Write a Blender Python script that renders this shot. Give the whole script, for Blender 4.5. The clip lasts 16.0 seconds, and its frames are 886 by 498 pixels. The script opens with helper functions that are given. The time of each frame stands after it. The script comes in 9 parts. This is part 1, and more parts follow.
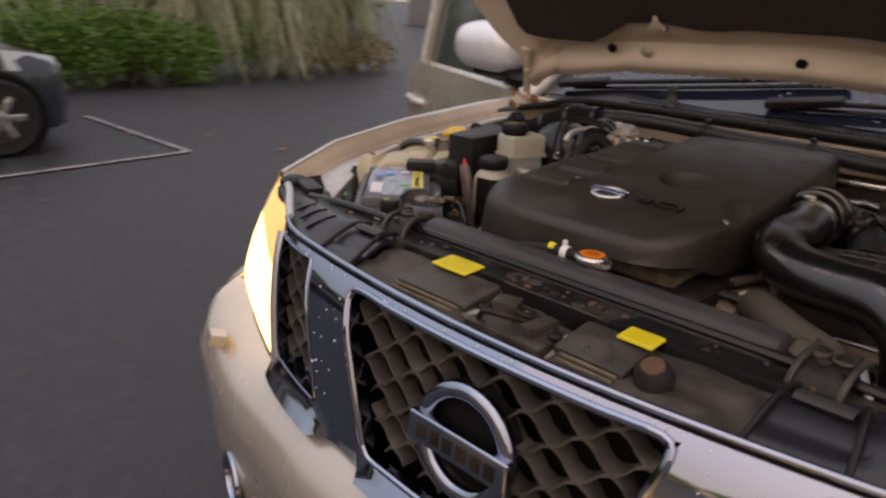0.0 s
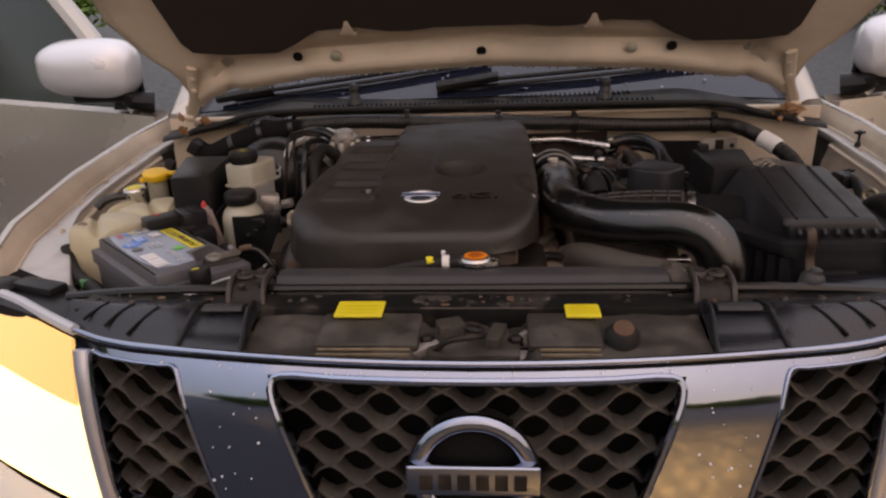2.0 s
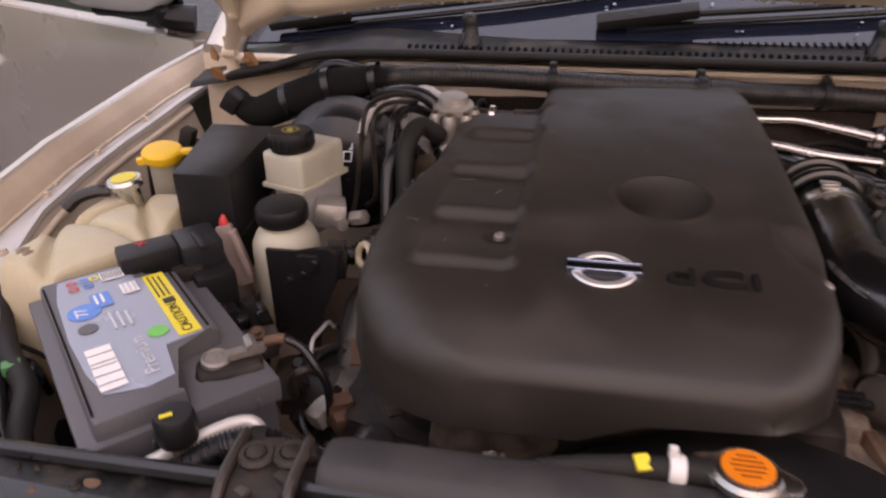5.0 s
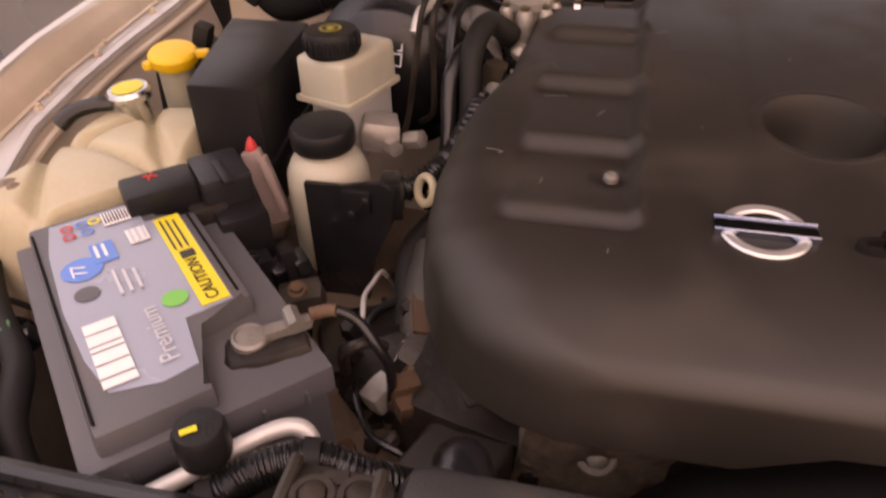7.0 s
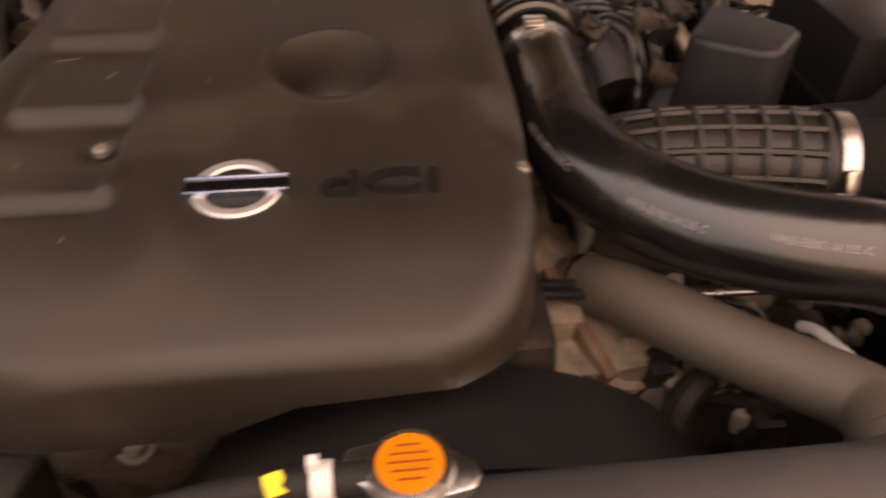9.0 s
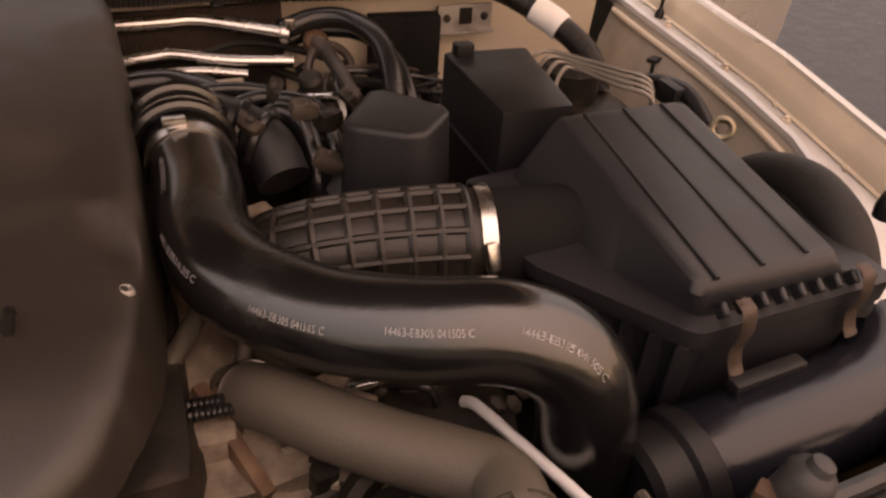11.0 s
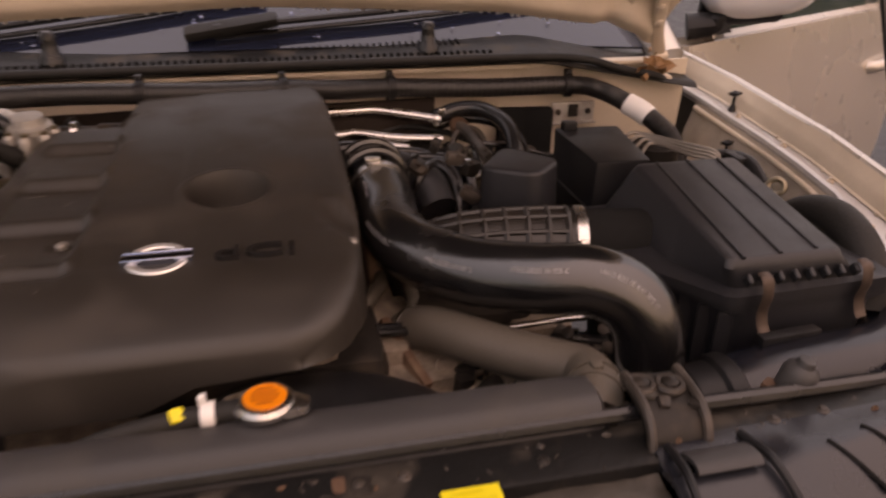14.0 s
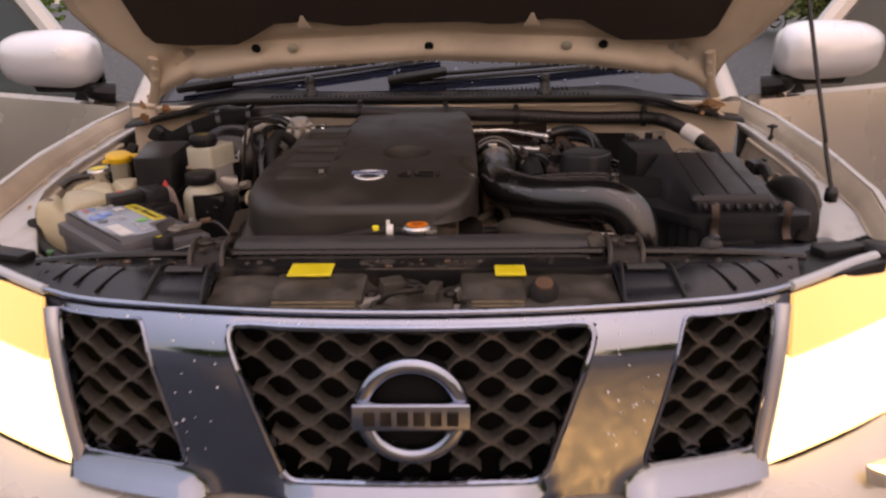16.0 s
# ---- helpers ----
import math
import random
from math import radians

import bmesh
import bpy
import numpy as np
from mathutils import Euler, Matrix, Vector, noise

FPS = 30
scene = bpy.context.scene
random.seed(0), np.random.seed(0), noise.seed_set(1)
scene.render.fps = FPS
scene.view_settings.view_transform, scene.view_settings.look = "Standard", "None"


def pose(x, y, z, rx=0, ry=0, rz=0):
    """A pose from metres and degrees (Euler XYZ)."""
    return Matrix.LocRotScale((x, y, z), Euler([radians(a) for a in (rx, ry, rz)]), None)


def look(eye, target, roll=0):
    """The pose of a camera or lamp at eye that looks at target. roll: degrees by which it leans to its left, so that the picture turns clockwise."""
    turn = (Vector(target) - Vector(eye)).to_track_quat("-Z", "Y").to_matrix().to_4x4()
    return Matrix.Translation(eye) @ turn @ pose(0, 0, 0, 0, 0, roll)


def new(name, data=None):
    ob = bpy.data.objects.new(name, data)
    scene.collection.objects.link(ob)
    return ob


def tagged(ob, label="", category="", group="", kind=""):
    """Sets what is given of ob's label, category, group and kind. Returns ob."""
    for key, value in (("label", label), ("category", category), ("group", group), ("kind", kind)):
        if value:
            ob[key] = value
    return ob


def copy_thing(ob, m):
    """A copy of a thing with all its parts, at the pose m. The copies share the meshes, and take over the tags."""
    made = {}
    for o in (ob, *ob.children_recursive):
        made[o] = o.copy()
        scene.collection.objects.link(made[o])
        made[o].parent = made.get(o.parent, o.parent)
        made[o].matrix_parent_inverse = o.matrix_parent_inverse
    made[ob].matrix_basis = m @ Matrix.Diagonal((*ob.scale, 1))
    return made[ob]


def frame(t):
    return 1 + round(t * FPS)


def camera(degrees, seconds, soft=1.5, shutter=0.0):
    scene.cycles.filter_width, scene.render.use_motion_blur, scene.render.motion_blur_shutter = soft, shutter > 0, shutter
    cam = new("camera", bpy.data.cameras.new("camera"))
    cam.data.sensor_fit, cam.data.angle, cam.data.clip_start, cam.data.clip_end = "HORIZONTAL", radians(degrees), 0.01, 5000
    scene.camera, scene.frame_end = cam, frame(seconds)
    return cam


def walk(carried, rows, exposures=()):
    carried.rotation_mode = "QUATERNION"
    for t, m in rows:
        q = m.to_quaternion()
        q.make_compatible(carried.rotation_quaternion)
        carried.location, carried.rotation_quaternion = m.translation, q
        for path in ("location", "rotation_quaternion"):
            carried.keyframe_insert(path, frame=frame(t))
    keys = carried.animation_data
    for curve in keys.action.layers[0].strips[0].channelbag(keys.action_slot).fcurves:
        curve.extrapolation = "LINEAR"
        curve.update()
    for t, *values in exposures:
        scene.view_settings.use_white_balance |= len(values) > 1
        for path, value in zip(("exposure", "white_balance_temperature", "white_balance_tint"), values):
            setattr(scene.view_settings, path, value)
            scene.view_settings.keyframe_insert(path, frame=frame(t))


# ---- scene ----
cam = camera(64.1, 16.0, soft=2.3, shutter=0.5)
PATH = [
    (0, (0.495, -0.554, 1.43), (-0.817, 0.803, 0.769), 2.7),
    (0.5, (0.315, -0.66, 1.447), (-0.656, 0.954, 0.773), 0.5),
    (1, (0.163, -0.655, 1.451), (-0.562, 1.092, 0.799), -1.0),
    (1.5, (0.069, -0.687, 1.469), (-0.255, 1.154, 0.759), -2.3),
    (2, (0.032, -0.721, 1.481), (-0.121, 1.149, 0.789), -2.1),
    (2.5, (0.029, -0.728, 1.485), (-0.093, 1.138, 0.776), -1.3),
    (3, (0.037, -0.692, 1.491), (-0.081, 1.171, 0.775), -1.2),
    (3.5, (0.052, -0.522, 1.487), (-0.09, 1.335, 0.758), -1.3),
    (4, (0.004, -0.361, 1.472), (-0.253, 1.456, 0.675), -0.9),
    (6.5, (-0.218, 0.019, 1.44), (-0.609, 1.64, 0.336), -1.4),
    (7, (-0.213, 0.02, 1.419), (-0.604, 1.586, 0.238), -1.4),
    (7.5, (-0.186, 0.027, 1.406), (-0.519, 1.542, 0.144), -0.9),
    (8, (-0.14, 0.039, 1.403), (-0.328, 1.558, 0.116), 0.3),
    (8.5, (-0.088, 0.06, 1.428), (-0.109, 1.524, 0.066), 0.6),
    (9, (-0.009, 0.063, 1.425), (0.172, 1.544, 0.093), 1.1),
    (9.5, (0.086, 0.051, 1.428), (0.407, 1.546, 0.139), 0.3),
    (10, (0.13, 0.067, 1.436), (0.671, 1.495, 0.145), 3.4),
    (12.5, (0.142, 0.047, 1.449), (0.839, 1.626, 0.439), 3.0),
    (13, (0.14, 0.023, 1.453), (0.822, 1.613, 0.45), 3.0),
    (13.5, (0.109, -0.061, 1.461), (0.717, 1.584, 0.5), 2.5),
    (14, (0.035, -0.213, 1.469), (0.439, 1.526, 0.568), 0.7),
    (14.5, (0.024, -0.344, 1.462), (0.24, 1.455, 0.615), -0.2),
    (15, (0.071, -0.522, 1.468), (0.078, 1.338, 0.733), -0.2),
    (15.5, (0.079, -0.675, 1.468), (0.019, 1.205, 0.788), -0.3),
    (16, (0.067, -0.846, 1.462), (0.024, 1.036, 0.785), -0.8),
]
EXPOSURE = [(0, 1.01, 15200, 8), (2.5, 0.94, 14500, 11), (3.5, 0.87, 13200, 13), (4.0, 1.14, 12800, 14), (6.5, 1.80, 18200, 20), (7.5, 1.87, 26500, 29), (8.3, 1.98, 37000, 18), (9.5, 1.98, 46000, 24), (10.0, 1.88, 46000, 24),
            (12.5, 1.68, 35000, 22), (14.0, 1.48, 24000, 22), (14.5, 1.43, 21200, 24), (15.0, 1.40, 19000, 23), (16.0, 1.22, 16200, 16)]
walk(cam, [(t, look(eye, target, roll)) for t, eye, target, roll in PATH], EXPOSURE)

# ---- world and light ----
world = bpy.data.worlds.new("dusk_sky")
scene.world = world
world.use_nodes = True
wn = world.node_tree.nodes
sky = wn.new("ShaderNodeTexSky")
sky.sky_type = 'NISHITA'
sky.sun_disc = False
sky.sun_elevation = radians(33)
sky.sun_rotation = radians(160)
sky.dust_density = 0.6
sky.ozone_density = 2.5
wn["Background"].inputs["Strength"].default_value = 0.10
cloud = wn.new("ShaderNodeMix")
cloud.data_type = 'RGBA'
cloud.inputs["Factor"].default_value = 0.8
# grey cloud of an overcast evening, brightest overhead
place = wn.new("ShaderNodeTexCoord")
height = wn.new("ShaderNodeSeparateXYZ")
rise = wn.new("ShaderNodeMapRange")
rise.inputs["To Min"].default_value = 0.34
rise.inputs["To Max"].default_value = 1.36
grey = wn.new("ShaderNodeVectorMath")
grey.operation = 'SCALE'
grey.inputs[0].default_value = (4.25, 5.45, 9.9)
world.node_tree.links.new(place.outputs["Generated"], height.inputs[0])
world.node_tree.links.new(height.outputs["Z"], rise.inputs["Value"])
world.node_tree.links.new(rise.outputs["Result"], grey.inputs["Scale"])
world.node_tree.links.new(grey.outputs["Vector"], cloud.inputs["B"])
world.node_tree.links.new(sky.outputs["Color"], cloud.inputs["A"])
world.node_tree.links.new(cloud.outputs["Result"], wn["Background"].inputs["Color"])

sun_data = bpy.data.lights.new("sun", 'SUN')
sun_data.energy = 0.40
sun_data.angle = radians(115)
sun_data.color = (1.0, 0.52, 0.27)
sun = new("sun", sun_data)
sun.matrix_world = look((14.0, -20.0, 16.5), (0, 0, 0.8))


# dipped beams of the two headlights
for sx, spread, aim in ((-1, 50, (-2.6, -9.0, 0.4)), (1, 84, (1.1, -4.2, 0.0))):
    beam = bpy.data.lights.new("headlight_beam", 'SPOT')
    beam.energy, beam.color, beam.spot_size, beam.spot_blend, beam.shadow_soft_size = 2600, (1.0, 0.60, 0.28), radians(spread), 0.8, 0.05
    new("headlight_beam", beam).matrix_world = look((sx * 0.69, 0.06, 0.86), aim)


# ---- materials ----
def mat(name, base, rough=0.5, metal=0.0, var=0.25, scale=14.0, bump=0.15, fine=180.0, dust=0.0,
        dust_col=(0.30, 0.24, 0.18), dust_scale=5.0, coat=0.0, rough_var=0.12, bump_dist=0.0015):
    """A worn surface: tone varies at two scales, optional dust patches, fine relief."""
    m = bpy.data.materials.new(name)
    m.use_nodes = True
    nt = m.node_tree
    nd, lk = nt.nodes, nt.links
    b = nd["Principled BSDF"]
    tc = nd.new("ShaderNodeTexCoord")

    def noise_tex(s, detail=4.0):
        n = nd.new("ShaderNodeTexNoise")
        n.inputs["Scale"].default_value = s
        n.inputs["Detail"].default_value = detail
        lk.new(tc.outputs["Object"], n.inputs["Vector"])
        return n

    big, small = noise_tex(scale), noise_tex(fine, 3.0)
    mx = nd.new("ShaderNodeMix")
    mx.data_type = 'RGBA'
    lo = [c * (1 - var) for c in base]
    hi = [min(1, c * (1 + var)) for c in base]
    mx.inputs["A"].default_value = (*lo, 1)
    mx.inputs["B"].default_value = (*hi, 1)
    add = nd.new("ShaderNodeMath")
    add.operation = 'MULTIPLY_ADD'
    add.inputs[1].default_value = 0.35
    lk.new(small.outputs["Fac"], add.inputs[0])
    mul = nd.new("ShaderNodeMath")
    mul.operation = 'MULTIPLY'
    mul.inputs[1].default_value = 0.65
    lk.new(big.outputs["Fac"], mul.inputs[0])
    lk.new(mul.outputs[0], add.inputs[2])
    lk.new(add.outputs[0], mx.inputs["Factor"])
    col = mx.outputs["Result"]
    rgh = nd.new("ShaderNodeMapRange")
    rgh.inputs["To Min"].default_value = max(0.02, rough - rough_var)
    rgh.inputs["To Max"].default_value = min(1, rough + rough_var)
    lk.new(big.outputs["Fac"], rgh.inputs["Value"])
    rout = rgh.outputs["Result"]
    if dust > 0:
        dn = noise_tex(dust_scale, 8.0)
        dr = nd.new("ShaderNodeMapRange")
        dr.inputs["From Min"].default_value = 0.62 - 0.3 * dust
        dr.inputs["From Max"].default_value = 0.78 - 0.15 * dust
        dr.inputs["To Max"].default_value = min(1, 0.35 + 0.6 * dust)
        lk.new(dn.outputs["Fac"], dr.inputs["Value"])
        dm = nd.new("ShaderNodeMix")
        dm.data_type = 'RGBA'
        lk.new(dr.outputs["Result"], dm.inputs["Factor"])
        lk.new(col, dm.inputs["A"])
        dm.inputs["B"].default_value = (*dust_col, 1)
        col = dm.outputs["Result"]
        ra = nd.new("ShaderNodeMix")
        lk.new(dr.outputs["Result"], ra.inputs["Factor"])
        lk.new(rout, ra.inputs["A"])
        ra.inputs["B"].default_value = 0.9
        rout = ra.outputs["Result"]
    lk.new(col, b.inputs["Base Color"])
    lk.new(rout, b.inputs["Roughness"])
    b.inputs["Metallic"].default_value = metal
    if coat:
        b.inputs["Coat Weight"].default_value = coat
        b.inputs["Coat Roughness"].default_value = 0.06
    if bump:
        bp = nd.new("ShaderNodeBump")
        bp.inputs["Strength"].default_value = bump
        bp.inputs["Distance"].default_value = bump_dist
        lk.new(small.outputs["Fac"], bp.inputs["Height"])
        lk.new(bp.outputs["Normal"], b.inputs["Normal"])
    return m


def glow(name, color, strength):
    m = bpy.data.materials.new(name)
    m.use_nodes = True
    b = m.node_tree.nodes["Principled BSDF"]
    b.inputs["Base Color"].default_value = (*color, 1)
    b.inputs["Emission Color"].default_value = (*color, 1)
    b.inputs["Emission Strength"].default_value = strength
    return m


def glass(name, color, rough=0.02, trans=1.0):
    m = bpy.data.materials.new(name)
    m.use_nodes = True
    b = m.node_tree.nodes["Principled BSDF"]
    b.inputs["Base Color"].default_value = (*color, 1)
    b.inputs["Roughness"].default_value = rough
    b.inputs["Transmission Weight"].default_value = trans
    b.inputs["IOR"].default_value = 1.45
    return m


PAINT = mat("champagne_paint", (0.50, 0.455, 0.405), 0.28, 0.5, 0.06, 3.0, 0.03, 900, coat=0.8)
PAINT_IN = mat("champagne_inner_paint", (0.59, 0.49, 0.385), 0.5, 0.1, 0.16, 6.0, 0.08, 200, dust=0.35, dust_col=(0.32, 0.26, 0.20))
CHROME = mat("chrome", (0.33, 0.38, 0.48), 0.08, 1.0, 0.08, 20, 0.03, 60, rough_var=0.04)
BLACK_PL = mat("black_plastic", (0.012, 0.012, 0.013), 0.36, 0, 0.3, 12, 0.25, 500, dust=0.2, dust_col=(0.036, 0.031, 0.027))
COVER_PL = mat("engine_cover_plastic", (0.020, 0.0155, 0.0122), 0.50, 0, 0.45, 11, 0.15, 1100, dust=0.34, dust_col=(0.052, 0.040, 0.031), dust_scale=9)
GREY_PL = mat("grey_black_plastic", (0.016, 0.0165, 0.019), 0.40, 0, 0.2, 10, 0.25, 600, dust=0.18, dust_col=(0.040, 0.036, 0.032))
DIRTY_PL = mat("dusty_black_plastic", (0.009, 0.009, 0.009), 0.40, 0, 0.4, 16, 0.45, 160, dust=0.42, dust_col=(0.092, 0.075, 0.060), dust_scale=24)
RUBBER = mat("black_rubber_hose", (0.011, 0.011, 0.012), 0.24, 0, 0.25, 20, 0.12, 400, dust=0.10, dust_col=(0.04, 0.036, 0.032))
RUBBER_DULL = mat("dull_rubber", (0.017, 0.0165, 0.016), 0.55, 0, 0.3, 25, 0.3, 300, dust=0.3, dust_col=(0.05, 0.043, 0.036))
OLD_HOSE = mat("dusty_grey_hose", (0.075, 0.062, 0.049), 0.6, 0, 0.3, 18, 0.35, 300, dust=0.4, dust_col=(0.105, 0.088, 0.07))
ALU = mat("cast_aluminium", (0.36, 0.29, 0.235), 0.45, 0.2, 0.5, 34, 0.7, 220, dust=0.6, dust_col=(0.10, 0.07, 0.05), dust_scale=26)
# lighter, rougher chrome: sky and lamp glare put into the colour
BAND_CHROME = mat("lightened_band_chrome", (0.66, 0.68, 0.76), 0.38, 0.85, 0.08, 20, 0.03, 60)
STEEL = mat("bright_steel", (0.62, 0.60, 0.58), 0.25, 1.0, 0.15, 30, 0.1, 300)
BRASSY = mat("dull_zinc", (0.26, 0.22, 0.165), 0.4, 0.9, 0.3, 60, 0.2, 300)
RUST = mat("rusty_iron", (0.11, 0.058, 0.036), 0.8, 0.2, 0.5, 40, 0.6, 250, dust=0.4, dust_col=(0.22, 0.15, 0.10), dust_scale=20)
DARK_METAL = mat("dark_oily_metal", (0.022, 0.019, 0.017), 0.45, 0.3, 0.5, 30, 0.5, 150, dust=0.45, dust_col=(0.085, 0.063, 0.047), dust_scale=22)
MESH_PL = mat("grille_mesh_plastic", (0.070, 0.064, 0.059), 0.42, 0, 0.2, 20, 0.15, 300, dust=0.3, dust_col=(0.17, 0.145, 0.115), dust_scale=12)
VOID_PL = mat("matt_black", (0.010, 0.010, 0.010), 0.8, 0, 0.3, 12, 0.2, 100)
BATT_PL = mat("battery_grey_plastic", (0.086, 0.085, 0.093), 0.45, 0, 0.12, 14, 0.2, 500, dust=0.2, dust_col=(0.14, 0.13, 0.12), dust_scale=9)
BATT_LABEL = mat("battery_label_film", (0.27, 0.31, 0.38), 0.25, 0, 0.08, 10, 0.03, 300)
RESERVOIR = mat("yellowed_reservoir_plastic", (0.48, 0.425, 0.295), 0.4, 0, 0.2, 9, 0.12, 200, dust=0.25, dust_col=(0.33, 0.27, 0.17), dust_scale=9)
WHITE_RES = mat("white_reservoir_plastic", (0.44, 0.42, 0.335), 0.4, 0, 0.14, 12, 0.1, 300, dust=0.3, dust_col=(0.29, 0.25, 0.19), dust_scale=9)
for m_, w_ in ((RESERVOIR, 0.25), (WHITE_RES, 0.25)):
    m_.node_tree.nodes["Principled BSDF"].inputs["Subsurface Weight"].default_value = w_
    m_.node_tree.nodes["Principled BSDF"].inputs["Subsurface Radius"].default_value = (0.02, 0.012, 0.006)
YELLOW = mat("yellow_label", (0.76, 0.62, 0.05), 0.4, 0, 0.06, 20, 0.05, 200, dust=0.08, dust_col=(0.55, 0.45, 0.1))
YELLOW_CAP = mat("yellow_cap_plastic", (0.85, 0.50, 0.04), 0.4, 0, 0.1, 20, 0.05, 200)
ORANGE = mat("orange_sticker", (0.85, 0.22, 0.02), 0.45, 0, 0.08, 30, 0.05, 200)
PRINT = mat("dark_print", (0.03, 0.025, 0.02), 0.5, 0, 0.1, 30, 0, 200)
WHITE_PR = mat("white_print", (0.75, 0.75, 0.74), 0.4, 0, 0.05, 40, 0, 200)
HOSE_PR = mat("worn_white_print", (0.26, 0.25, 0.25), 0.6, 0, 0.4, 90, 0, 300)
PALE_PR = mat("pale_grey_print", (0.50, 0.53, 0.57), 0.4, 0, 0.05, 40, 0, 200)
BLUE_PR = mat("blue_print", (0.05, 0.22, 0.62), 0.35, 0, 0.1, 40, 0, 200)
GREEN_PR = mat("green_print", (0.10, 0.50, 0.10), 0.4, 0, 0.1, 40, 0, 200)
RED_PR = mat("red_mark", (0.65, 0.05, 0.05), 0.4, 0, 0.1, 40, 0, 200)
WHITE_TAPE = mat("white_tape", (0.72, 0.70, 0.68), 0.5, 0, 0.08, 60, 0.1, 300)
PAD = mat("hood_insulation_felt", (0.022, 0.013, 0.009), 0.95, 0, 0.4, 10, 0.8, 260, bump_dist=0.004)
GLASS_DARK = mat("windscreen_dark_glass", (0.012, 0.016, 0.030), 0.06, 0, 0.2, 6, 0.0, 100, coat=0.25, rough_var=0.03)
SIDE_GLASS = mat("tinted_side_glass", (0.03, 0.045, 0.045), 0.06, 0, 0.2, 4, 0.0, 100, rough_var=0.03)
LEAF_BROWN = mat("dead_leaf", (0.26, 0.13, 0.06), 0.8, 0, 0.4, 60, 0.3, 300)
LAMP_ON = glow("lit_headlamp", (1.0, 0.82, 0.52), 1.25)
LAMP_AMBER = glow("lit_amber_indicator", (1.0, 0.68, 0.32), 0.27)


# darker copy of the inner paint: bay shade in its colour, plus dirt
APRON = mat("dirty_shaded_inner_paint", (0.50, 0.43, 0.36), 0.55, 0.1, 0.2, 8.0, 0.15, 200, dust=0.45, dust_col=(0.22, 0.18, 0.14), dust_scale=7)
SHIELD_PL = mat("smooth_black_plastic", (0.015, 0.0165, 0.021), 0.28, 0, 0.2, 14, 0.15, 500, dust=0.15, dust_col=(0.04, 0.036, 0.032), dust_scale=12)
TANK_PL = mat("dusty_tank_plastic", (0.040, 0.039, 0.040), 0.42, 0, 0.2, 16, 0.2, 400, dust=0.3, dust_col=(0.075, 0.066, 0.058), dust_scale=10)
DULL_ALLOY = mat("dull_alloy", (0.40, 0.375, 0.345), 0.42, 0.55, 0.35, 40, 0.4, 250, dust=0.35, dust_col=(0.17, 0.13, 0.10), dust_scale=25)
AC_PIPE = mat("matt_aluminium_pipe", (0.60, 0.58, 0.55), 0.42, 0.35, 0.12, 40, 0.15, 300)
BROWN_STEEL = mat("dirty_brown_steel", (0.040, 0.032, 0.027), 0.45, 0.2, 0.45, 30, 0.5, 180, dust=0.42, dust_col=(0.13, 0.10, 0.083), dust_scale=26)
LETTER_PL = mat("glossy_letter_plastic", (0.014, 0.013, 0.013), 0.2, 0, 0.2, 20, 0.1, 400)
WET_RUBBER = mat("glossy_hose_rubber", (0.0055, 0.0055, 0.006), 0.20, 0, 0.25, 16, 0.10, 300, dust=0.10, dust_col=(0.03, 0.027, 0.025), dust_scale=9)
GREASY = mat("greasy_brown_steel", (0.022, 0.019, 0.017), 0.45, 0.1, 0.5, 24, 0.6, 140, dust=0.42, dust_col=(0.074, 0.060, 0.049), dust_scale=26)
LEAD = mat("grey_lead", (0.24, 0.22, 0.20), 0.45, 0.5, 0.35, 60, 0.4, 300, dust=0.35, dust_col=(0.10, 0.085, 0.06), dust_scale=40)
# lighter, bluer than the body paint: reflected sky put into the colour
MIRROR_PAINT = mat("lightened_mirror_paint", (0.82, 0.84, 0.88), 0.3, 0.3, 0.05, 6, 0.02, 900, coat=0.8)
SATIN_CHROME = mat("satin_chrome_badge", (0.80, 0.79, 0.78), 0.32, 0.75, 0.08, 40, 0.05, 300)
# damp inner paint, greyed: the sky's blue light is put into the colour
WET_SKY_PAINT = mat("damp_sky_tinted_paint", (0.47, 0.45, 0.43), 0.34, 0.25, 0.15, 12, 0.1, 300, coat=0.5, dust=0.25, dust_col=(0.30, 0.26, 0.22), dust_scale=14)
SCUFF = mat("pale_scuff", (0.10, 0.09, 0.083), 0.7, 0, 0.3, 60, 0.2, 300)
for m_, s_ in ((COVER_PL, 0.6), (GREY_PL, 0.36), (WET_RUBBER, 1.0), (DIRTY_PL, 0.2), (RUBBER_DULL, 0.2), (BLACK_PL, 0.24), (DARK_METAL, 0.25), (GREASY, 0.2), (VOID_PL, 0.08), (TANK_PL, 0.3)):   # dusty plastic shines little
    m_.node_tree.nodes["Principled BSDF"].inputs["Specular IOR Level"].default_value = s_


# ---- mesh helpers ----
def part(name, bm, material, parent=None, label="", sharp=38, keep=False):
    """Links a bmesh as one mesh object under a thing or a part."""
    me = bpy.data.meshes.new(name)
    bmesh.ops.recalc_face_normals(bm, faces=bm.faces) if not keep else None
    bm.to_mesh(me)
    bm.free()
    for p in me.polygons:
        p.use_smooth = True
    me.set_sharp_from_angle(angle=radians(sharp))
    me.materials.append(material)
    ob = new(name, me)
    if parent is not None:
        ob.parent = parent
        if parent.type == 'EMPTY':
            ob.matrix_parent_inverse = parent.matrix_basis.inverted()
    if label:
        ob["label"] = label
    return ob


def thing(name, at, label, category, group="", kind=""):
    ob = new(name)
    ob.empty_display_size = 0.02
    ob.matrix_basis = Matrix.Translation(at)
    return tagged(ob, label, category, group, kind)


def bm_new():
    return bmesh.new()


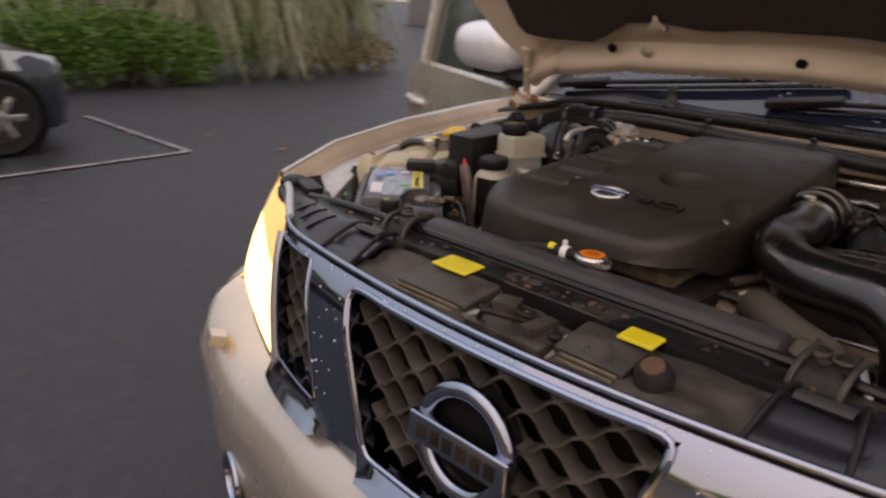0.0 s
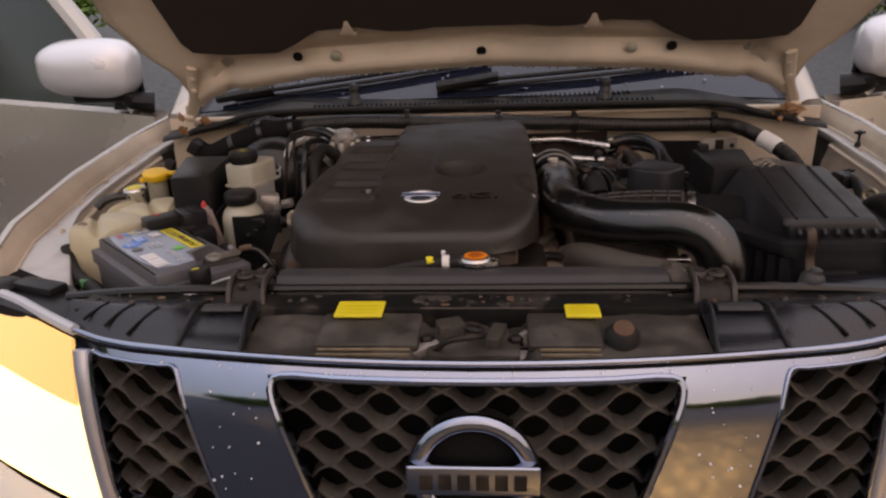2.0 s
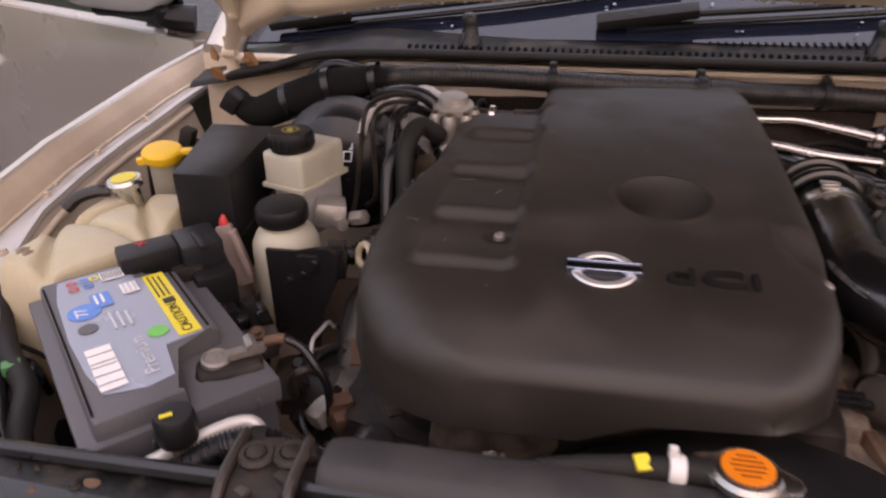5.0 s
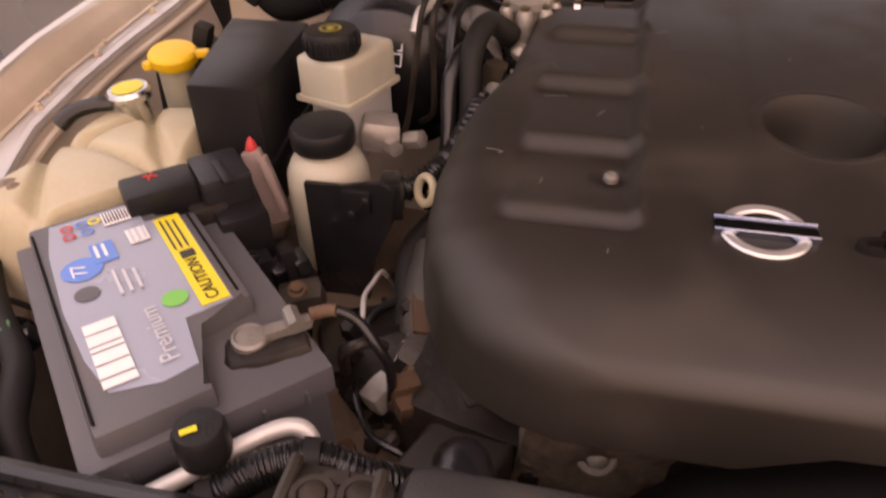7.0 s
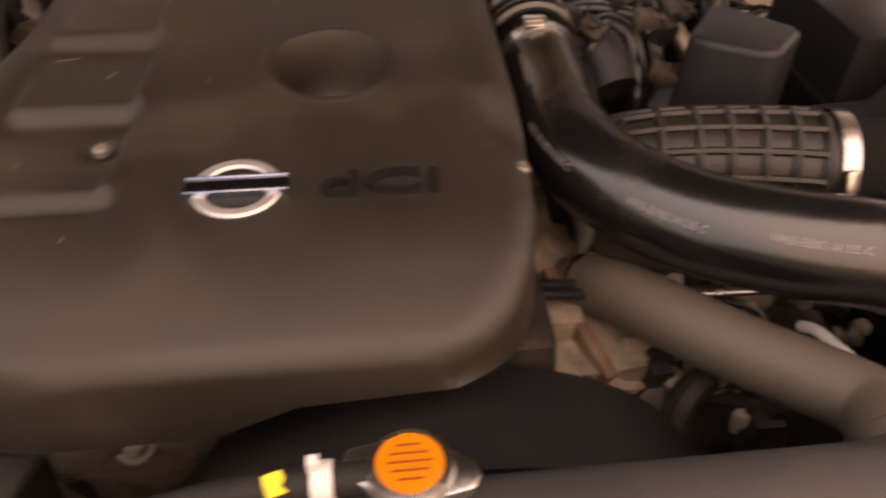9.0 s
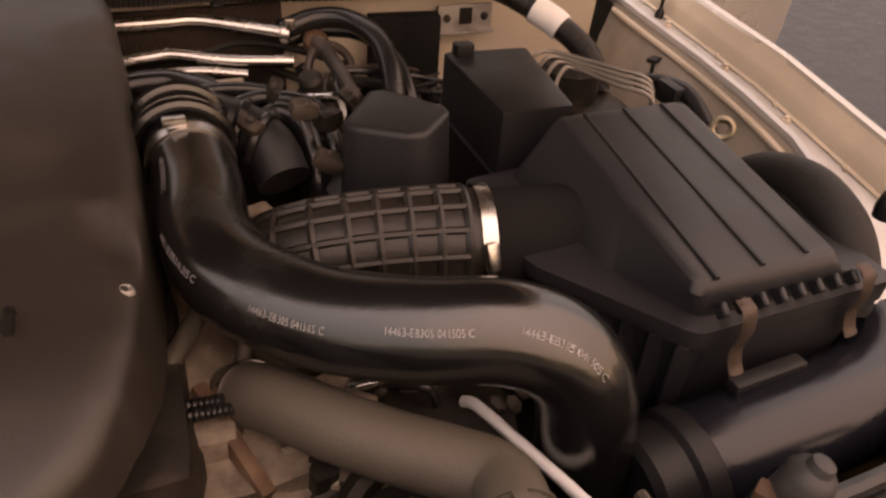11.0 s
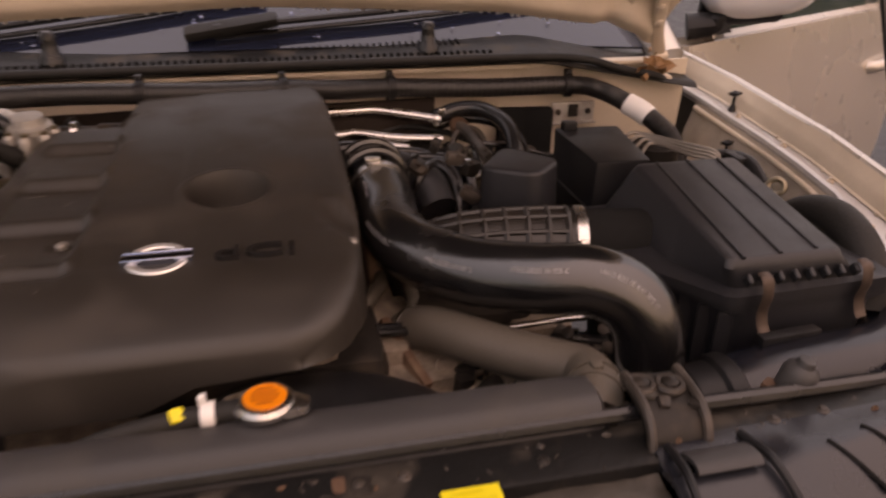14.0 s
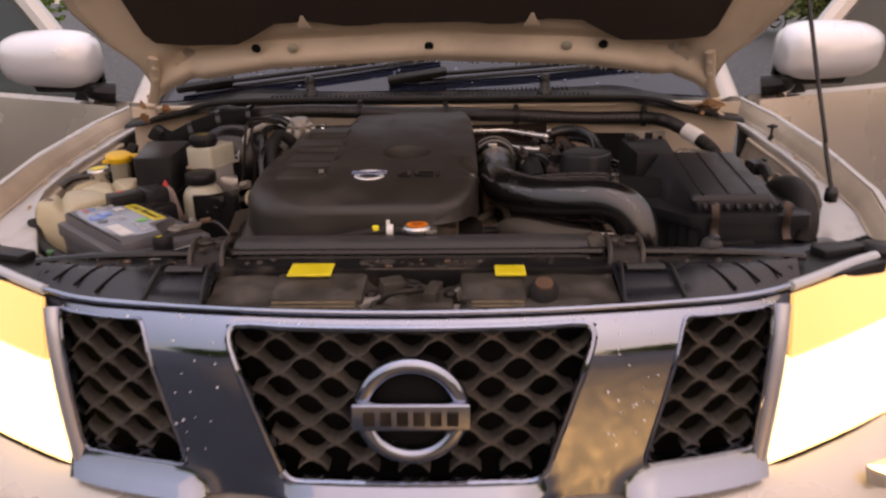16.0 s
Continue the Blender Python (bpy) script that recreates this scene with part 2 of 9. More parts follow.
def box(bm, c, s, bevel=0.004, rot=None, seg=2):
    """A rounded block: centre, size, bevel, turn (degrees about x, y, z)."""
    t = bmesh.ops.create_cube(bm, size=1.0)
    vs = t["verts"]
    bmesh.ops.scale(bm, vec=s, verts=vs)
    if bevel:
        es = list({e for v in vs for e in v.link_edges})
        r = bmesh.ops.bevel(bm, geom=es, offset=min(bevel, 0.45 * min(s)), segments=seg, affect='EDGES', profile=0.6)
        vs = list({v for v in r["verts"]} | {v for v in vs if v.is_valid})
    m = Matrix.Translation(c)
    if rot is not None:
        m = m @ Euler([radians(a) for a in rot]).to_matrix().to_4x4()
    bmesh.ops.transform(bm, matrix=m, verts=vs)
    return bm


def prism(bm, pts, z0, z1, bevel=0.0, m=None, seg=2, taper=1.0):
    """A flat outline (x, y) raised from z0 to z1; its top shrinks by taper round its middle."""
    cx = sum(p[0] for p in pts) / len(pts)
    cy = sum(p[1] for p in pts) / len(pts)
    lo = [bm.verts.new((x, y, z0)) for x, y in pts]
    hi = [bm.verts.new((cx + (x - cx) * taper, cy + (y - cy) * taper, z1)) for x, y in pts]
    n = len(pts)
    top = bm.faces.new(hi)
    bm.faces.new(lo[::-1])
    for i in range(n):
        bm.faces.new((lo[i], lo[(i + 1) % n], hi[(i + 1) % n], hi[i]))
    vs = lo + hi
    if bevel:
        es = [e for e in top.edges] + [e for v in hi for e in v.link_edges if e.other_vert(v) in lo]
        es = list(dict.fromkeys(es))
        r = bmesh.ops.bevel(bm, geom=es, offset=bevel, segments=seg, affect='EDGES', profile=0.6, clamp_overlap=True)
        vs = list({v for v in r["verts"]} | {v for v in vs if v.is_valid})
    if m is not None:
        bmesh.ops.transform(bm, matrix=m, verts=[v for v in vs if v.is_valid])
    return bm


def smooth_path(pts, per=8):
    """Catmull-Rom through the points."""
    P = [Vector(p) for p in pts]
    P = [P[0] * 2 - P[1]] + P + [P[-1] * 2 - P[-2]]
    out = []
    for i in range(1, len(P) - 2):
        a, b, c, d = P[i - 1], P[i], P[i + 1], P[i + 2]
        for k in range(per):
            t = k / per
            out.append(0.5 * ((2 * b) + (c - a) * t + (2 * a - 5 * b + 4 * c - d) * t * t + (3 * b - a - 3 * c + d) * t ** 3))
    out.append(P[-2])
    return out


def frames_along(path):
    """Tangent, side and up at each point, without twist."""
    n = len(path)
    tang = [(path[min(i + 1, n - 1)] - path[max(i - 1, 0)]).normalized() for i in range(n)]
    up = Vector((0, 0, 1)) if abs(tang[0].z) < 0.9 else Vector((0, 1, 0))
    side = tang[0].cross(up).normalized()
    res = []
    for t in tang:
        side = (side - t * side.dot(t)).normalized()
        res.append((t, side, side.cross(t).normalized()))
    return res


def sweep(bm, pts, radius, seg=14, per=8, smooth=True, cap=True, squash=1.0):
    """A tube along points; radius is a number or a function of 0..1 along it."""
    path = smooth_path(pts, per) if smooth else [Vector(p) for p in pts]
    fr = frames_along(path)
    rings = []
    n = len(path)
    for i, (p, (t, s, u)) in enumerate(zip(path, fr)):
        r = radius(i / (n - 1)) if callable(radius) else radius
        rings.append([bm.verts.new(p + s * (r * math.cos(2 * math.pi * k / seg)) + u * (r * squash * math.sin(2 * math.pi * k / seg))) for k in range(seg)])
    for a, b in zip(rings, rings[1:]):
        for k in range(seg):
            bm.faces.new((a[k], a[(k + 1) % seg], b[(k + 1) % seg], b[k]))
    if cap:
        bm.faces.new(rings[0][::-1])
        bm.faces.new(rings[-1])
    return bm


def ribbed(r, count, depth=0.12):
    """Radius of a corrugated tube."""
    return lambda t: r * (1 + depth * math.copysign(min(1, abs(1.8 * math.sin(2 * math.pi * count * t))), math.sin(2 * math.pi * count * t)))


def lathe(bm, prof, at=(0, 0, 0), axis=(0, 0, 1), seg=24, close=True):
    """A turned shape: (radius, height) pairs about an axis."""
    q = Vector((0, 0, 1)).rotation_difference(Vector(axis).normalized()).to_matrix()
    rings = []
    for r, h in prof:
        rings.append([bm.verts.new(Vector(at) + q @ Vector((max(r, 1e-4) * math.cos(2 * math.pi * k / seg), max(r, 1e-4) * math.sin(2 * math.pi * k / seg), h))) for k in range(seg)])
    for a, b in zip(rings, rings[1:]):
        for k in range(seg):
            bm.faces.new((a[k], a[(k + 1) % seg], b[(k + 1) % seg], b[k]))
    if close:
        bm.faces.new(rings[0][::-1])
        bm.faces.new(rings[-1])
    return bm


def torus(bm, at, axis, R, r, seg=32, ring=10, squash=1.0):
    q = Vector((0, 0, 1)).rotation_difference(Vector(axis).normalized()).to_matrix()
    rows = []
    for i in range(seg):
        a = 2 * math.pi * i / seg
        rows.append([bm.verts.new(Vector(at) + q @ Vector(((R + r * math.cos(b)) * math.cos(a), (R + r * math.cos(b)) * math.sin(a), r * squash * math.sin(b))))
                     for b in (2 * math.pi * k / ring for k in range(ring))])
    for i in range(seg):
        for k in range(ring):
            bm.faces.new((rows[i][k], rows[(i + 1) % seg][k], rows[(i + 1) % seg][(k + 1) % ring], rows[i][(k + 1) % ring]))
    return bm


def loft(bm, rings, close_ring=True, cap=True):
    V = [[bm.verts.new(p) for p in ring] for ring in rings]
    n = len(V[0])
    for a, b in zip(V, V[1:]):
        for k in range(n if close_ring else n - 1):
            bm.faces.new((a[k], a[(k + 1) % n], b[(k + 1) % n], b[k]))
    if cap and close_ring:
        bm.faces.new(V[0][::-1])
        bm.faces.new(V[-1])
    return bm


def thick(bm, d):
    """Gives an open sheet a thickness."""
    bmesh.ops.recalc_face_normals(bm, faces=bm.faces)
    bmesh.ops.solidify(bm, geom=list(bm.faces), thickness=d)
    return bm


def backed(bm, d):
    """Gives an open sheet a body by drawing it out along d."""
    r = bmesh.ops.extrude_face_region(bm, geom=list(bm.faces))
    bmesh.ops.translate(bm, vec=d, verts=[v for v in r["geom"] if isinstance(v, bmesh.types.BMVert)])
    return bm


def casting(bm, c, size, seed=0, rough=0.006, rot=(0, 0, 0), cuts=6):
    """An uneven cast lump with rounded, pitted faces."""
    bmesh.ops.create_cube(bm, size=1.0)
    bmesh.ops.subdivide_edges(bm, edges=list(bm.edges), cuts=cuts, use_grid_fill=True)
    vs = list(bm.verts)
    m = Matrix.Translation(c) @ Euler([radians(a) for a in rot]).to_matrix().to_4x4()
    for v in vs:
        p = Vector(v.co)
        q = p.normalized() * 0.62
        p = p.lerp(q, 0.35)
        w = Vector((p.x * size[0], p.y * size[1], p.z * size[2])) * 1.08
        n = noise.noise(w * 28 + Vector((seed * 3.1, 0, 0))) + 0.6 * noise.noise(w * 70 + Vector((0, seed, 0)))
        v.co = m @ (w + p.normalized() * n * rough)
    return bm


def grid_sheet(bm, us, vs, f):
    """A sheet of quads over two lists of parameters."""
    V = [[bm.verts.new(f(u, v)) for v in vs] for u in us]
    for i in range(len(us) - 1):
        for j in range(len(vs) - 1):
            bm.faces.new((V[i][j], V[i + 1][j], V[i + 1][j + 1], V[i][j + 1]))
    return bm


def text_mesh(body, size, depth=0.0, align='CENTER'):
    """Letters of the built-in font as vertices and faces about the origin."""
    cu = bpy.data.curves.new("letters", 'FONT')
    cu.body, cu.size, cu.extrude, cu.align_x, cu.align_y = body, size, depth, align, 'CENTER'
    cu.resolution_u = 3
    ob = bpy.data.objects.new("letters", cu)
    scene.collection.objects.link(ob)
    me = bpy.data.meshes.new_from_object(ob.evaluated_get(bpy.context.evaluated_depsgraph_get()))
    bpy.data.objects.remove(ob)
    bpy.data.curves.remove(cu)
    bm = bmesh.new()
    bm.from_mesh(me)
    bpy.data.meshes.remove(me)
    return bm


def linear(xs, ys, x):
    return float(np.interp(x, xs, ys))


def lin(a, b, n):
    return [a + (b - a) * i / (n - 1) for i in range(n)]


# ---- ground and surroundings ----
def asphalt():
    m = mat("wet_asphalt", (0.018, 0.020, 0.024), 0.5, 0, 0.9, 6.0, 1.0, 55, dust=0.5, dust_col=(0.064, 0.061, 0.062), dust_scale=13, rough_var=0.2, bump_dist=0.006)
    m.node_tree.nodes["Principled BSDF"].inputs["Specular IOR Level"].default_value = 0.42
    return m


ASPHALT = asphalt()
bm = bm_new()
gs = sorted({-300, -80, -40, 40, 80, 300, *range(-30, 31, 2)})
grid_sheet(bm, gs, gs, lambda u, v: (u, v, 0.012 * noise.noise((u * 0.3, v * 0.3, 0)) - 0.006 if abs(u) > 3 or abs(v) > 4 else -0.006))
tagged(part("ground", bm, ASPHALT), "dark damp asphalt car park", "ground", kind="structure")

LINE = mat("worn_white_line", (0.26, 0.26, 0.26), 0.7, 0, 0.5, 6, 0.5, 60, dust=0.65, dust_col=(0.06, 0.06, 0.065), dust_scale=9)


def road_line(a, b, w=0.055):
    a, b = Vector((*a, 0.008)), Vector((*b, 0.008))
    d = (b - a).normalized()
    s = Vector((-d.y, d.x, 0)) * w / 2
    bm = bm_new()
    n = max(2, int((b - a).length / 0.4))
    V = []
    for i in range(n + 1):
        p = a.lerp(b, i / n)
        V.append([bm.verts.new(p + s * (1 + 0.15 * noise.noise(p * 3)) + Vector((0, 0, h))) for h in (0, 0.006)] + [bm.verts.new(p - s * (1 + 0.15 * noise.noise(p * 4)) + Vector((0, 0, h))) for h in (0.006, 0)])
    for u, v in zip(V, V[1:]):
        for k in range(4):
            bm.faces.new((u[k], u[(k + 1) % 4], v[(k + 1) % 4], v[k]))
    bm.faces.new(V[0])
    bm.faces.new(V[-1][::-1])
    return tagged(part("parking_line", bm, LINE), "worn white painted parking bay line on asphalt", "road marking", kind="structure")


# far wall with a red upper part at the end of the car park
bm = bm_new()
box(bm, (-28.5, 30.2, 0.76), (9, 0.3, 1.56), 0.03)
tagged(part("far_wall", bm, mat("grey_wall", (0.16, 0.16, 0.17), 0.8, 0, 0.3, 2, 0.3, 40)), "low grey wall far across the car park", "wall", kind="structure")
bm = bm_new()
box(bm, (-28.5, 30.2, 2.4), (9, 0.5, 1.7), 0.03)
tagged(part("far_wall", bm, mat("dark_red_wall", (0.16, 0.035, 0.03), 0.8, 0, 0.3, 2, 0.3, 40)), "dark red cladding above the far grey wall", "wall", kind="structure")
road_line((-5.72, 2.42), (-5.35, -2.6))
road_line((-5.72, 2.42), (-8.1, 2.36))

FOLIAGE = [mat("hedge_leaf", (0.075, 0.17, 0.025), 0.55, 0, 0.5, 3, 0.1, 60),
           mat("yellow_green_leaf", (0.10, 0.14, 0.035), 0.55, 0, 0.5, 3, 0.1, 60),
           mat("dry_strap_leaf", (0.30, 0.31, 0.20), 0.6, 0, 0.5, 2, 0.1, 60),
           mat("hedge_twig", (0.06, 0.045, 0.03), 0.8, 0, 0.4, 8, 0.3, 60),
           mat("russet_leaf", (0.22, 0.10, 0.035), 0.6, 0, 0.5, 3, 0.1, 60)]


def leaf_cloud(bm, rng, c, size, n, leaf):
    for _ in range(n):
        while True:
            p = Vector((rng.uniform(-1, 1), rng.uniform(-1, 1), rng.uniform(-1, 1)))
            if 0.25 < p.length < 1:
                break
        p = p * (0.8 + 0.35 * noise.noise(p * 2 + Vector(c)))
        q = Vector((c[0] + p.x * size[0], c[1] + p.y * size[1], max(0.03, c[2] + p.z * size[2])))
        a, b = Vector((rng.gauss(0, 1), rng.gauss(0, 1), rng.gauss(0, 0.6))).normalized(), Vector((rng.gauss(0, 1), rng.gauss(0, 1), rng.gauss(0, 1))).normalized()
        s = leaf * rng.uniform(0.6, 1.4)
        b = (b - a * a.dot(b)).normalized() * 0.45
        v = [bm.verts.new(q + w * s) for w in (-a, b, a, -b)]
        bm.faces.new(v)


def hedge(at, size, seed, n, leaf=0.05, mi=0, label="dense green clipped hedge bordering the car park"):
    rng = random.Random(seed)
    ob = thing("hedge", (at[0], at[1], 0), label, "hedge", "hedges")
    for _ in range(7):
        bm = bm_new()
        x, y = at[0] + rng.uniform(-0.8, 0.8) * size[0], at[1] + rng.uniform(-0.8, 0.8) * size[1]
        sweep(bm, [(x, y, -0.02), (x + rng.uniform(-.1, .1), y + rng.uniform(-.1, .1), size[2] * 0.5), (x + rng.uniform(-.3, .3), y + rng.uniform(-.3, .3), size[2] * 0.95)], lambda t: 0.03 * (1 - 0.7 * t), 6, 4)
        part("stem", bm, FOLIAGE[3], ob)
    bm = bm_new()
    k = 14
    for _ in range(k):
        c = (at[0] + rng.uniform(-0.75, 0.75) * size[0], at[1] + rng.uniform(-0.75, 0.75) * size[1], size[2] * rng.uniform(0.35, 0.7))
        leaf_cloud(bm, rng, c, (size[0] * 0.45, size[1] * 0.45, size[2] * 0.5), n // k, leaf)
    part("foliage", bm, FOLIAGE[mi], ob, keep=True)
    return ob


def strap_plant(at, h, spread, seed, n=260):
    """A big clump of long arching strap leaves."""
    rng = random.Random(seed)
    ob = thing("strap_leaf_shrub", (at[0], at[1], 0), "large clump of arching dry strap leaves beside the hedge", "shrub", "shrubs")
    for _ in range(3):
        bm = bm_new()
        x, y = at[0] + rng.uniform(-.3, .3), at[1] + rng.uniform(-.3, .3)
        sweep(bm, [(x, y, -0.02), (x + rng.uniform(-.1, .1), y, h * 0.45), (x, y + rng.uniform(-.1, .1), h * 0.8)], lambda t: 0.08 - 0.04 * t, 8, 4)
        part("stem", bm, FOLIAGE[3], ob)
    for name, mi, cnt in (("leaf_clump", 2, n), ("green_leaf_clump", 1, n // 2)):
        bm = bm_new()
        for _ in range(cnt):
            a = rng.uniform(0, 2 * math.pi)
            r = spread * rng.uniform(0.3, 1.0)
            hh = h * rng.uniform(0.6, 1.0)
            p0 = Vector((at[0] + rng.uniform(-.5, .5), at[1] + rng.uniform(-.5, .5), h * rng.uniform(0.45, 0.9)))
            d = Vector((math.cos(a), math.sin(a), 0))
            s = Vector((-d.y, d.x, 0)) * rng.uniform(0.012, 0.034)
            prev = None
            for i in range(7):
                t = i / 6
                p = p0 + d * r * (0.35 * t + 0.75 * t ** 2) + Vector((0, 0, hh * (0.62 * t - 1.38 * t * t)))
                p.z = max(p.z, 0.04)
                w = s * (1 - t * 0.9)
                cur = (bm.verts.new(p + w), bm.verts.new(p - w))
                if prev:
                    bm.faces.new((prev[0], prev[1], cur[1], cur[0]))
                prev = cur
        part(name, bm, FOLIAGE[mi], ob, keep=True)
    return ob


hedge((-10.8, 3.2), (0.8, 1.7, 1.15), 1, 20000, 0.036, 0)
hedge((-10.9, 5.2), (0.8, 1.3, 1.05), 2, 16000, 0.036, 0)
hedge((-11.4, 0.6), (1.2, 1.8, 1.35), 3, 14000, 0.040, 0)
hedge((-12.4, 3.2), (1.0, 3.6, 2.2), 12, 16000, 0.045, 1, "taller grey-green hedge behind the clipped one")
strap_plant((-12.2, 2.0), 3.0, 1.9, 9, 330)
strap_plant((-12.2, 3.6), 3.0, 1.9, 7, 380)
strap_plant((-12.0, 5.6), 2.9, 1.9, 4, 420)
strap_plant((-11.5, 7.0), 2.7, 1.5, 5, 420)
strap_plant((-11.7, 8.6), 2.5, 1.4, 6, 330)
hedge((-11.6, 8.4), (0.8, 1.2, 0.8), 8, 7000, 0.04, 4, "low russet and ochre bush under the arching strap leaves")
for i, (x, y, sx, sy, h) in enumerate([(-16, 22, 4, 1.6, 3.0), (-8, 30, 5, 2, 3.4), (3, 32, 6, 2, 3.2), (14, 26, 4, 3, 3.0), (22, 14, 2, 6, 3.2), (24, 2, 2, 6, 3.4), (-20, 12, 2, 5, 3.2), (-22, -2, 2, 6, 3.0)]):
    hedge((x, y), (sx, sy, h), 20 + i, 6000, 0.13, i % 2, "far dark green hedge at the edge of the car park")

# unseen hedges added opposite the truck, to block low sky light
for i, (x, y, sx, sy, h) in enumerate([(-14, -20, 5, 2, 3.4), (-5, -23, 5, 2, 3.8), (5, -24, 5, 2, 3.6), (14, -20, 5, 2.4, 3.0), (24, -12, 2.4, 4, 2.4), (-22, -10, 2.4, 5, 3.2)]):
    hedge((x, y), (sx, sy, h), 50 + i, 9000, 0.2, i % 2, "unseen dark hedge added opposite the truck to block low sky")


# ---- the parked silver truck ----
car = thing("pickup_truck", (0, 1.9, 0), "champagne silver pickup truck with its hood propped open, headlights lit", "car")


def front_y(x, z):
    a = abs(x)
    c = (0.25 + 4.0 * min(0.25, max(0.0, a - 0.45))) * max(0.0, z - 0.86) ** 2
    return 0.012 + 0.24 * a * a + c + max(0.0, a - 0.5) * 0.9 * (z - 0.80)


IN_Y = [0.20, 0.30, 0.41, 0.508, 0.646, 0.781, 0.952, 1.067, 1.5]
IN_X = [0.60, 0.635, 0.69, 0.732, 0.756, 0.772, 0.782, 0.80, 0.83]
CR_Y = [0.24, 0.45, 0.70, 1.0, 1.5]
CR_X = [0.817, 0.855, 0.878, 0.896, 0.912]
CR_Z = [1.050, 1.108, 1.138, 1.158, 1.175]


ED_Y = [0.24, 0.30, 0.41, 0.508, 0.60, 0.80, 0.96, 1.07, 1.5]
ED_X = [0.645, 0.668, 0.728, 0.782, 0.812, 0.828, 0.832, 0.838, 0.850]


def wing_at(y):
    """Flange edge, crest and crest height at a place along the wing."""
    return linear(ED_Y, ED_X, y), linear(CR_Y, CR_X, y), linear(CR_Y, CR_Z, y)


def wing_outer(y):
    xe, xc, zc = wing_at(y)
    return [(xc - 0.014, zc - 0.005), (xc - 0.011, zc - 0.001), (xc - 0.004, zc + 0.001), (xc + 0.001, zc - 0.001), (xc + 0.008, zc - 0.009), (xc + 0.015, zc - 0.026), (0.5 * xc + 0.47, zc - 0.10), (0.930, 0.88), (0.935, 0.70), (0.925, 0.48)]


def wing_wall(y):
    xe, xc, zc = wing_at(y)
    a, b = xc - 0.036, xc - 0.014
    return [(a, zc - 0.043), (a + 0.004, zc - 0.040), (a + 0.45 * (b - a), zc - 0.024), (a + 0.55 * (b - a), zc - 0.021), (b, zc - 0.005)]


def wing_flange(y):
    xe, xc, zc = wing_at(y)
    return [(xe + 0.004, zc - 0.062), (xe, zc - 0.052), (xe + 0.002, zc - 0.046), (xe + 0.008, zc - 0.0435), (xc - 0.042, zc - 0.045), (xc - 0.036, zc - 0.043)]


YS = [0.285, 0.30, 0.35, 0.40, 0.45, 0.5, 0.55, 0.6, 0.65, 0.7, 0.75, 0.8, 0.85, 0.9, 0.95, 1.0, 1.05, 1.1, 1.15, 1.2, 1.26, 1.32]
for sx in (-1, 1):
    for nm, sec, m_, lab, sh in (("front_wing", wing_outer, PAINT, "champagne painted front wing", 24), ("wing_gutter", wing_wall, PAINT_IN, "beige gutter wall under the hood's shut line", 30), ("wing_flange", wing_flange, WET_SKY_PAINT, "damp folded flange of the inner wing, greyed for the sky above", 30)):
        bm = bm_new()
        loft(bm, [[(sx * x, y, z) for x, z in sec(y)] for y in YS], close_ring=False)
        part(nm, thick(bm, 0.0025), m_, car, lab, sharp=sh)
    bm = bm_new()
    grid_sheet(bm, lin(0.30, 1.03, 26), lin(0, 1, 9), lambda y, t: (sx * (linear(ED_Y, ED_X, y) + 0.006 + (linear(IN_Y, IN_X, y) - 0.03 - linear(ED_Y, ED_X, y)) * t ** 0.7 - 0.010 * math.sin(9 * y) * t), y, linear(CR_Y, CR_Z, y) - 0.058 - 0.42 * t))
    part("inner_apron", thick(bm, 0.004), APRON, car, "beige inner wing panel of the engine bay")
    for k, yy in enumerate((0.50, 0.63, 0.76, 0.90)):
        xe, xc, zc = wing_at(yy)
        bm = bm_new()
        lathe(bm, [(0.006, -0.002), (0.006, 0.002), (0.004, 0.003), (0.004, 0.006), (0.002, 0.007)], (sx * (xe + 0.014), yy, zc - 0.044), seg=6)
        part("wing_bolt", bm, PAINT_IN, car)
        bm = bm_new()
        lathe(bm, [(0.004, -0.002), (0.003, 0.002), (0.001, 0.003)], (sx * (xc - 0.034), yy + 0.03, zc - 0.038), (-sx * 0.8, 0, 0.6), 8)
        part("gutter_bump", bm, PAINT_IN, car)
    # fold of the apron below the flange
    bm = bm_new()
    sweep(bm, [(sx * (linear(ED_Y, ED_X, y) - 0.004), y, linear(CR_Y, CR_Z, y) - 0.066) for y in lin(0.42, 1.02, 9)], 0.005, 8, 3)
    part("seam_bead", bm, PAINT_IN, car)

# firewall with its top flange
bm = bm_new()
grid_sheet(bm, lin(-0.80, 0.80, 33), lin(0.62, 1.19, 12), lambda x, z: (x, 1.035 + 0.012 * math.sin(x * 11) * math.sin(z * 9), z))
part("firewall", thick(bm, 0.004), PAINT_IN, car, "beige painted firewall panel")
bm = bm_new()
box(bm, (0, 1.022, 1.190), (1.46, 0.03, 0.008), 0.003)
part("firewall_flange", bm, PAINT_IN, car)
# added dark sheet: stands for shade behind the pipes, cuts bounced light
bm = bm_new()
grid_sheet(bm, lin(-0.34, 0.30, 33), lin(0.80, 1.140, 14), lambda x, z: (x, 1.016 + 0.012 * math.sin(x * 11) * math.sin(z * 9) + 0.004 * noise.noise((x * 20, z * 20, 2)), z))
part("firewall_dark_sheet", thick(bm, 0.008), PAD, car, "dark felt sheet added on the firewall for the shade behind the pipes")
# under tray closing the bay
bm = bm_new()
box(bm, (0, 0.6, 0.50), (1.70, 0.95, 0.03), 0.01)
part("under_tray", bm, VOID_PL, car)

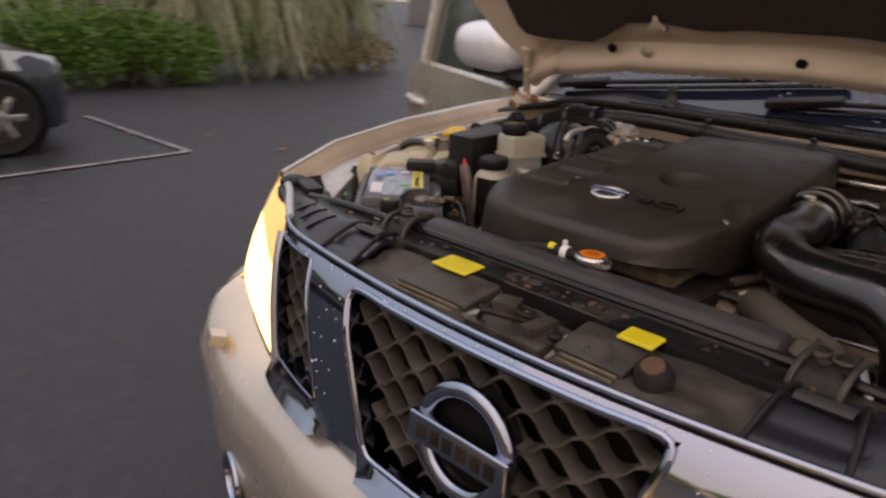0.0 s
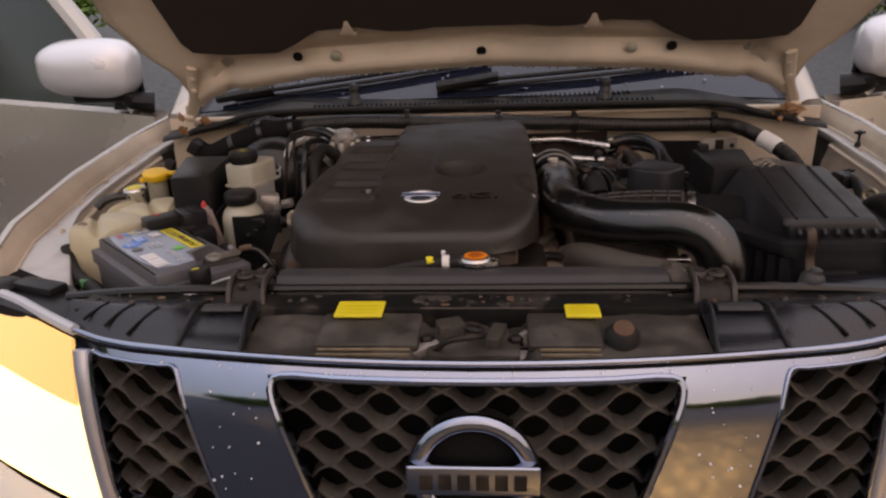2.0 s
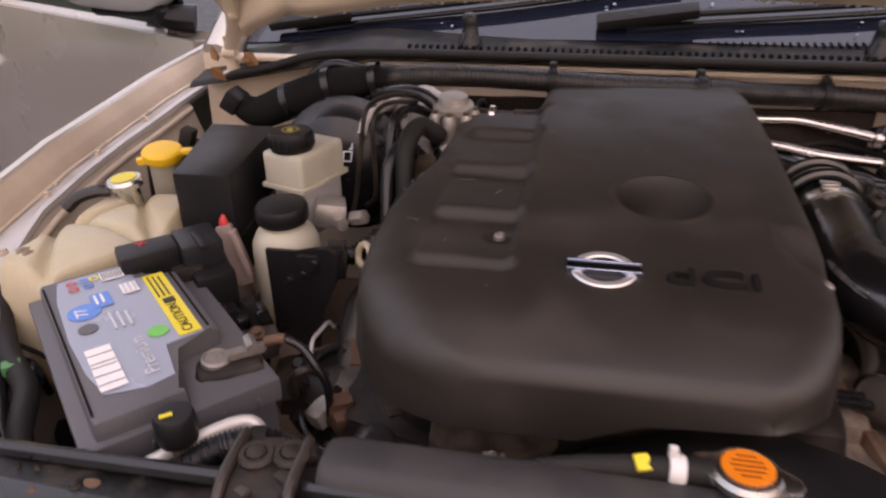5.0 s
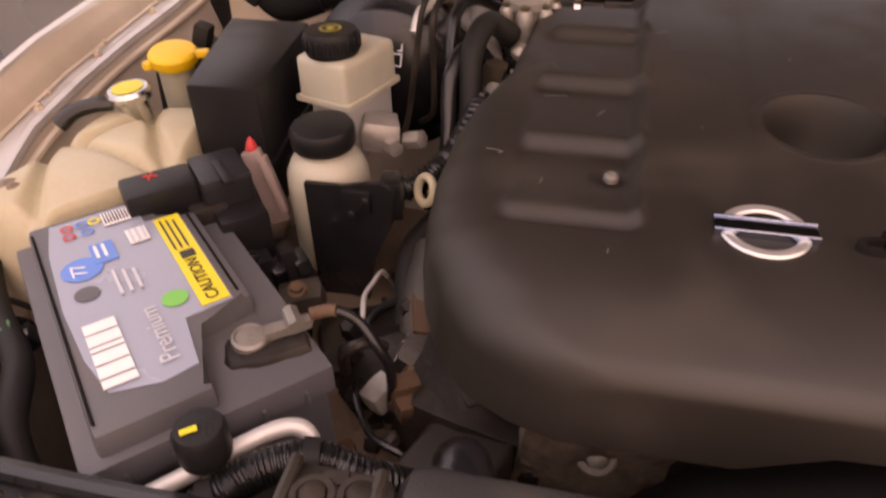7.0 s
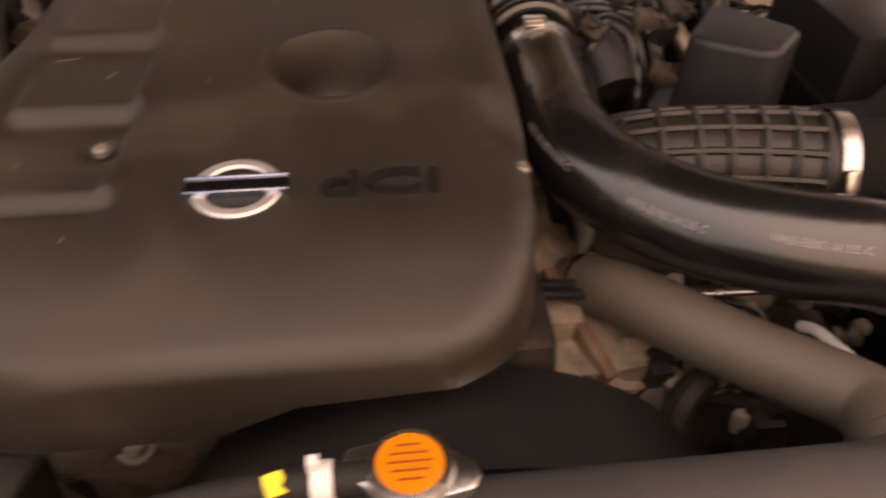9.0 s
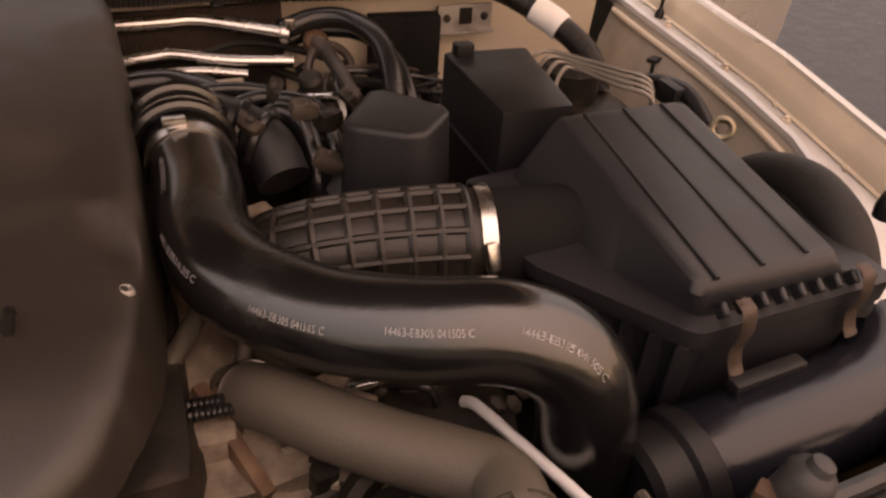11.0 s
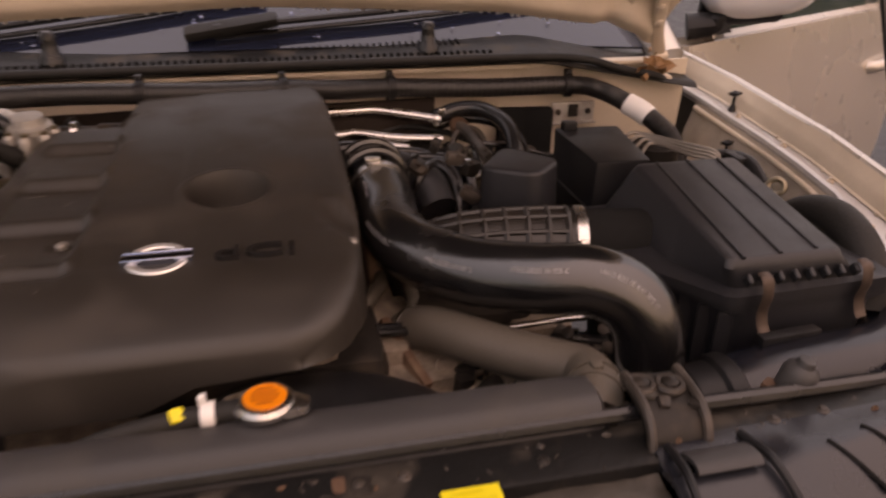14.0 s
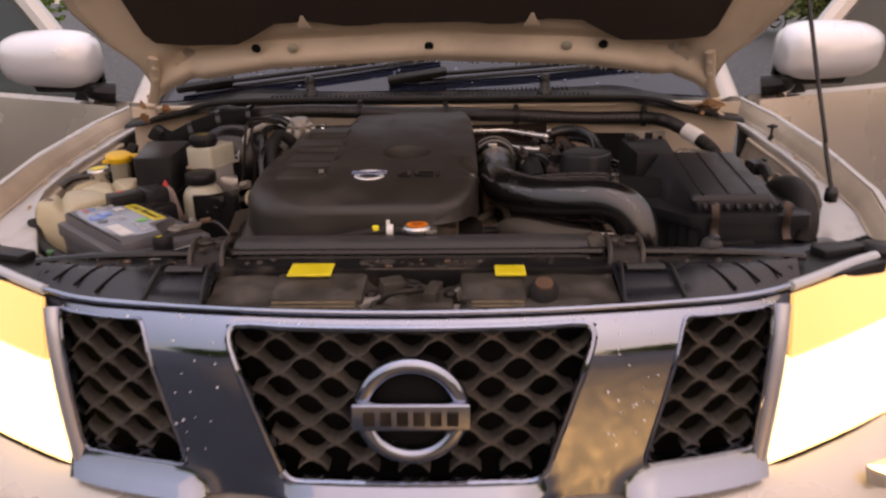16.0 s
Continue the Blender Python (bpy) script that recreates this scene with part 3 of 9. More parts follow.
# cowl panel and its rubber seal
bm = bm_new()
prof = [(0.996, 1.200), (1.000, 1.205), (1.008, 1.209), (1.03, 1.210), (1.055, 1.216), (1.09, 1.220), (1.12, 1.224), (1.16, 1.226)]
loft(bm, [[(x, y - 0.10 * x * x * 0.3, z - 0.055 * max(0, abs(x) - 0.5) / 0.3) for y, z in prof] for x in lin(-0.80, 0.80, 41)], close_ring=False)
cowl = part("cowl_panel", thick(bm, 0.003), DIRTY_PL, car, "black plastic cowl panel below the windscreen")
slat_a, slat_b = None, None
for i in range(26):
    if slat_a is None:
        bm = bm_new()
        box(bm, (0, 0, 0), (0.004, 0.032, 0.006), 0.001, (5, 0, 0), 1)
        slat_a = part("vent_slat", bm, VOID_PL, cowl)
        sl = slat_a
    else:
        sl = new("vent_slat", slat_a.data)
        sl.parent = cowl
        sl.matrix_parent_inverse = slat_a.matrix_parent_inverse
    sl.matrix_world = Matrix.Translation((0.06 + i * 0.012, 1.092, 1.2215))
for i in range(70):
    if slat_b is None:
        bm = bm_new()
        box(bm, (0, 0, 0), (0.005, 0.010, 0.006), 0.001, None, 1)
        slat_b = part("drain_slot", bm, VOID_PL, cowl)
        sl = slat_b
    else:
        sl = new("drain_slot", slat_b.data)
        sl.parent = cowl
        sl.matrix_parent_inverse = slat_b.matrix_parent_inverse
    sl.matrix_world = Matrix.Translation((-0.42 + i * 0.012, 1.035, 1.2135))
bm = bm_new()
sweep(bm, [(-0.735, 0.990, 1.160), (-0.71, 0.985, 1.170), (-0.65, 0.987, 1.182), (-0.57, 0.99, 1.203), (-0.45, 0.992, 1.210), (-0.2, 0.992, 1.211), (0.1, 0.992, 1.211), (0.45, 0.992, 1.210), (0.57, 0.99, 1.203), (0.65, 0.987, 1.182), (0.71, 0.985, 1.170), (0.735, 0.990, 1.160)], 0.0075, 10, 8)
part("hood_seal", bm, RUBBER_DULL, car, "black rubber hood seal strip")
for x in (-0.321, 0.297):
    bm = bm_new()
    lathe(bm, [(0.020, -0.006), (0.019, 0.010), (0.014, 0.018), (0.012, 0.036), (0.0125, 0.046), (0.009, 0.052), (0.002, 0.053)], (x, 1.052, 1.213), seg=16)
    part("bump_stop", bm, RUBBER, car)


# windscreen, wipers, cabin
def screen(x, t):
    return (x * (1 - 0.10 * t), 1.13 + 0.85 * t + 0.05 * (1 - (x / 0.75) ** 2) * -1, 1.222 + 0.50 * t - 0.03 * (x / 0.75) ** 2)


bm = bm_new()
grid_sheet(bm, lin(-0.76, 0.76, 21), lin(0, 1, 12), screen)
part("windscreen", thick(bm, 0.005), GLASS_DARK, car, "dark reflective windscreen with rain drops")
rng = random.Random(5)
drop = None
for i in range(90):
    x, t = rng.uniform(-0.6, 0.62), rng.uniform(0.02, 0.22)
    spot = Vector(screen(x, t)) + Vector((0, -0.001, 0.004))
    if drop is None:
        bm = bm_new()
        lathe(bm, [(0.003, -0.001), (0.0024, 0.0012), (0.0009, 0.0018)], (0, 0, 0), (0, -0.5, 0.86), 7)
        drop = part("rain_drop", bm, CHROME, car)
        one = drop
    else:
        one = new("rain_drop", drop.data)
        one.parent = car
        one.matrix_parent_inverse = drop.matrix_parent_inverse
    one.matrix_basis = Matrix.Translation(spot) @ Matrix.Scale(rng.uniform(0.5, 1.3), 4)
for xs in ((-0.66, -0.30, 0.02), (-0.07, 0.28, 0.62)):
    bm = bm_new()
    pts = [Vector(screen(x, t)) + Vector((0, -0.012, 0.02)) for x, t in ((xs[0], 0.03), (xs[1], 0.075), (xs[2], 0.14))]
    sweep(bm, pts, 0.009, 8, 6, squash=0.7)
    wiper = part("wiper", bm, BLACK_PL, car, "black wiper arm and blade")
    bm = bm_new()
    box(bm, Vector(screen(xs[0] + 0.03, 0.035)) + Vector((0, -0.012, 0.018)), (0.16, 0.03, 0.018), 0.006, (20, -8, 0))
    part("wiper_arm", bm, RUBBER_DULL, wiper)
    bm = bm_new()
    sweep(bm, [p + Vector((0, 0.004, -0.016)) for p in pts], 0.005, 6, 6)
    part("blade", bm, RUBBER, wiper)

# cabin and rear body
bm = bm_new()
ring = lambda y, w, z0, z1, wt: [(-w, y, z0), (-w - 0.005, y, 0.85), (-w, y, 1.12), (-wt, y, z1 - 0.05), (-wt + 0.10, y, z1), (wt - 0.10, y, z1), (wt, y, z1 - 0.05), (w, y, 1.12), (w + 0.005, y, 0.85), (w, y, z0)]
loft(bm, [ring(2.05, 0.91, 0.45, 1.76, 0.70), ring(2.3, 0.92, 0.45, 1.79, 0.70), ring(3.2, 0.92, 0.45, 1.78, 0.69), ring(3.35, 0.92, 0.45, 1.70, 0.68)])
part("cabin", bm, PAINT, car)
bm = bm_new()
box(bm, (0, 4.05, 0.82), (1.84, 1.45, 0.72), 0.05)
part("load_bed", bm, PAINT, car)
for sx in (-1, 1):
    bm = bm_new()
    sweep(bm, [(sx * 0.80, 1.10, 1.17), (sx * 0.775, 1.35, 1.35), (sx * 0.735, 1.75, 1.60), (sx * 0.69, 2.08, 1.745)], 0.035, 10, 5)
    part("a_pillar", bm, PAINT, car)
    bm = bm_new()
    box(bm, (sx * 0.86, 1.72, 0.50), (0.10, 0.95, 0.14), 0.03)
    part("door_sill", bm, PAINT, car)
bm = bm_new()
box(bm, (0, 1.62, 0.95), (1.5, 0.85, 0.5), 0.05)
part("dashboard", bm, VOID_PL, car)


def wheel(x, y, sx, r=0.37, owner=car, rim_mat=STEEL):
    bm = bm_new()
    lathe(bm, [(r * 0.62, -0.11), (r * 0.9, -0.125), (r * 0.99, -0.09), (r, 0), (r * 0.99, 0.09), (r * 0.9, 0.125), (r * 0.62, 0.11)], (x, y, r), (1, 0, 0), 40)
    w = part("wheel", bm, RUBBER_DULL, owner, "black tyre on a silver alloy wheel")
    bm = bm_new()
    lathe(bm, [(r * 0.66, -0.02), (r * 0.66, 0.115), (r * 0.60, 0.118), (r * 0.58, 0.07), (0.03, 0.06)], (x, y, r), (sx, 0, 0), 32)
    part("rim", bm, DARK_METAL, w)
    bm = bm_new()
    for k in range(6):
        a = k * math.pi / 3
        box(bm, (x + sx * 0.095, y + math.cos(a) * r * 0.34, r + math.sin(a) * r * 0.34), (0.035, r * 0.62, r * 0.2), 0.012, (math.degrees(a), 0, 0))
    lathe(bm, [(r * 0.17, 0.06), (r * 0.17, 0.115), (r * 0.1, 0.12)], (x, y, r), (sx, 0, 0), 20)
    part("spokes", bm, rim_mat, w)


for sx in (-1, 1):
    for y in (0.78, 3.95):
        wheel(sx * 0.79, y, sx)


# open front doors
def door(sx):
    h = Vector((sx * 0.935, 1.33, 0))
    d = Vector((sx * 0.898, 0.44, 0))
    nrm = Vector((sx * 0.44, -0.898, 0))   # outer face

    def P(s, z, o=0.0):
        bulge = 0.035 * math.sin(min(1, max(0, (z - 0.42) / 0.75)) * math.pi) ** 0.8 if z < 1.18 else -0.10 * (z - 1.18) / 0.55
        return h + d * s + nrm * (bulge + o) + Vector((0, 0, z))
    bm = bm_new()
    grid_sheet(bm, lin(0.0, 1.22, 18), [0.42, 0.5, 0.6, 0.7, 0.8, 0.9, 0.98, 1.06, 1.12, 1.15], lambda s, z: P(s + (0.02 * (z - 0.42) if s > 1 else 0), z))
    panel = part("front_door", thick(bm, 0.05), PAINT, car, "open champagne painted front door")
    bm = bm_new()
    grid_sheet(bm, lin(0.01, 1.22, 12), lin(0, 1, 6), lambda s, t: P(s, 1.112 + 0.052 * t, 0.004 + 0.016 * math.sin(math.pi * (0.25 + 0.7 * t)) - 0.018 * t))
    part("belt_moulding", thick(bm, 0.01), PAINT, panel, "bright strip under the window")
    bm = bm_new()
    sweep(bm, [P(0.12, 1.16), P(0.40, 1.40), P(0.72, 1.62), P(0.92, 1.68), P(1.10, 1.66), P(1.16, 1.55), P(1.17, 1.16)], 0.034, 8, 6, squash=1.0)
    part("window_frame", bm, PAINT, panel)
    bm = bm_new()
    outline = [(0.13, 1.15), (0.40, 1.39), (0.72, 1.61), (0.92, 1.67), (1.09, 1.65), (1.15, 1.54), (1.16, 1.15)]
    f = [bm.verts.new(P(s, z, -0.01)) for s, z in outline]
    bm.faces.new(f)
    part("window_pane", thick(bm, 0.004), SIDE_GLASS, panel, "dark tinted side window")
    bm = bm_new()
    sweep(bm, [P(0.985, 0.985, 0.03), P(1.01, 0.988, 0.062), P(1.08, 0.992, 0.068), P(1.16, 0.995, 0.062), P(1.185, 0.996, 0.03)], 0.019, 10, 5)
    part("door_handle", bm, PAINT, panel)
    # cup takes the inner paint, which stands in for its shading
    bm = bm_new()
    lathe(bm, [(0.058, 0), (0.055, 0.006), (0.045, 0.002), (0.002, -0.004)], P(1.08, 0.985, 0.004), nrm, 24)
    part("handle_cup", bm, PAINT_IN, panel)
    # mirror
    bm = bm_new()
    R = []
    for o, sw, sh in [(0.07, 0.135, 0.070), (0.05, 0.155, 0.082), (0.0, 0.162, 0.086), (-0.045, 0.148, 0.078), (-0.075, 0.115, 0.058), (-0.090, 0.06, 0.03)]:
        ring_ = []
        for i in range(28):
            a = 2 * math.pi * i / 28
            ca, sa = math.cos(a), math.sin(a)
            ex = math.copysign(abs(ca) ** 0.62, ca) * sw
            ez = math.copysign(abs(sa) ** 0.7, sa) * sh * (1.0 - 0.12 * ca)
            ring_.append(Vector((sx * (1.178 + 1.06 * ex), 1.335 + o + 0.25 * (ex + 0.1), 1.292 + ez)))
        R.append(ring_)
    loft(bm, R)
    mirror = part("door_mirror", bm, MIRROR_PAINT, panel, "door mirror shell, its paint lightened for the sky's reflection")
    bm = bm_new()
    sweep(bm, [P(0.06, 1.19, 0.0), P(0.10, 1.20, 0.05), Vector((sx * 1.06, 1.33, 1.215)), Vector((sx * 1.22, 1.35, 1.212))], lambda t: 0.040 - 0.018 * t, 10, 5, squash=0.8)
    part("mirror_foot", bm, BLACK_PL, mirror)
    bm = bm_new()
    prism(bm, [(0, 0), (0.16, 0), (0.03, 0.20)], 0, 0.012, 0, Matrix((( d.x, 0, nrm.x, P(0.08, 1.16, 0.0).x), (d.y, 0, nrm.y, P(0.08, 1.16, 0.0).y), (0, 1, 0, 1.16), (0, 0, 0, 1))))
    part("mirror_triangle", bm, BLACK_PL, mirror)


door(-1)
door(1)


# hood, raised on its prop
HU = Vector((0, -0.53, 0.848))      # up along the hood
HN = Vector((0, -0.848, -0.53))     # the underside looks this way
H0 = Vector((0, 0.969, 1.318))


def hood_edge(x):
    """Lower edge of the raised hood: distance along it at x."""
    return linear([0, 0.39, 0.60, 0.66, 0.70, 0.74], [0.0, -0.019, -0.055, -0.074, -0.110, -0.120], abs(x))


def hood_half(s):
    return linear([-0.12, -0.10, -0.02, 0.06, 0.14, 0.4, 0.8, 1.0, 1.1], [0.715, 0.725, 0.745, 0.80, 0.845, 0.865, 0.85, 0.80, 0.70], s)


def HP(x, s, o=0.0):
    return Vector((x, 0, 0)) + H0 + HU * s + HN * (o - 0.03 * (1 - (x / 0.86) ** 2) * max(0, min(1, (s + 0.05) / 0.6)))


def hood_xs(u, t):
    x0 = u * 0.72
    s0 = hood_edge(x0)
    s = s0 + (1.08 - s0) * t
    k = min(1.0, t / 0.12)
    return x0 * (1 - k) + u * hood_half(s) * k, s


def hood_grid(x01, t, o):
    x, s = hood_xs(x01, t)
    return HP(x, s, o)


def relief(x, s):
    """Pressed ridges of the inner panel."""
    a = abs(x)
    e = s - hood_edge(x)
    o = 0.030
    o -= 0.022 * math.exp(-((e - 0.075) / 0.022) ** 2) * (1 if a < 0.62 else 0.3)
    o += 0.010 * math.exp(-((e - 0.035) / 0.02) ** 2)
    o -= 0.014 * math.exp(-((a - 0.60) / 0.02) ** 2) * (1 if e < 0.14 else 0)
    return o * (1 if e > 0.008 else 0.3)


TS = [i * 0.008 for i in range(48)] + [0.384 + i * 0.04 for i in range(1, 16)]
bm = bm_new()
grid_sheet(bm, lin(-1, 1, 61), TS, lambda u, t: hood_grid(u, t, 0.0))
hood = part("hood", thick(bm, 0.003), PAINT, car, "raised hood, champagne painted")
bm = bm_new()


def inner_point(u, t):
    x, s = hood_xs(u * 0.992, t)
    s += 0.002
    return HP(x, s, relief(x, s) if abs(u) < 0.97 else 0.006)


grid_sheet(bm, lin(-1, 1, 91), TS, inner_point)
part("hood_inner_panel", bm, PAINT_IN, hood, "beige pressed inner panel of the hood", keep=True)
# felt pad
half_pad = [(0.0, 0.118), (0.10, 0.118), (0.15, 0.112), (0.20, 0.112), (0.28, 0.125), (0.36, 0.120), (0.42, 0.085), (0.46, 0.067), (0.58, 0.066), (0.655, 0.075), (0.675, 0.10), (0.72, 0.30), (0.73, 0.75), (0.60, 0.92), (0.30, 0.98), (0.0, 1.0)]
outline = half_pad + [(-x, s) for x, s in half_pad[::-1][1:-1]]
bm = bm_new()
lo = [bm.verts.new(HP(x, s, 0.028)) for x, s in outline]
hi = [bm.verts.new(HP(x * 0.992, s + (0.004 if s < 0.5 else -0.004), 0.046)) for x, s in outline]
mid = bm.verts.new(HP(0, 0.5, 0.062))
n = len(outline)
for i in range(n):
    bm.faces.new((lo[i], lo[(i + 1) % n], hi[(i + 1) % n], hi[i]))
    bm.faces.new((hi[i], hi[(i + 1) % n], mid))
part("insulation_pad", bm, PAD, hood, "dark brown felt insulation pad")
# black discs put in for the shaded holes of the inner panel
for x in (-0.418, 0.0, 0.417):
    bm = bm_new()
    lathe(bm, [(0.011, -0.002), (0.011, 0.003), (0.008, 0.004), (0.003, 0.002)], HP(x, 0.05, 0.032), HN, 18)
    part("dark_hole_disc", bm, VOID_PL, hood)
for x in (-0.33, 0.33):
    bm = bm_new()
    lathe(bm, [(0.013, -0.002), (0.013, 0.003), (0.010, 0.005)], HP(x, 0.05, 0.033), HN, 18)
    part("plug", bm, WHITE_RES, hood)
for x in (-0.29, 0.24):
    bm = bm_new()
    prism(bm, [(-0.02, -0.015), (0.02, -0.015), (0.01, 0.0), (0.004, 0.02), (-0.004, 0.02), (-0.01, 0.0)], 0, 0.012, 0.002, Matrix.Translation(HP(x, 0.125, 0.035)) @ Matrix(((1, 0, 0, 0), (0, HU.y, HN.y, 0), (0, HU.z, HN.z, 0), (0, 0, 0, 1))))
    part("pad_clip", bm, PAINT_IN, hood)
# water beads hanging along the hood's rear edge, painted white for their glint
rng = random.Random(8)
bead = None
for i in range(74):
    x = -0.56 + i * 0.0152 + rng.uniform(-0.006, 0.006)
    if rng.random() < 0.3:
        continue
    if bead is None:
        bm = bm_new()
        lathe(bm, [(0.0004, -0.0042), (0.0026, -0.0026), (0.0034, 0.0), (0.0026, 0.0024), (0.0004, 0.0036)], (0, 0, 0), seg=8)
        bead = part("water_bead", bm, WHITE_PR, hood)
        one = bead
    else:
        one = new("water_bead", bead.data)
        one.parent = hood
    one.matrix_basis = Matrix.Translation(HP(x, hood_edge(x) - 0.007, rng.uniform(0.006, 0.010))) @ Matrix.Scale(rng.uniform(0.7, 1.25), 4)
# hinges
for sx in (-1, 1):
    bm = bm_new()
    sweep(bm, [(sx * 0.735, 1.02, 1.165), (sx * 0.733, 1.015, 1.20), HP(sx * 0.70, -0.06, 0.03), HP(sx * 0.675, 0.03, 0.036)], 0.013, 8, 5, squash=0.5)
    box(bm, (sx * 0.735, 1.008, 1.163), (0.03, 0.045, 0.008), 0.003)
    lathe(bm, [(0.009, -0.012), (0.009, 0.012)], (sx * 0.733, 1.012, 1.198), (1, 0, 0), 10)
    for q in ((0.69, -0.035), (0.68, 0.0)):
        lathe(bm, [(0.008, 0), (0.008, 0.008), (0.004, 0.010)], HP(sx * q[0], q[1], 0.034), HN, 6)
    part("hood_hinge", bm, PAINT_IN, hood, "hinge with worn dusty bolts")
# prop rod
bm = bm_new()
pr = [Vector((0.756, 0.420, 1.105)), Vector((0.751, 0.426, 1.122)), Vector((0.742, 0.452, 1.19)), Vector((0.738, 0.455, 1.215)), Vector((0.723, 0.501, 1.339)), Vector((0.69, 0.60, 1.62)), Vector((0.665, 0.665, 1.80))]
sweep(bm, pr, 0.0042, 8, 4)
rod = part("hood_prop_rod", bm, RUBBER, car, "thin dark hood prop rod")
bm = bm_new()
lathe(bm, [(0.011, -0.012), (0.012, 0.0), (0.010, 0.012), (0.006, 0.016)], (0.753, 0.424, 1.106), seg=14)
part("rod_grommet", bm, RUBBER, rod)


# grille
def edges(z):
    """Half widths at height z: outer chrome, side mesh outside and inside, main mesh."""
    t = (z - 0.80) / 0.235
    return 0.538 + 0.015 * t, 0.510 + 0.012 * t, 0.332 + 0.050 * t, 0.187 + 0.070 * t


ZT, ZB = 1.034, 0.812


def chrome_x(col, z):
    e = edges(z)
    return [-e[0], -e[1], -e[2], -e[3], e[3], e[2], e[1], e[0]][col]


rows_z = [0.768, 0.785, 0.798, 0.812] + lin(0.84, 0.97, 5) + [0.985, 1.0, 1.012, 1.024, ZT, 1.039, 1.044]
cols = []
for c in range(7):
    for k in range(6):
        cols.append((c, k / 6))
cols.append((6, 1.0))


def chrome_y(x, z):
    """The chrome stands proud of the mesh and rolls back towards its top edge."""
    k = max(0.0, 1 - (abs(x) / 0.55) ** 6)
    return front_y(x, z) + k * (4.6 * max(0.0, z - 0.972) ** 2 - 0.014)


def chrome_pt(ci, z):
    c, f = ci
    x = chrome_x(c, z) * (1 - f) + chrome_x(c + 1, z) * f
    strut = (1 if c in (2, 4) else 0) * min(1.0, 5 * f, 5 * (1 - f))
    ledge = -0.75 * max(0.0, 0.806 - z) * max(0.0, 1 - (x / 0.57) ** 26) * (1 - strut)
    return Vector((x, chrome_y(x, z) + ledge, z))


bm = bm_new()
V = [[bm.verts.new(chrome_pt(ci, z)) for z in rows_z] for ci in cols]
for i in range(len(cols) - 1):
    c = cols[i][0]
    for j in range(len(rows_z) - 1):
        zm = 0.5 * (rows_z[j] + rows_z[j + 1])
        if c in (1, 5) and 0.812 < zm < ZT:
            continue
        if c == 3 and 0.798 < zm < ZT:
            continue
        bm.faces.new((V[i][j], V[i + 1][j], V[i + 1][j + 1], V[i][j + 1]))
bm.verts.ensure_lookup_table()
bmesh.ops.delete(bm, geom=[v for v in bm.verts if not v.link_faces], context='VERTS')
grille = part("grille_surround", backed(bm, (0, 0.022, 0)), CHROME, car, "bright chrome grille surround with two angled struts")


def rim_loop(c0, c1, zb, zt, r):
    pts = []
    q = 0.016
    for z in lin(zb + q, zt - q, 6):
        pts.append((chrome_x(c0, z), z))
    for f in lin(0.035, 0.965, 8):
        pts.append((chrome_x(c0, zt) * (1 - f) + chrome_x(c1, zt) * f, zt))
    for z in lin(zt - q, zb + q, 6):
        pts.append((chrome_x(c1, z), z))
    for f in lin(0.965, 0.035, 8):
        pts.append((chrome_x(c0, zb) * (1 - f) + chrome_x(c1, zb) * f, zb))
    pts.append(pts[0])
    bm = bm_new()
    sweep(bm, [Vector((x, chrome_y(x, z) - 0.001, z)) for x, z in pts], r, 8, 3, cap=False)
    part("chrome_rim", bm, CHROME, grille)


rim_loop(1, 2, 0.812, ZT, 0.0028)
rim_loop(5, 6, 0.812, ZT, 0.0028)
rim_loop(3, 4, 0.798, ZT, 0.0055)
# rounded outer band beside each headlight, glare put into its lighter colour
for sx in (-1, 1):
    bm = bm_new()
    sweep(bm, [Vector((sx * (edges(z)[0] - 0.0135), chrome_y(edges(z)[0] - 0.0135, z) + 0.004, z)) for z in lin(0.785, 1.030, 9)], lambda t: 0.0145, 16, 3)
    part("outer_band", bm, BAND_CHROME, grille, "satin chrome band, lightened for sky and headlight glare")
bm = bm_new()
sweep(bm, [Vector((x, chrome_y(x, 1.044) + 0.004, 1.0525)) for x in lin(-0.552, 0.552, 25)], 0.0048, 10, 3)
part("top_rim", bm, CHROME, grille)
# black strip put in for the shade in the gap below the rim
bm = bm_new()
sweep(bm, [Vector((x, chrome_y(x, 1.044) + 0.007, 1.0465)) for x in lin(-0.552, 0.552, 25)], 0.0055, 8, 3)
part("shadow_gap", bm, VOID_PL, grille)


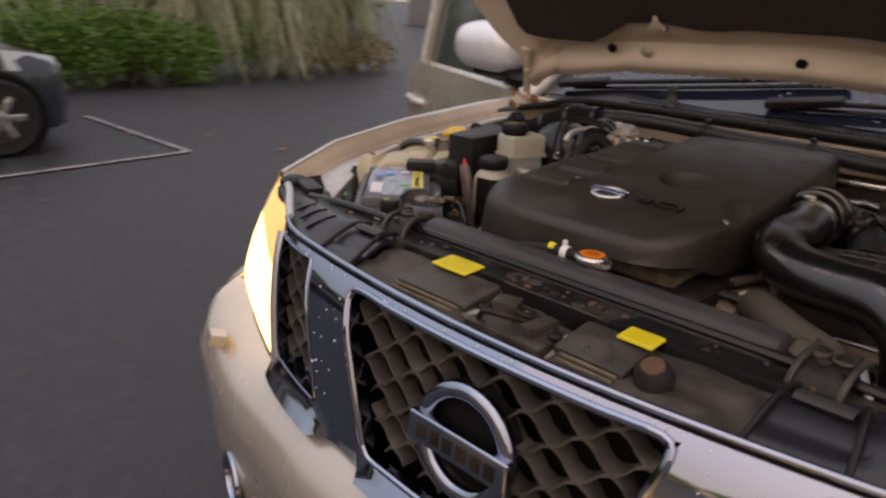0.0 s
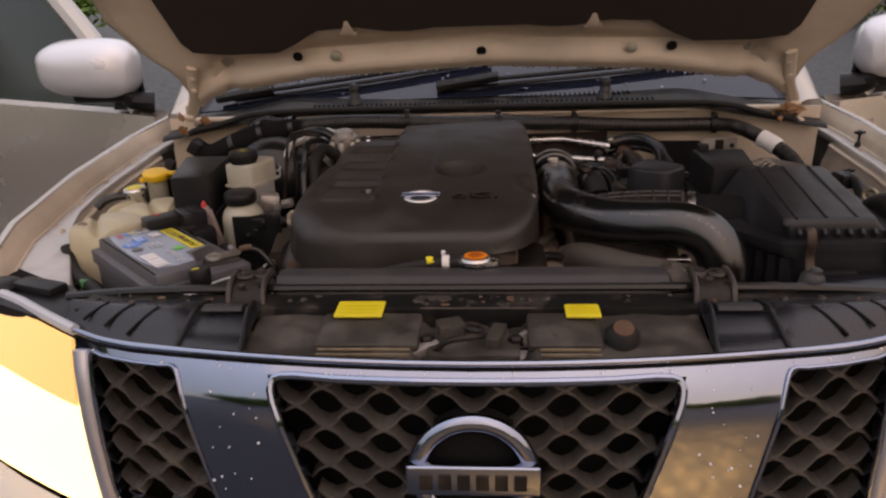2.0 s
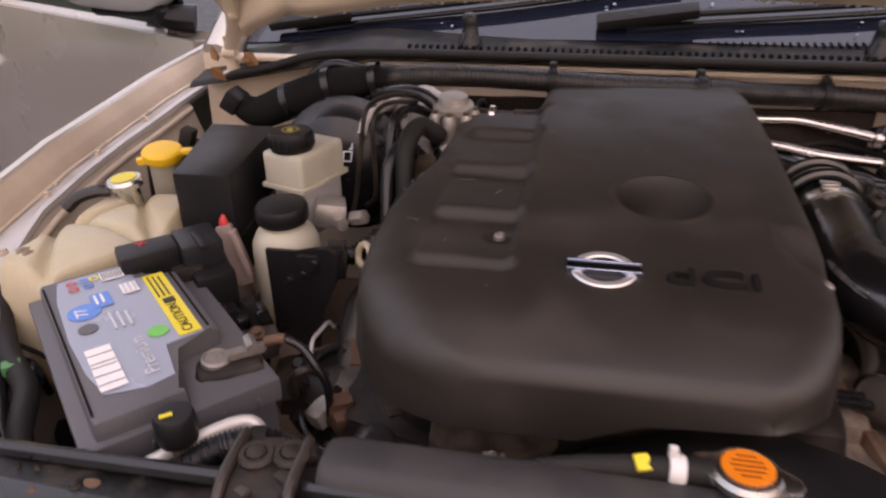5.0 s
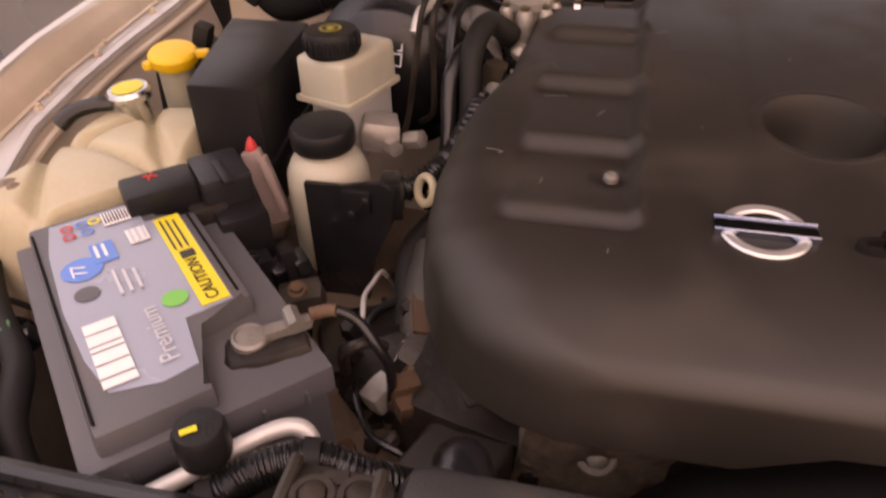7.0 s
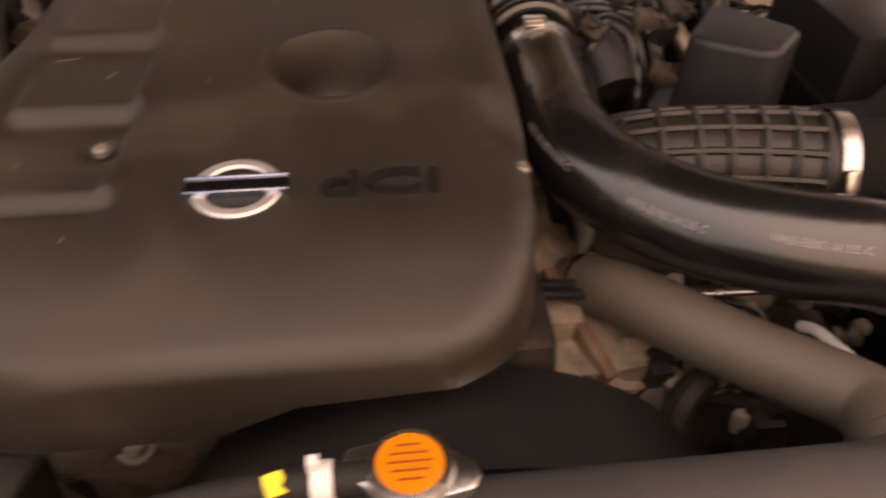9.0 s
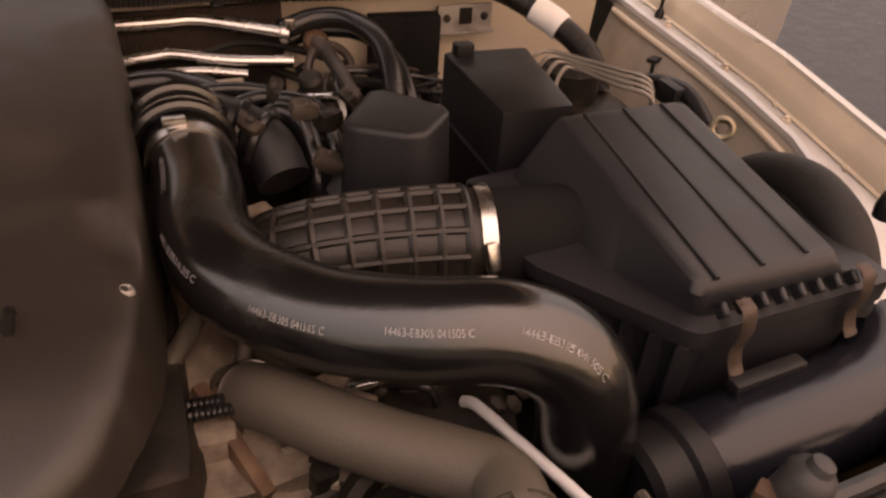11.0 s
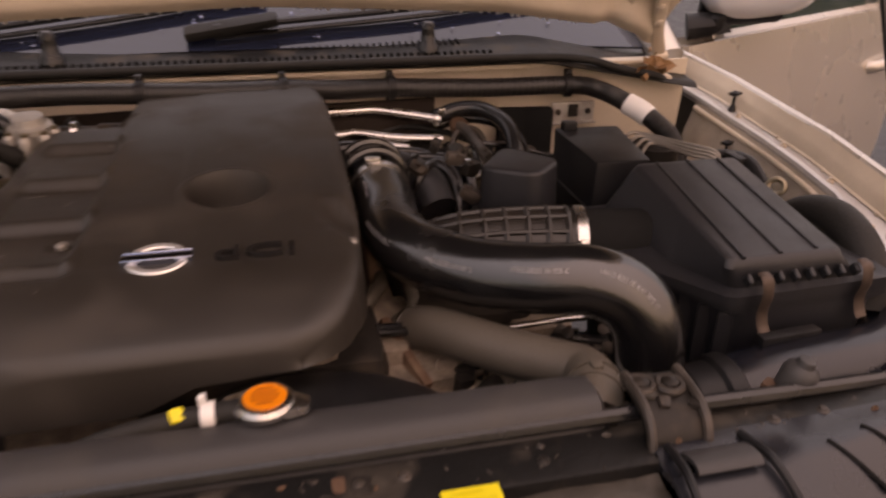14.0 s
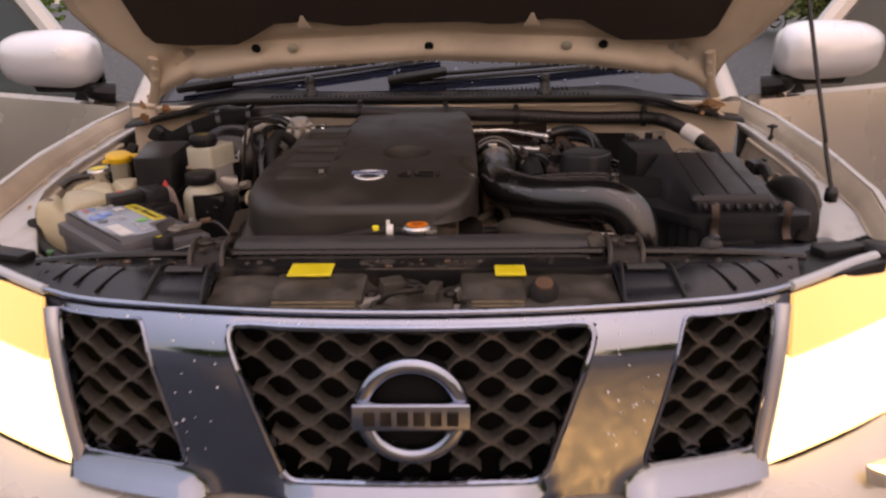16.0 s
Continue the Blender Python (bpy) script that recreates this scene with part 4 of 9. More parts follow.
def lattice(c0, c1, zb, zt, px=0.0755, pz=0.0565, shift=0.0):
    bm = bm_new()

    def inside(x, z):
        return zb - 0.004 < z < zt + 0.004 and chrome_x(c0, z) - 0.004 < x < chrome_x(c1, z) + 0.004
    for sgn in (-1, 1):
        for k in range(-20, 21):
            pts = []
            for i in range(121):
                z = zb + (zt - zb) * i / 120
                x = shift + k * px + sgn * ((z - 0.93) * px / pz + 0.0030 * math.sin(4 * math.pi * (z - 0.93) / pz))
                if inside(x, z):
                    pts.append((x, z))
            if len(pts) < 4:
                continue
            pts = pts[::2] + ([pts[-1]] if (len(pts) - 1) % 2 else [])
            d = Vector((sgn * px / pz, 0, 1)).normalized()
            s0 = Vector((d.z, 0, -d.x)) * 0.0021
            rings = []
            for x, z in pts:
                y = front_y(x, z)
                s = s0 * (0.85 + 1.3 * abs(math.cos(2 * math.pi * (z - 0.93) / pz)) ** 6)
                p = Vector((x, y + 0.014, z))
                q = Vector((x, y + 0.040, z))
                rings.append([p - s * 0.55, p + s * 0.55, p + s * 1.0 + Vector((0, 0.005, 0)), q + s * 0.9, q - s * 0.9, p - s * 1.0 + Vector((0, 0.005, 0))])
            loft(bm, rings)
    return bm


part("grille_mesh", lattice(3, 4, 0.798, ZT), MESH_PL, grille, "dark diamond pattern grille mesh")
part("grille_mesh", lattice(1, 2, 0.812, ZT, 0.073, 0.055, 0.02), MESH_PL, grille, "dark diamond pattern grille mesh")
part("grille_mesh", lattice(5, 6, 0.812, ZT, 0.073, 0.055, -0.02), MESH_PL, grille, "dark diamond pattern grille mesh")
# black sheet put in for the shaded depth behind the mesh
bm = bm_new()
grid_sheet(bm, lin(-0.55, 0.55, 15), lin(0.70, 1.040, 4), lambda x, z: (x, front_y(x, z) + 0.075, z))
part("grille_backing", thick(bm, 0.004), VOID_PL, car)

# rain drops standing on the chrome, their sparkle put in as pale paint
rng = random.Random(31)
drop = None
for i in range(70):
    if i < 34:
        x, z = rng.uniform(-0.53, 0.53), rng.uniform(1.036, 1.043)
    else:
        x, z = rng.choice((-1, 1)) * rng.uniform(0.27, 0.35), rng.uniform(0.83, 1.02)
    if drop is None:
        bm = bm_new()
        lathe(bm, [(0.0020, -0.0003), (0.0016, 0.0009), (0.0006, 0.0013)], (0, 0, 0), (0, -1, 0.2), 7)
        drop = part("chrome_drop", bm, MIRROR_PAINT, grille)
        one = drop
    else:
        one = new("chrome_drop", drop.data)
        one.parent = grille
    one.matrix_basis = Matrix.Translation((x, chrome_y(x, z) - 0.0006, z)) @ Matrix.Scale(rng.uniform(0.4, 1.0), 4)

# emblem
EY = 0.004
bm = bm_new()
lathe(bm, [(0.072, 0.0), (0.070, 0.012), (0.03, 0.016), (0.001, 0.017)], (0, EY + 0.035, 0.917), (0, -1, 0.05), 40)
badge = part("emblem", bm, VOID_PL, grille, "round chrome emblem with a plain cross bar")
bm = bm_new()
torus(bm, (0, EY + 0.008, 0.911), (0, -1, 0.08), 0.070, 0.0125, 48, 12, 0.8)
part("emblem_ring", bm, CHROME, badge)
bm = bm_new()
box(bm, (0, EY - 0.004, 0.911), (0.166, 0.014, 0.041), 0.004, (-4, 0, 0), 3)
part("emblem_bar", bm, CHROME, badge)
bm = bm_new()
for i in range(6):
    box(bm, (-0.058 + i * 0.0232, EY - 0.0115, 0.911), (0.016, 0.003, 0.022), 0.001, (-4, 0, 0), 1)
part("emblem_mark", bm, DARK_METAL, badge)


# headlights
def lamp_z(x, f):
    """Height on the lens between its lower (0) and upper (1) edge."""
    t = (abs(x) - 0.578) / 0.262
    return (0.768 + 0.070 * t) * (1 - f) + (1.041 + 0.004 * t) * f


for sx in (-1, 1):
    bm = bm_new()
    rings = [[(sx * x, front_y(x, lamp_z(x, f)) + o, lamp_z(x, f)) for x, f in [(0.545, 0), (0.69, 0), (0.84, 0), (0.84, 0.5), (0.84, 1), (0.69, 1), (0.562, 1), (0.556, 0.5)]] for o in (0.012, 0.10)]
    loft(bm, rings)
    part("lamp_housing", bm, VOID_PL, car)
    bm = bm_new()
    grid_sheet(bm, lin(0.560, 0.84, 12), lin(0.0, 0.66, 9), lambda x, f: (sx * (x - 0.024 * (1 - f) * (0.84 - x) / 0.28), front_y(x, lamp_z(x, f)) - 0.004 * math.sin(3 * f), lamp_z(x, f)))
    head = part("headlight", thick(bm, 0.006), LAMP_ON, car, "lit headlight lens glowing warm white")
    bm = bm_new()
    grid_sheet(bm, lin(0.560, 0.84, 12), lin(0.665, 1.0, 6), lambda x, f: (sx * x, front_y(x, lamp_z(x, f)) - 0.004, lamp_z(x, f)))
    part("indicator_lens", thick(bm, 0.006), LAMP_AMBER, head, "glowing amber upper lens")
    bm = bm_new()
    sweep(bm, [(sx * x, front_y(x, lamp_z(x, 1)) + 0.012, lamp_z(x, 1) + 0.006) for x in lin(0.562, 0.84, 7)], 0.008, 8, 3)
    part("lens_top_edge", bm, PALE_PR, head, "pale clear plastic top edge")

    bm = bm_new()

    def nose(f, u):
        za, zb = 0.790 + 0.255 * f, 0.810 + 0.248 * f
        a = Vector((0.842, front_y(0.84, za) + 0.002, za))
        b = Vector((linear([0.81, 0.88, 0.96, 1.036, 1.058], [0.931, 0.928, 0.882, 0.843, 0.830], zb), 0.292, zb))
        p = a.lerp(b, u) + Vector((0.008, -0.004, 0)) * math.sin(math.pi * u) * (1 - 0.6 * f * f)
        return (sx * p.x, p.y, p.z)
    grid_sheet(bm, lin(0, 1, 12), lin(0, 1, 10), nose)
    part("wing_nose", thick(bm, 0.003), PAINT, car, "champagne painted wing front beside the headlight")

# front bumper
BX = [0.0, 0.30, 0.575, 0.70, 0.80, 0.87, 0.91, 0.925, 0.93]
BYV = [-0.055, -0.042, 0.000, 0.028, 0.058, 0.115, 0.22, 0.37, 0.52]
BT = [0.764, 0.764, 0.764, 0.795, 0.825, 0.85, 0.87, 0.89, 0.91]
bm = bm_new()
us = lin(-8, 8, 65)


def bump_pt(u, v):
    a = abs(u)
    i = list(range(9))
    x = math.copysign(linear(i, BX, a), u)
    y, zt = linear(i, BYV, a), linear(i, BT, a)
    z = zt * (1 - v) + 0.34 * v
    inset = linear([0, 0.04, 0.10, 0.2, 0.5, 0.75, 1.0], [1, 0.55, 0.2, 0.0, 0.1, 0.2, 0.8], v)
    back = (front_y(x, zt) - y + 0.004) if abs(x) < 0.82 else max(0.004, 0.184 + 1.26 * (abs(x) - 0.842) - y)
    sc = 1 - 0.02 * inset * (abs(x) > 0.85)
    return (x * sc, y + back * inset, z)


grid_sheet(bm, us, [0, 0.015, 0.04, 0.07, 0.10, 0.15, 0.2, 0.3, 0.4, 0.5, 0.6, 0.75, 0.9, 1.0], bump_pt)
bumper = part("front_bumper", thick(bm, 0.004), PAINT, car, "champagne painted front bumper")
for sx in (-1, 1):
    bm = bm_new()
    prism(bm, [(-0.022, -0.016), (0.022, -0.016), (0.022, 0.016), (-0.022, 0.016)], 0, 0.03, 0.004, Matrix.Translation((sx * 0.70, 0.062, 0.772)) @ Euler((radians(75), 0, radians(sx * 22))).to_matrix().to_4x4(), taper=0.8)
    part("headlight_washer", bm, PAINT, bumper, "small square headlight washer cover")
    bm = bm_new()
    torus(bm, (sx * 0.62, 0.02, 0.50), (sx * 0.3, -1, 0), 0.055, 0.008, 28, 8)
    lathe(bm, [(0.05, 0.0), (0.04, -0.02), (0.01, -0.03)], (sx * 0.62, 0.02, 0.50), (sx * 0.3, -1, 0), 24)
    part("fog_lamp", bm, CHROME, bumper)
bm = bm_new()
box(bm, (0, 0.01, 0.53), (0.80, 0.06, 0.12), 0.02)
part("lower_intake", bm, VOID_PL, bumper)


# ---- behind the grille: radiator support ----
def shield(sx):
    """Black plastic panel between grille and radiator, on one side."""
    xs = lin(0.30, 0.585, 20)
    bm = bm_new()

    def f(x, t):
        y0 = front_y(x, 1.045) + 0.012
        y1 = 0.188 + 0.03 * max(0, x - 0.45)
        z = 1.046 + 0.027 * min(1, t * 1.6) - 0.004 * math.cos(t * 6)
        if x < 0.40:
            z -= 0.006 if 0.25 < t < 0.8 else 0
        return (sx * x, y0 + (y1 - y0) * t, z)
    grid_sheet(bm, xs, lin(0, 1, 14), f)
    ob = thing("sight_shield", (sx * 0.44, 0.12, 1.02), "black ribbed plastic shield panel behind the grille", "plastic panel", "radiator shields")
    part("shield_panel", thick(bm, 0.006), SHIELD_PL, ob)
    top = lambda x, t: f(x, t)[2]
    along = lambda x, t: f(x, t)[1]
    for x, t0, t1 in ((0.535, 0.30, 0.62), (0.495, 0.28, 0.66), (0.455, 0.22, 0.62)):
        bm = bm_new()
        sweep(bm, [(sx * (x + 0.030 * (0.5 - k / 4)), along(x, t0 + (t1 - t0) * k / 4), top(x, t0 + (t1 - t0) * k / 4) + 0.0005) for k in range(5)], 0.0022, 6, 4)
        part("shield_slot", bm, VOID_PL, ob)
    # moulded channel with a raised step across it, coloured paler for its sheen
    for x0, x1 in ((0.300, 0.312), (0.392, 0.378)):
        bm = bm_new()
        sweep(bm, [(sx * (x0 + (x1 - x0) * k / 6), along(x0, 0.08 + 0.80 * k / 6), top(0.41, 0.08 + 0.80 * k / 6) + 0.002) for k in range(7)], 0.0036, 8, 4)
        part("shield_rib", bm, BLACK_PL, ob)
    bm = bm_new()
    grid_sheet(bm, lin(0.318, 0.374, 8), lin(0, 1, 6), lambda x, t: (sx * x, along(0.345, 0.58 + 0.22 * t), top(0.41, 0.58 + 0.22 * t) + 0.0015 + 0.003 * math.sin(math.pi * t) ** 0.5))
    part("shield_step", thick(bm, 0.004), TANK_PL, ob)
    # outer corner behind the headlight
    bm = bm_new()
    pts = [(0.575, 0.165), (0.66, 0.185), (0.76, 0.235), (0.79, 0.275), (0.74, 0.315), (0.66, 0.30), (0.60, 0.235)]
    prism(bm, [(sx * x, y) for x, y in pts][::sx], 1.005, 1.048, 0.008)
    box(bm, (sx * 0.70, 0.275, 1.052), (0.09, 0.035, 0.02), 0.006, (0, 0, sx * 20))
    lathe(bm, [(0.03, 0), (0.03, 0.02), (0.02, 0.028), (0.001, 0.03)], (sx * 0.765, 0.28, 1.035), seg=16)
    part("lamp_bracket", bm, BLACK_PL, ob)
    return ob


shield(-1)
shield(1)

PLATE = mat("dirty_brown_plate", (0.040, 0.034, 0.028), 0.42, 0, 0.6, 18, 0.5, 160, dust=0.5, dust_col=(0.095, 0.078, 0.065), dust_scale=22)
WORN_EDGE = mat("worn_pale_edge", (0.22, 0.17, 0.11), 0.6, 0.1, 0.4, 60, 0.3, 300, dust=0.4, dust_col=(0.05, 0.04, 0.03), dust_scale=40)
support = thing("radiator_support", (0, 0.19, 0.62), "dusty black steel radiator support crossmember", "crossmember")
bm = bm_new()
box(bm, (0, 0.185, 1.052), (1.15, 0.05, 0.035), 0.006)
part("crossmember", bm, DIRTY_PL, support)
bm = bm_new()
sweep(bm, [(-0.62, 0.222, 1.060), (-0.50, 0.212, 1.073), (-0.3, 0.211, 1.077), (0, 0.211, 1.077), (0.3, 0.211, 1.077), (0.50, 0.212, 1.073), (0.62, 0.225, 1.06)], 0.007, 8, 6)
part("rubber_strip", bm, RUBBER, support)
bm = bm_new()
grid_sheet(bm, lin(-0.30, 0.30, 31), lin(0, 1, 12), lambda x, t: (x, front_y(x, 1.04) + 0.02 + (0.145 - front_y(x, 1.04)) * t, 1.042 + 0.016 * t + 0.006 * noise.noise((x * 14, t * 5, 1)) - (0.02 if abs(x + 0.0) < 0.075 else 0)))
part("centre_panel", thick(bm, 0.005), PLATE, support)
for x0, x1 in ((-0.205, -0.07), (0.07, 0.165)):
    bm = bm_new()
    box(bm, ((x0 + x1) / 2, 0.115, 1.054), (x1 - x0, 0.075, 0.014), 0.006, (9, 0, 0))
    part("cover_plate", bm, PLATE, support)
for x0, x1 in ((-0.20, -0.08), (0.085, 0.16)):
    for k in range(2):
        bm = bm_new()
        box(bm, ((x0 + x1) / 2, 0.062 + k * 0.010, 1.0495 + k * 0.002), (x1 - x0, 0.0018, 0.0045), 0.0008, None, 1)
        part("slot_edge", bm, WORN_EDGE, support)
rng = random.Random(3)
for k in range(30):
    bm = bm_new()
    x = rng.uniform(-0.07, 0.075)
    casting(bm, (x, rng.uniform(0.09, 0.15), 1.030 + rng.uniform(-0.006, 0.010)), (rng.uniform(0.015, 0.045), rng.uniform(0.012, 0.03), rng.uniform(0.015, 0.03)), k, 0.003, (rng.uniform(-20, 20), rng.uniform(-20, 20), rng.uniform(0, 90)), 3)
    part("latch_lump", bm, (BROWN_STEEL, PLATE, RUST, PLATE, DULL_ALLOY)[k % 5], support)
for sx in (-1, 1):
    bm = bm_new()
    box(bm, (sx * 0.56, 0.20, 0.84), (0.06, 0.05, 0.42), 0.01)
    part("side_post", bm, DIRTY_PL, support)
bm = bm_new()
box(bm, (0, 0.17, 0.63), (1.15, 0.06, 0.06), 0.01)
part("lower_crossmember", bm, DIRTY_PL, support)
# corroded lumps on top of the crossmember, and a strip for its lip's wet glint
rng = random.Random(52)
for k in range(22):
    bm = bm_new()
    a = rng.uniform(0.008, 0.020)
    casting(bm, (rng.uniform(-0.085, 0.075), rng.uniform(0.166, 0.198), 1.0672), (a, a * rng.uniform(0.5, 0.9), rng.uniform(0.003, 0.006)), k + 200, 0.0025, (0, 0, rng.uniform(0, 180)), 3)
    part("crust_lump", bm, (BROWN_STEEL, PLATE, RUST, PLATE, GREASY, GREASY)[k % 6], support)
bm = bm_new()
sweep(bm, [(-0.075, 0.1615, 1.0675), (-0.02, 0.1600, 1.0680), (0.0, 0.1612, 1.0675), (0.06, 0.1605, 1.0680), (0.085, 0.1618, 1.0672)], 0.0016, 6, 5)
part("glint_lip", bm, BROWN_STEEL, support)
rng = random.Random(77)
for k in range(18):
    x, y = rng.uniform(-0.54, 0.54), rng.uniform(0.166, 0.200)
    r = rng.uniform(0.0015, 0.0045)
    bm = bm_new()
    lathe(bm, [(r, 0), (r * 0.9, 0.0015), (r * 0.5, 0.0025 if k % 3 else 0.005), (0.0005, 0.002)], (x, y, 1.0692), seg=rng.choice((6, 9, 12)))
    for v in bm.verts:
        v.co.x += 0.5 * (v.co.x - x) + 0.004 * noise.noise(v.co * 90)
    part("rust_spot", bm, (RUST, BROWN_STEEL)[k % 2], support)
# specks standing in for small glints on the panels round the crossmember
speck = None
for k in range(90):
    x, y = rng.uniform(-0.54, 0.54), rng.uniform(0.163, 0.206)
    z = 1.0698
    if k % 5 == 0:
        x, y = rng.choice((-1, 1)) * rng.uniform(0.08, 0.16), rng.uniform(0.085, 0.145)
        z = 1.0615 + (y - 0.115) * 0.158
    if speck is None:
        bm = bm_new()
        lathe(bm, [(0.002, 0), (0.0016, 0.0005), (0.0003, 0.0007)], (0, 0, 0), seg=6)
        speck = part("glint_speck", bm, BROWN_STEEL, support)
        one = speck
        inv = speck.matrix_parent_inverse.copy()
    else:
        one = new("glint_speck", speck.data)
        one.parent = support
        one.matrix_parent_inverse = inv
    one.matrix_basis = Matrix.Translation((x, y, z)) @ Matrix.Rotation(rng.uniform(0, 3), 4, 'Z') @ Matrix.Diagonal((rng.uniform(0.5, 2.4), rng.uniform(0.3, 0.9), 1, 1))
# hood latch
latch = thing("hood_latch", (0, 0.11, 1.02), "greasy dusty hood latch with a brown worn striker plate", "latch")
bm = bm_new()
box(bm, (0.0, 0.10, 1.035), (0.12, 0.07, 0.025), 0.005)
box(bm, (-0.03, 0.115, 1.055), (0.035, 0.03, 0.03), 0.004, (0, 0, 20))
box(bm, (0.03, 0.105, 1.052), (0.02, 0.05, 0.02), 0.004, (0, 0, -12))
part("latch_body", bm, PLATE, latch)
bm = bm_new()
sweep(bm, [(-0.05, 0.08, 1.045), (-0.03, 0.07, 1.065), (0.0, 0.075, 1.068), (0.015, 0.095, 1.06)], 0.004, 8, 6)
torus(bm, (0.0, 0.115, 1.062), (0.2, 0.1, 1), 0.012, 0.003, 18, 6)
part("latch_spring", bm, DARK_METAL, latch)
for x in (-0.06, 0.055):
    bm = bm_new()
    lathe(bm, [(0.010, 0), (0.010, 0.005), (0.006, 0.008)], (x, 0.105, 1.047), seg=6)
    part("latch_bolt", bm, DARK_METAL, latch)
stop = thing("hood_stop", (0.185, 0.10, 1.04), "worn brown rubber hood bump stop", "rubber stop")
bm = bm_new()
lathe(bm, [(0.022, -0.01), (0.022, 0.014), (0.016, 0.022), (0.006, 0.024)], (0.19, 0.10, 1.048), seg=18)
part("stop_body", bm, RUBBER_DULL, stop)
bm = bm_new()
lathe(bm, [(0.014, 0.0), (0.013, 0.005), (0.002, 0.006)], (0.19, 0.094, 1.068), (0, -0.4, 1), seg=16)
part("stop_pad", bm, RUST, stop, "brown worn pad")
# rusty screws and clips along the crossmember
rng = random.Random(11)
for i, x in enumerate((-0.55, -0.245, -0.06, -0.02, 0.065, 0.10, 0.21, 0.42, 0.47, -0.47)):
    s_ = thing("panel_screw", (x, 0.186, 1.069), "small rusty panel screw on the crossmember", "screw", "panel screws")
    bm = bm_new()
    lathe(bm, [(0.0065, -0.002), (0.006, 0.0008), (0.004, 0.002), (0.0035, 0.0035), (0.002, 0.004)], (x, 0.186 + rng.uniform(-0.008, 0.008), 1.069), seg=8)
    part("screw_head", bm, BROWN_STEEL if i % 3 else DARK_METAL, s_)
OCHRE = mat("ochre_print", (0.66, 0.55, 0.04), 0.5, 0, 0.1, 30, 0, 200)
# yellow warning labels
for x0, x1, y0, y1, lab in ((-0.190, -0.124, 0.132, 0.176, "large"), (0.122, 0.168, 0.130, 0.165, "small")):
    lb = thing("warning_label", ((x0 + x1) / 2, (y0 + y1) / 2, 1.07), lab + " bright yellow warning label on the radiator support", "label", "warning labels")
    bm = bm_new()
    box(bm, ((x0 + x1) / 2, (y0 + y1) / 2, 1.0695), (x1 - x0, y1 - y0, 0.004), 0.001, (2, 0, 0), 1)
    part("sticker", bm, YELLOW, lb)
    for k in range(4):
        bm = bm_new()
        box(bm, ((x0 + x1) / 2 - 0.004 * (k == 3), y0 + 0.007 + k * (y1 - y0 - 0.014) / 3, 1.0720 + 0.0004 * k), ((x1 - x0) * (0.8 if k < 3 else 0.55), 0.0016, 0.0004), 0, (2, 0, 0), 1)
        part("print_bar", bm, OCHRE, lb)

# radiator: core, upper tank, cap
rad = thing("radiator", (0, 0.26, 0.62), "radiator with a long black upper tank", "radiator")
bm = bm_new()
box(bm, (0, 0.250, 0.83), (0.66, 0.04, 0.42), 0.004)
part("core", bm, DARK_METAL, rad)
bm = bm_new()
prof = [(0.030 * math.copysign(abs(math.cos(a)) ** 0.7, math.cos(a)), 0.033 * math.copysign(abs(math.sin(a)) ** 0.85, math.sin(a))) for a in (2 * math.pi * k / 24 for k in range(24))]
loft(bm, [[(x, 0.235 + p * s, 1.062 + q * s) for p, q in prof] for x, s in ((-0.296, 0.70), (-0.291, 0.93), (-0.280, 1.0), (-0.1, 1.0), (0.1, 1.0), (0.255, 1.0), (0.272, 0.95), (0.278, 0.7))])
part("upper_tank", bm, TANK_PL, rad)
bm = bm_new()
box(bm, (-0.02, 0.226, 1.040), (0.60, 0.03, 0.02), 0.004)
part("tank_flange", bm, RUBBER_DULL, rad)
bm = bm_new()
sweep(bm, [(-0.25, 0.235, 1.060), (-0.262, 0.26, 1.060), (-0.270, 0.283, 1.056), (-0.274, 0.295, 1.03), (-0.275, 0.30, 0.98)], 0.019, 14, 6)
lathe(bm, [(0.021, -0.008), (0.022, 0), (0.021, 0.008)], (-0.265, 0.262, 1.060), (-0.2, 1, 0), 18)
part("tank_stub", bm, RUBBER, rad)
# cap
bm = bm_new()
lathe(bm, [(0.016, -0.022), (0.016, 0.0), (0.019, 0.003), (0.0228, 0.004), (0.0237, 0.009), (0.0215, 0.013), (0.017, 0.014), (0.001, 0.0145)], (0.0, 0.256, 1.094), (0, 0.05, 1), 32)
cap_t = part("radiator_cap", bm, STEEL, rad, "steel radiator cap with a round orange sticker")
for s_ in (-1, 1):
    bm = bm_new()
    a = radians(-12)
    prism(bm, [(0.022 * s_, -0.017), (0.041 * s_, -0.009), (0.044 * s_, 0.0), (0.041 * s_, 0.009), (0.022 * s_, 0.017)][::s_], 0, 0.007, 0.002, Matrix.Translation((0, 0.256, 1.0975)) @ Matrix.Diagonal((0.82, 0.82, 1, 1)) @ Matrix.Rotation(a, 4, 'Z'))
    part("cap_ear", bm, STEEL, cap_t)
bm = bm_new()
lathe(bm, [(0.0174, 0), (0.0174, 0.001), (0.001, 0.0012)], (0, 0.2566, 1.1082), (0, 0.05, 1), 32)
st = part("orange_sticker", bm, ORANGE, cap_t, "round orange warning sticker")
bm = bm_new()
for k in range(5):
    w = (0.013, 0.020, 0.023, 0.020, 0.013)[k]
    box(bm, (0, 0.2566 + (k - 2) * 0.0050, 1.1098 + (2 - k) * 0.0003), (w, 0.0012, 0.0005), 0, None, 1)
part("sticker_print", bm, mat("dark_red_print", (0.30, 0.06, 0.01), 0.5, 0, 0.1, 30, 0, 200), st)
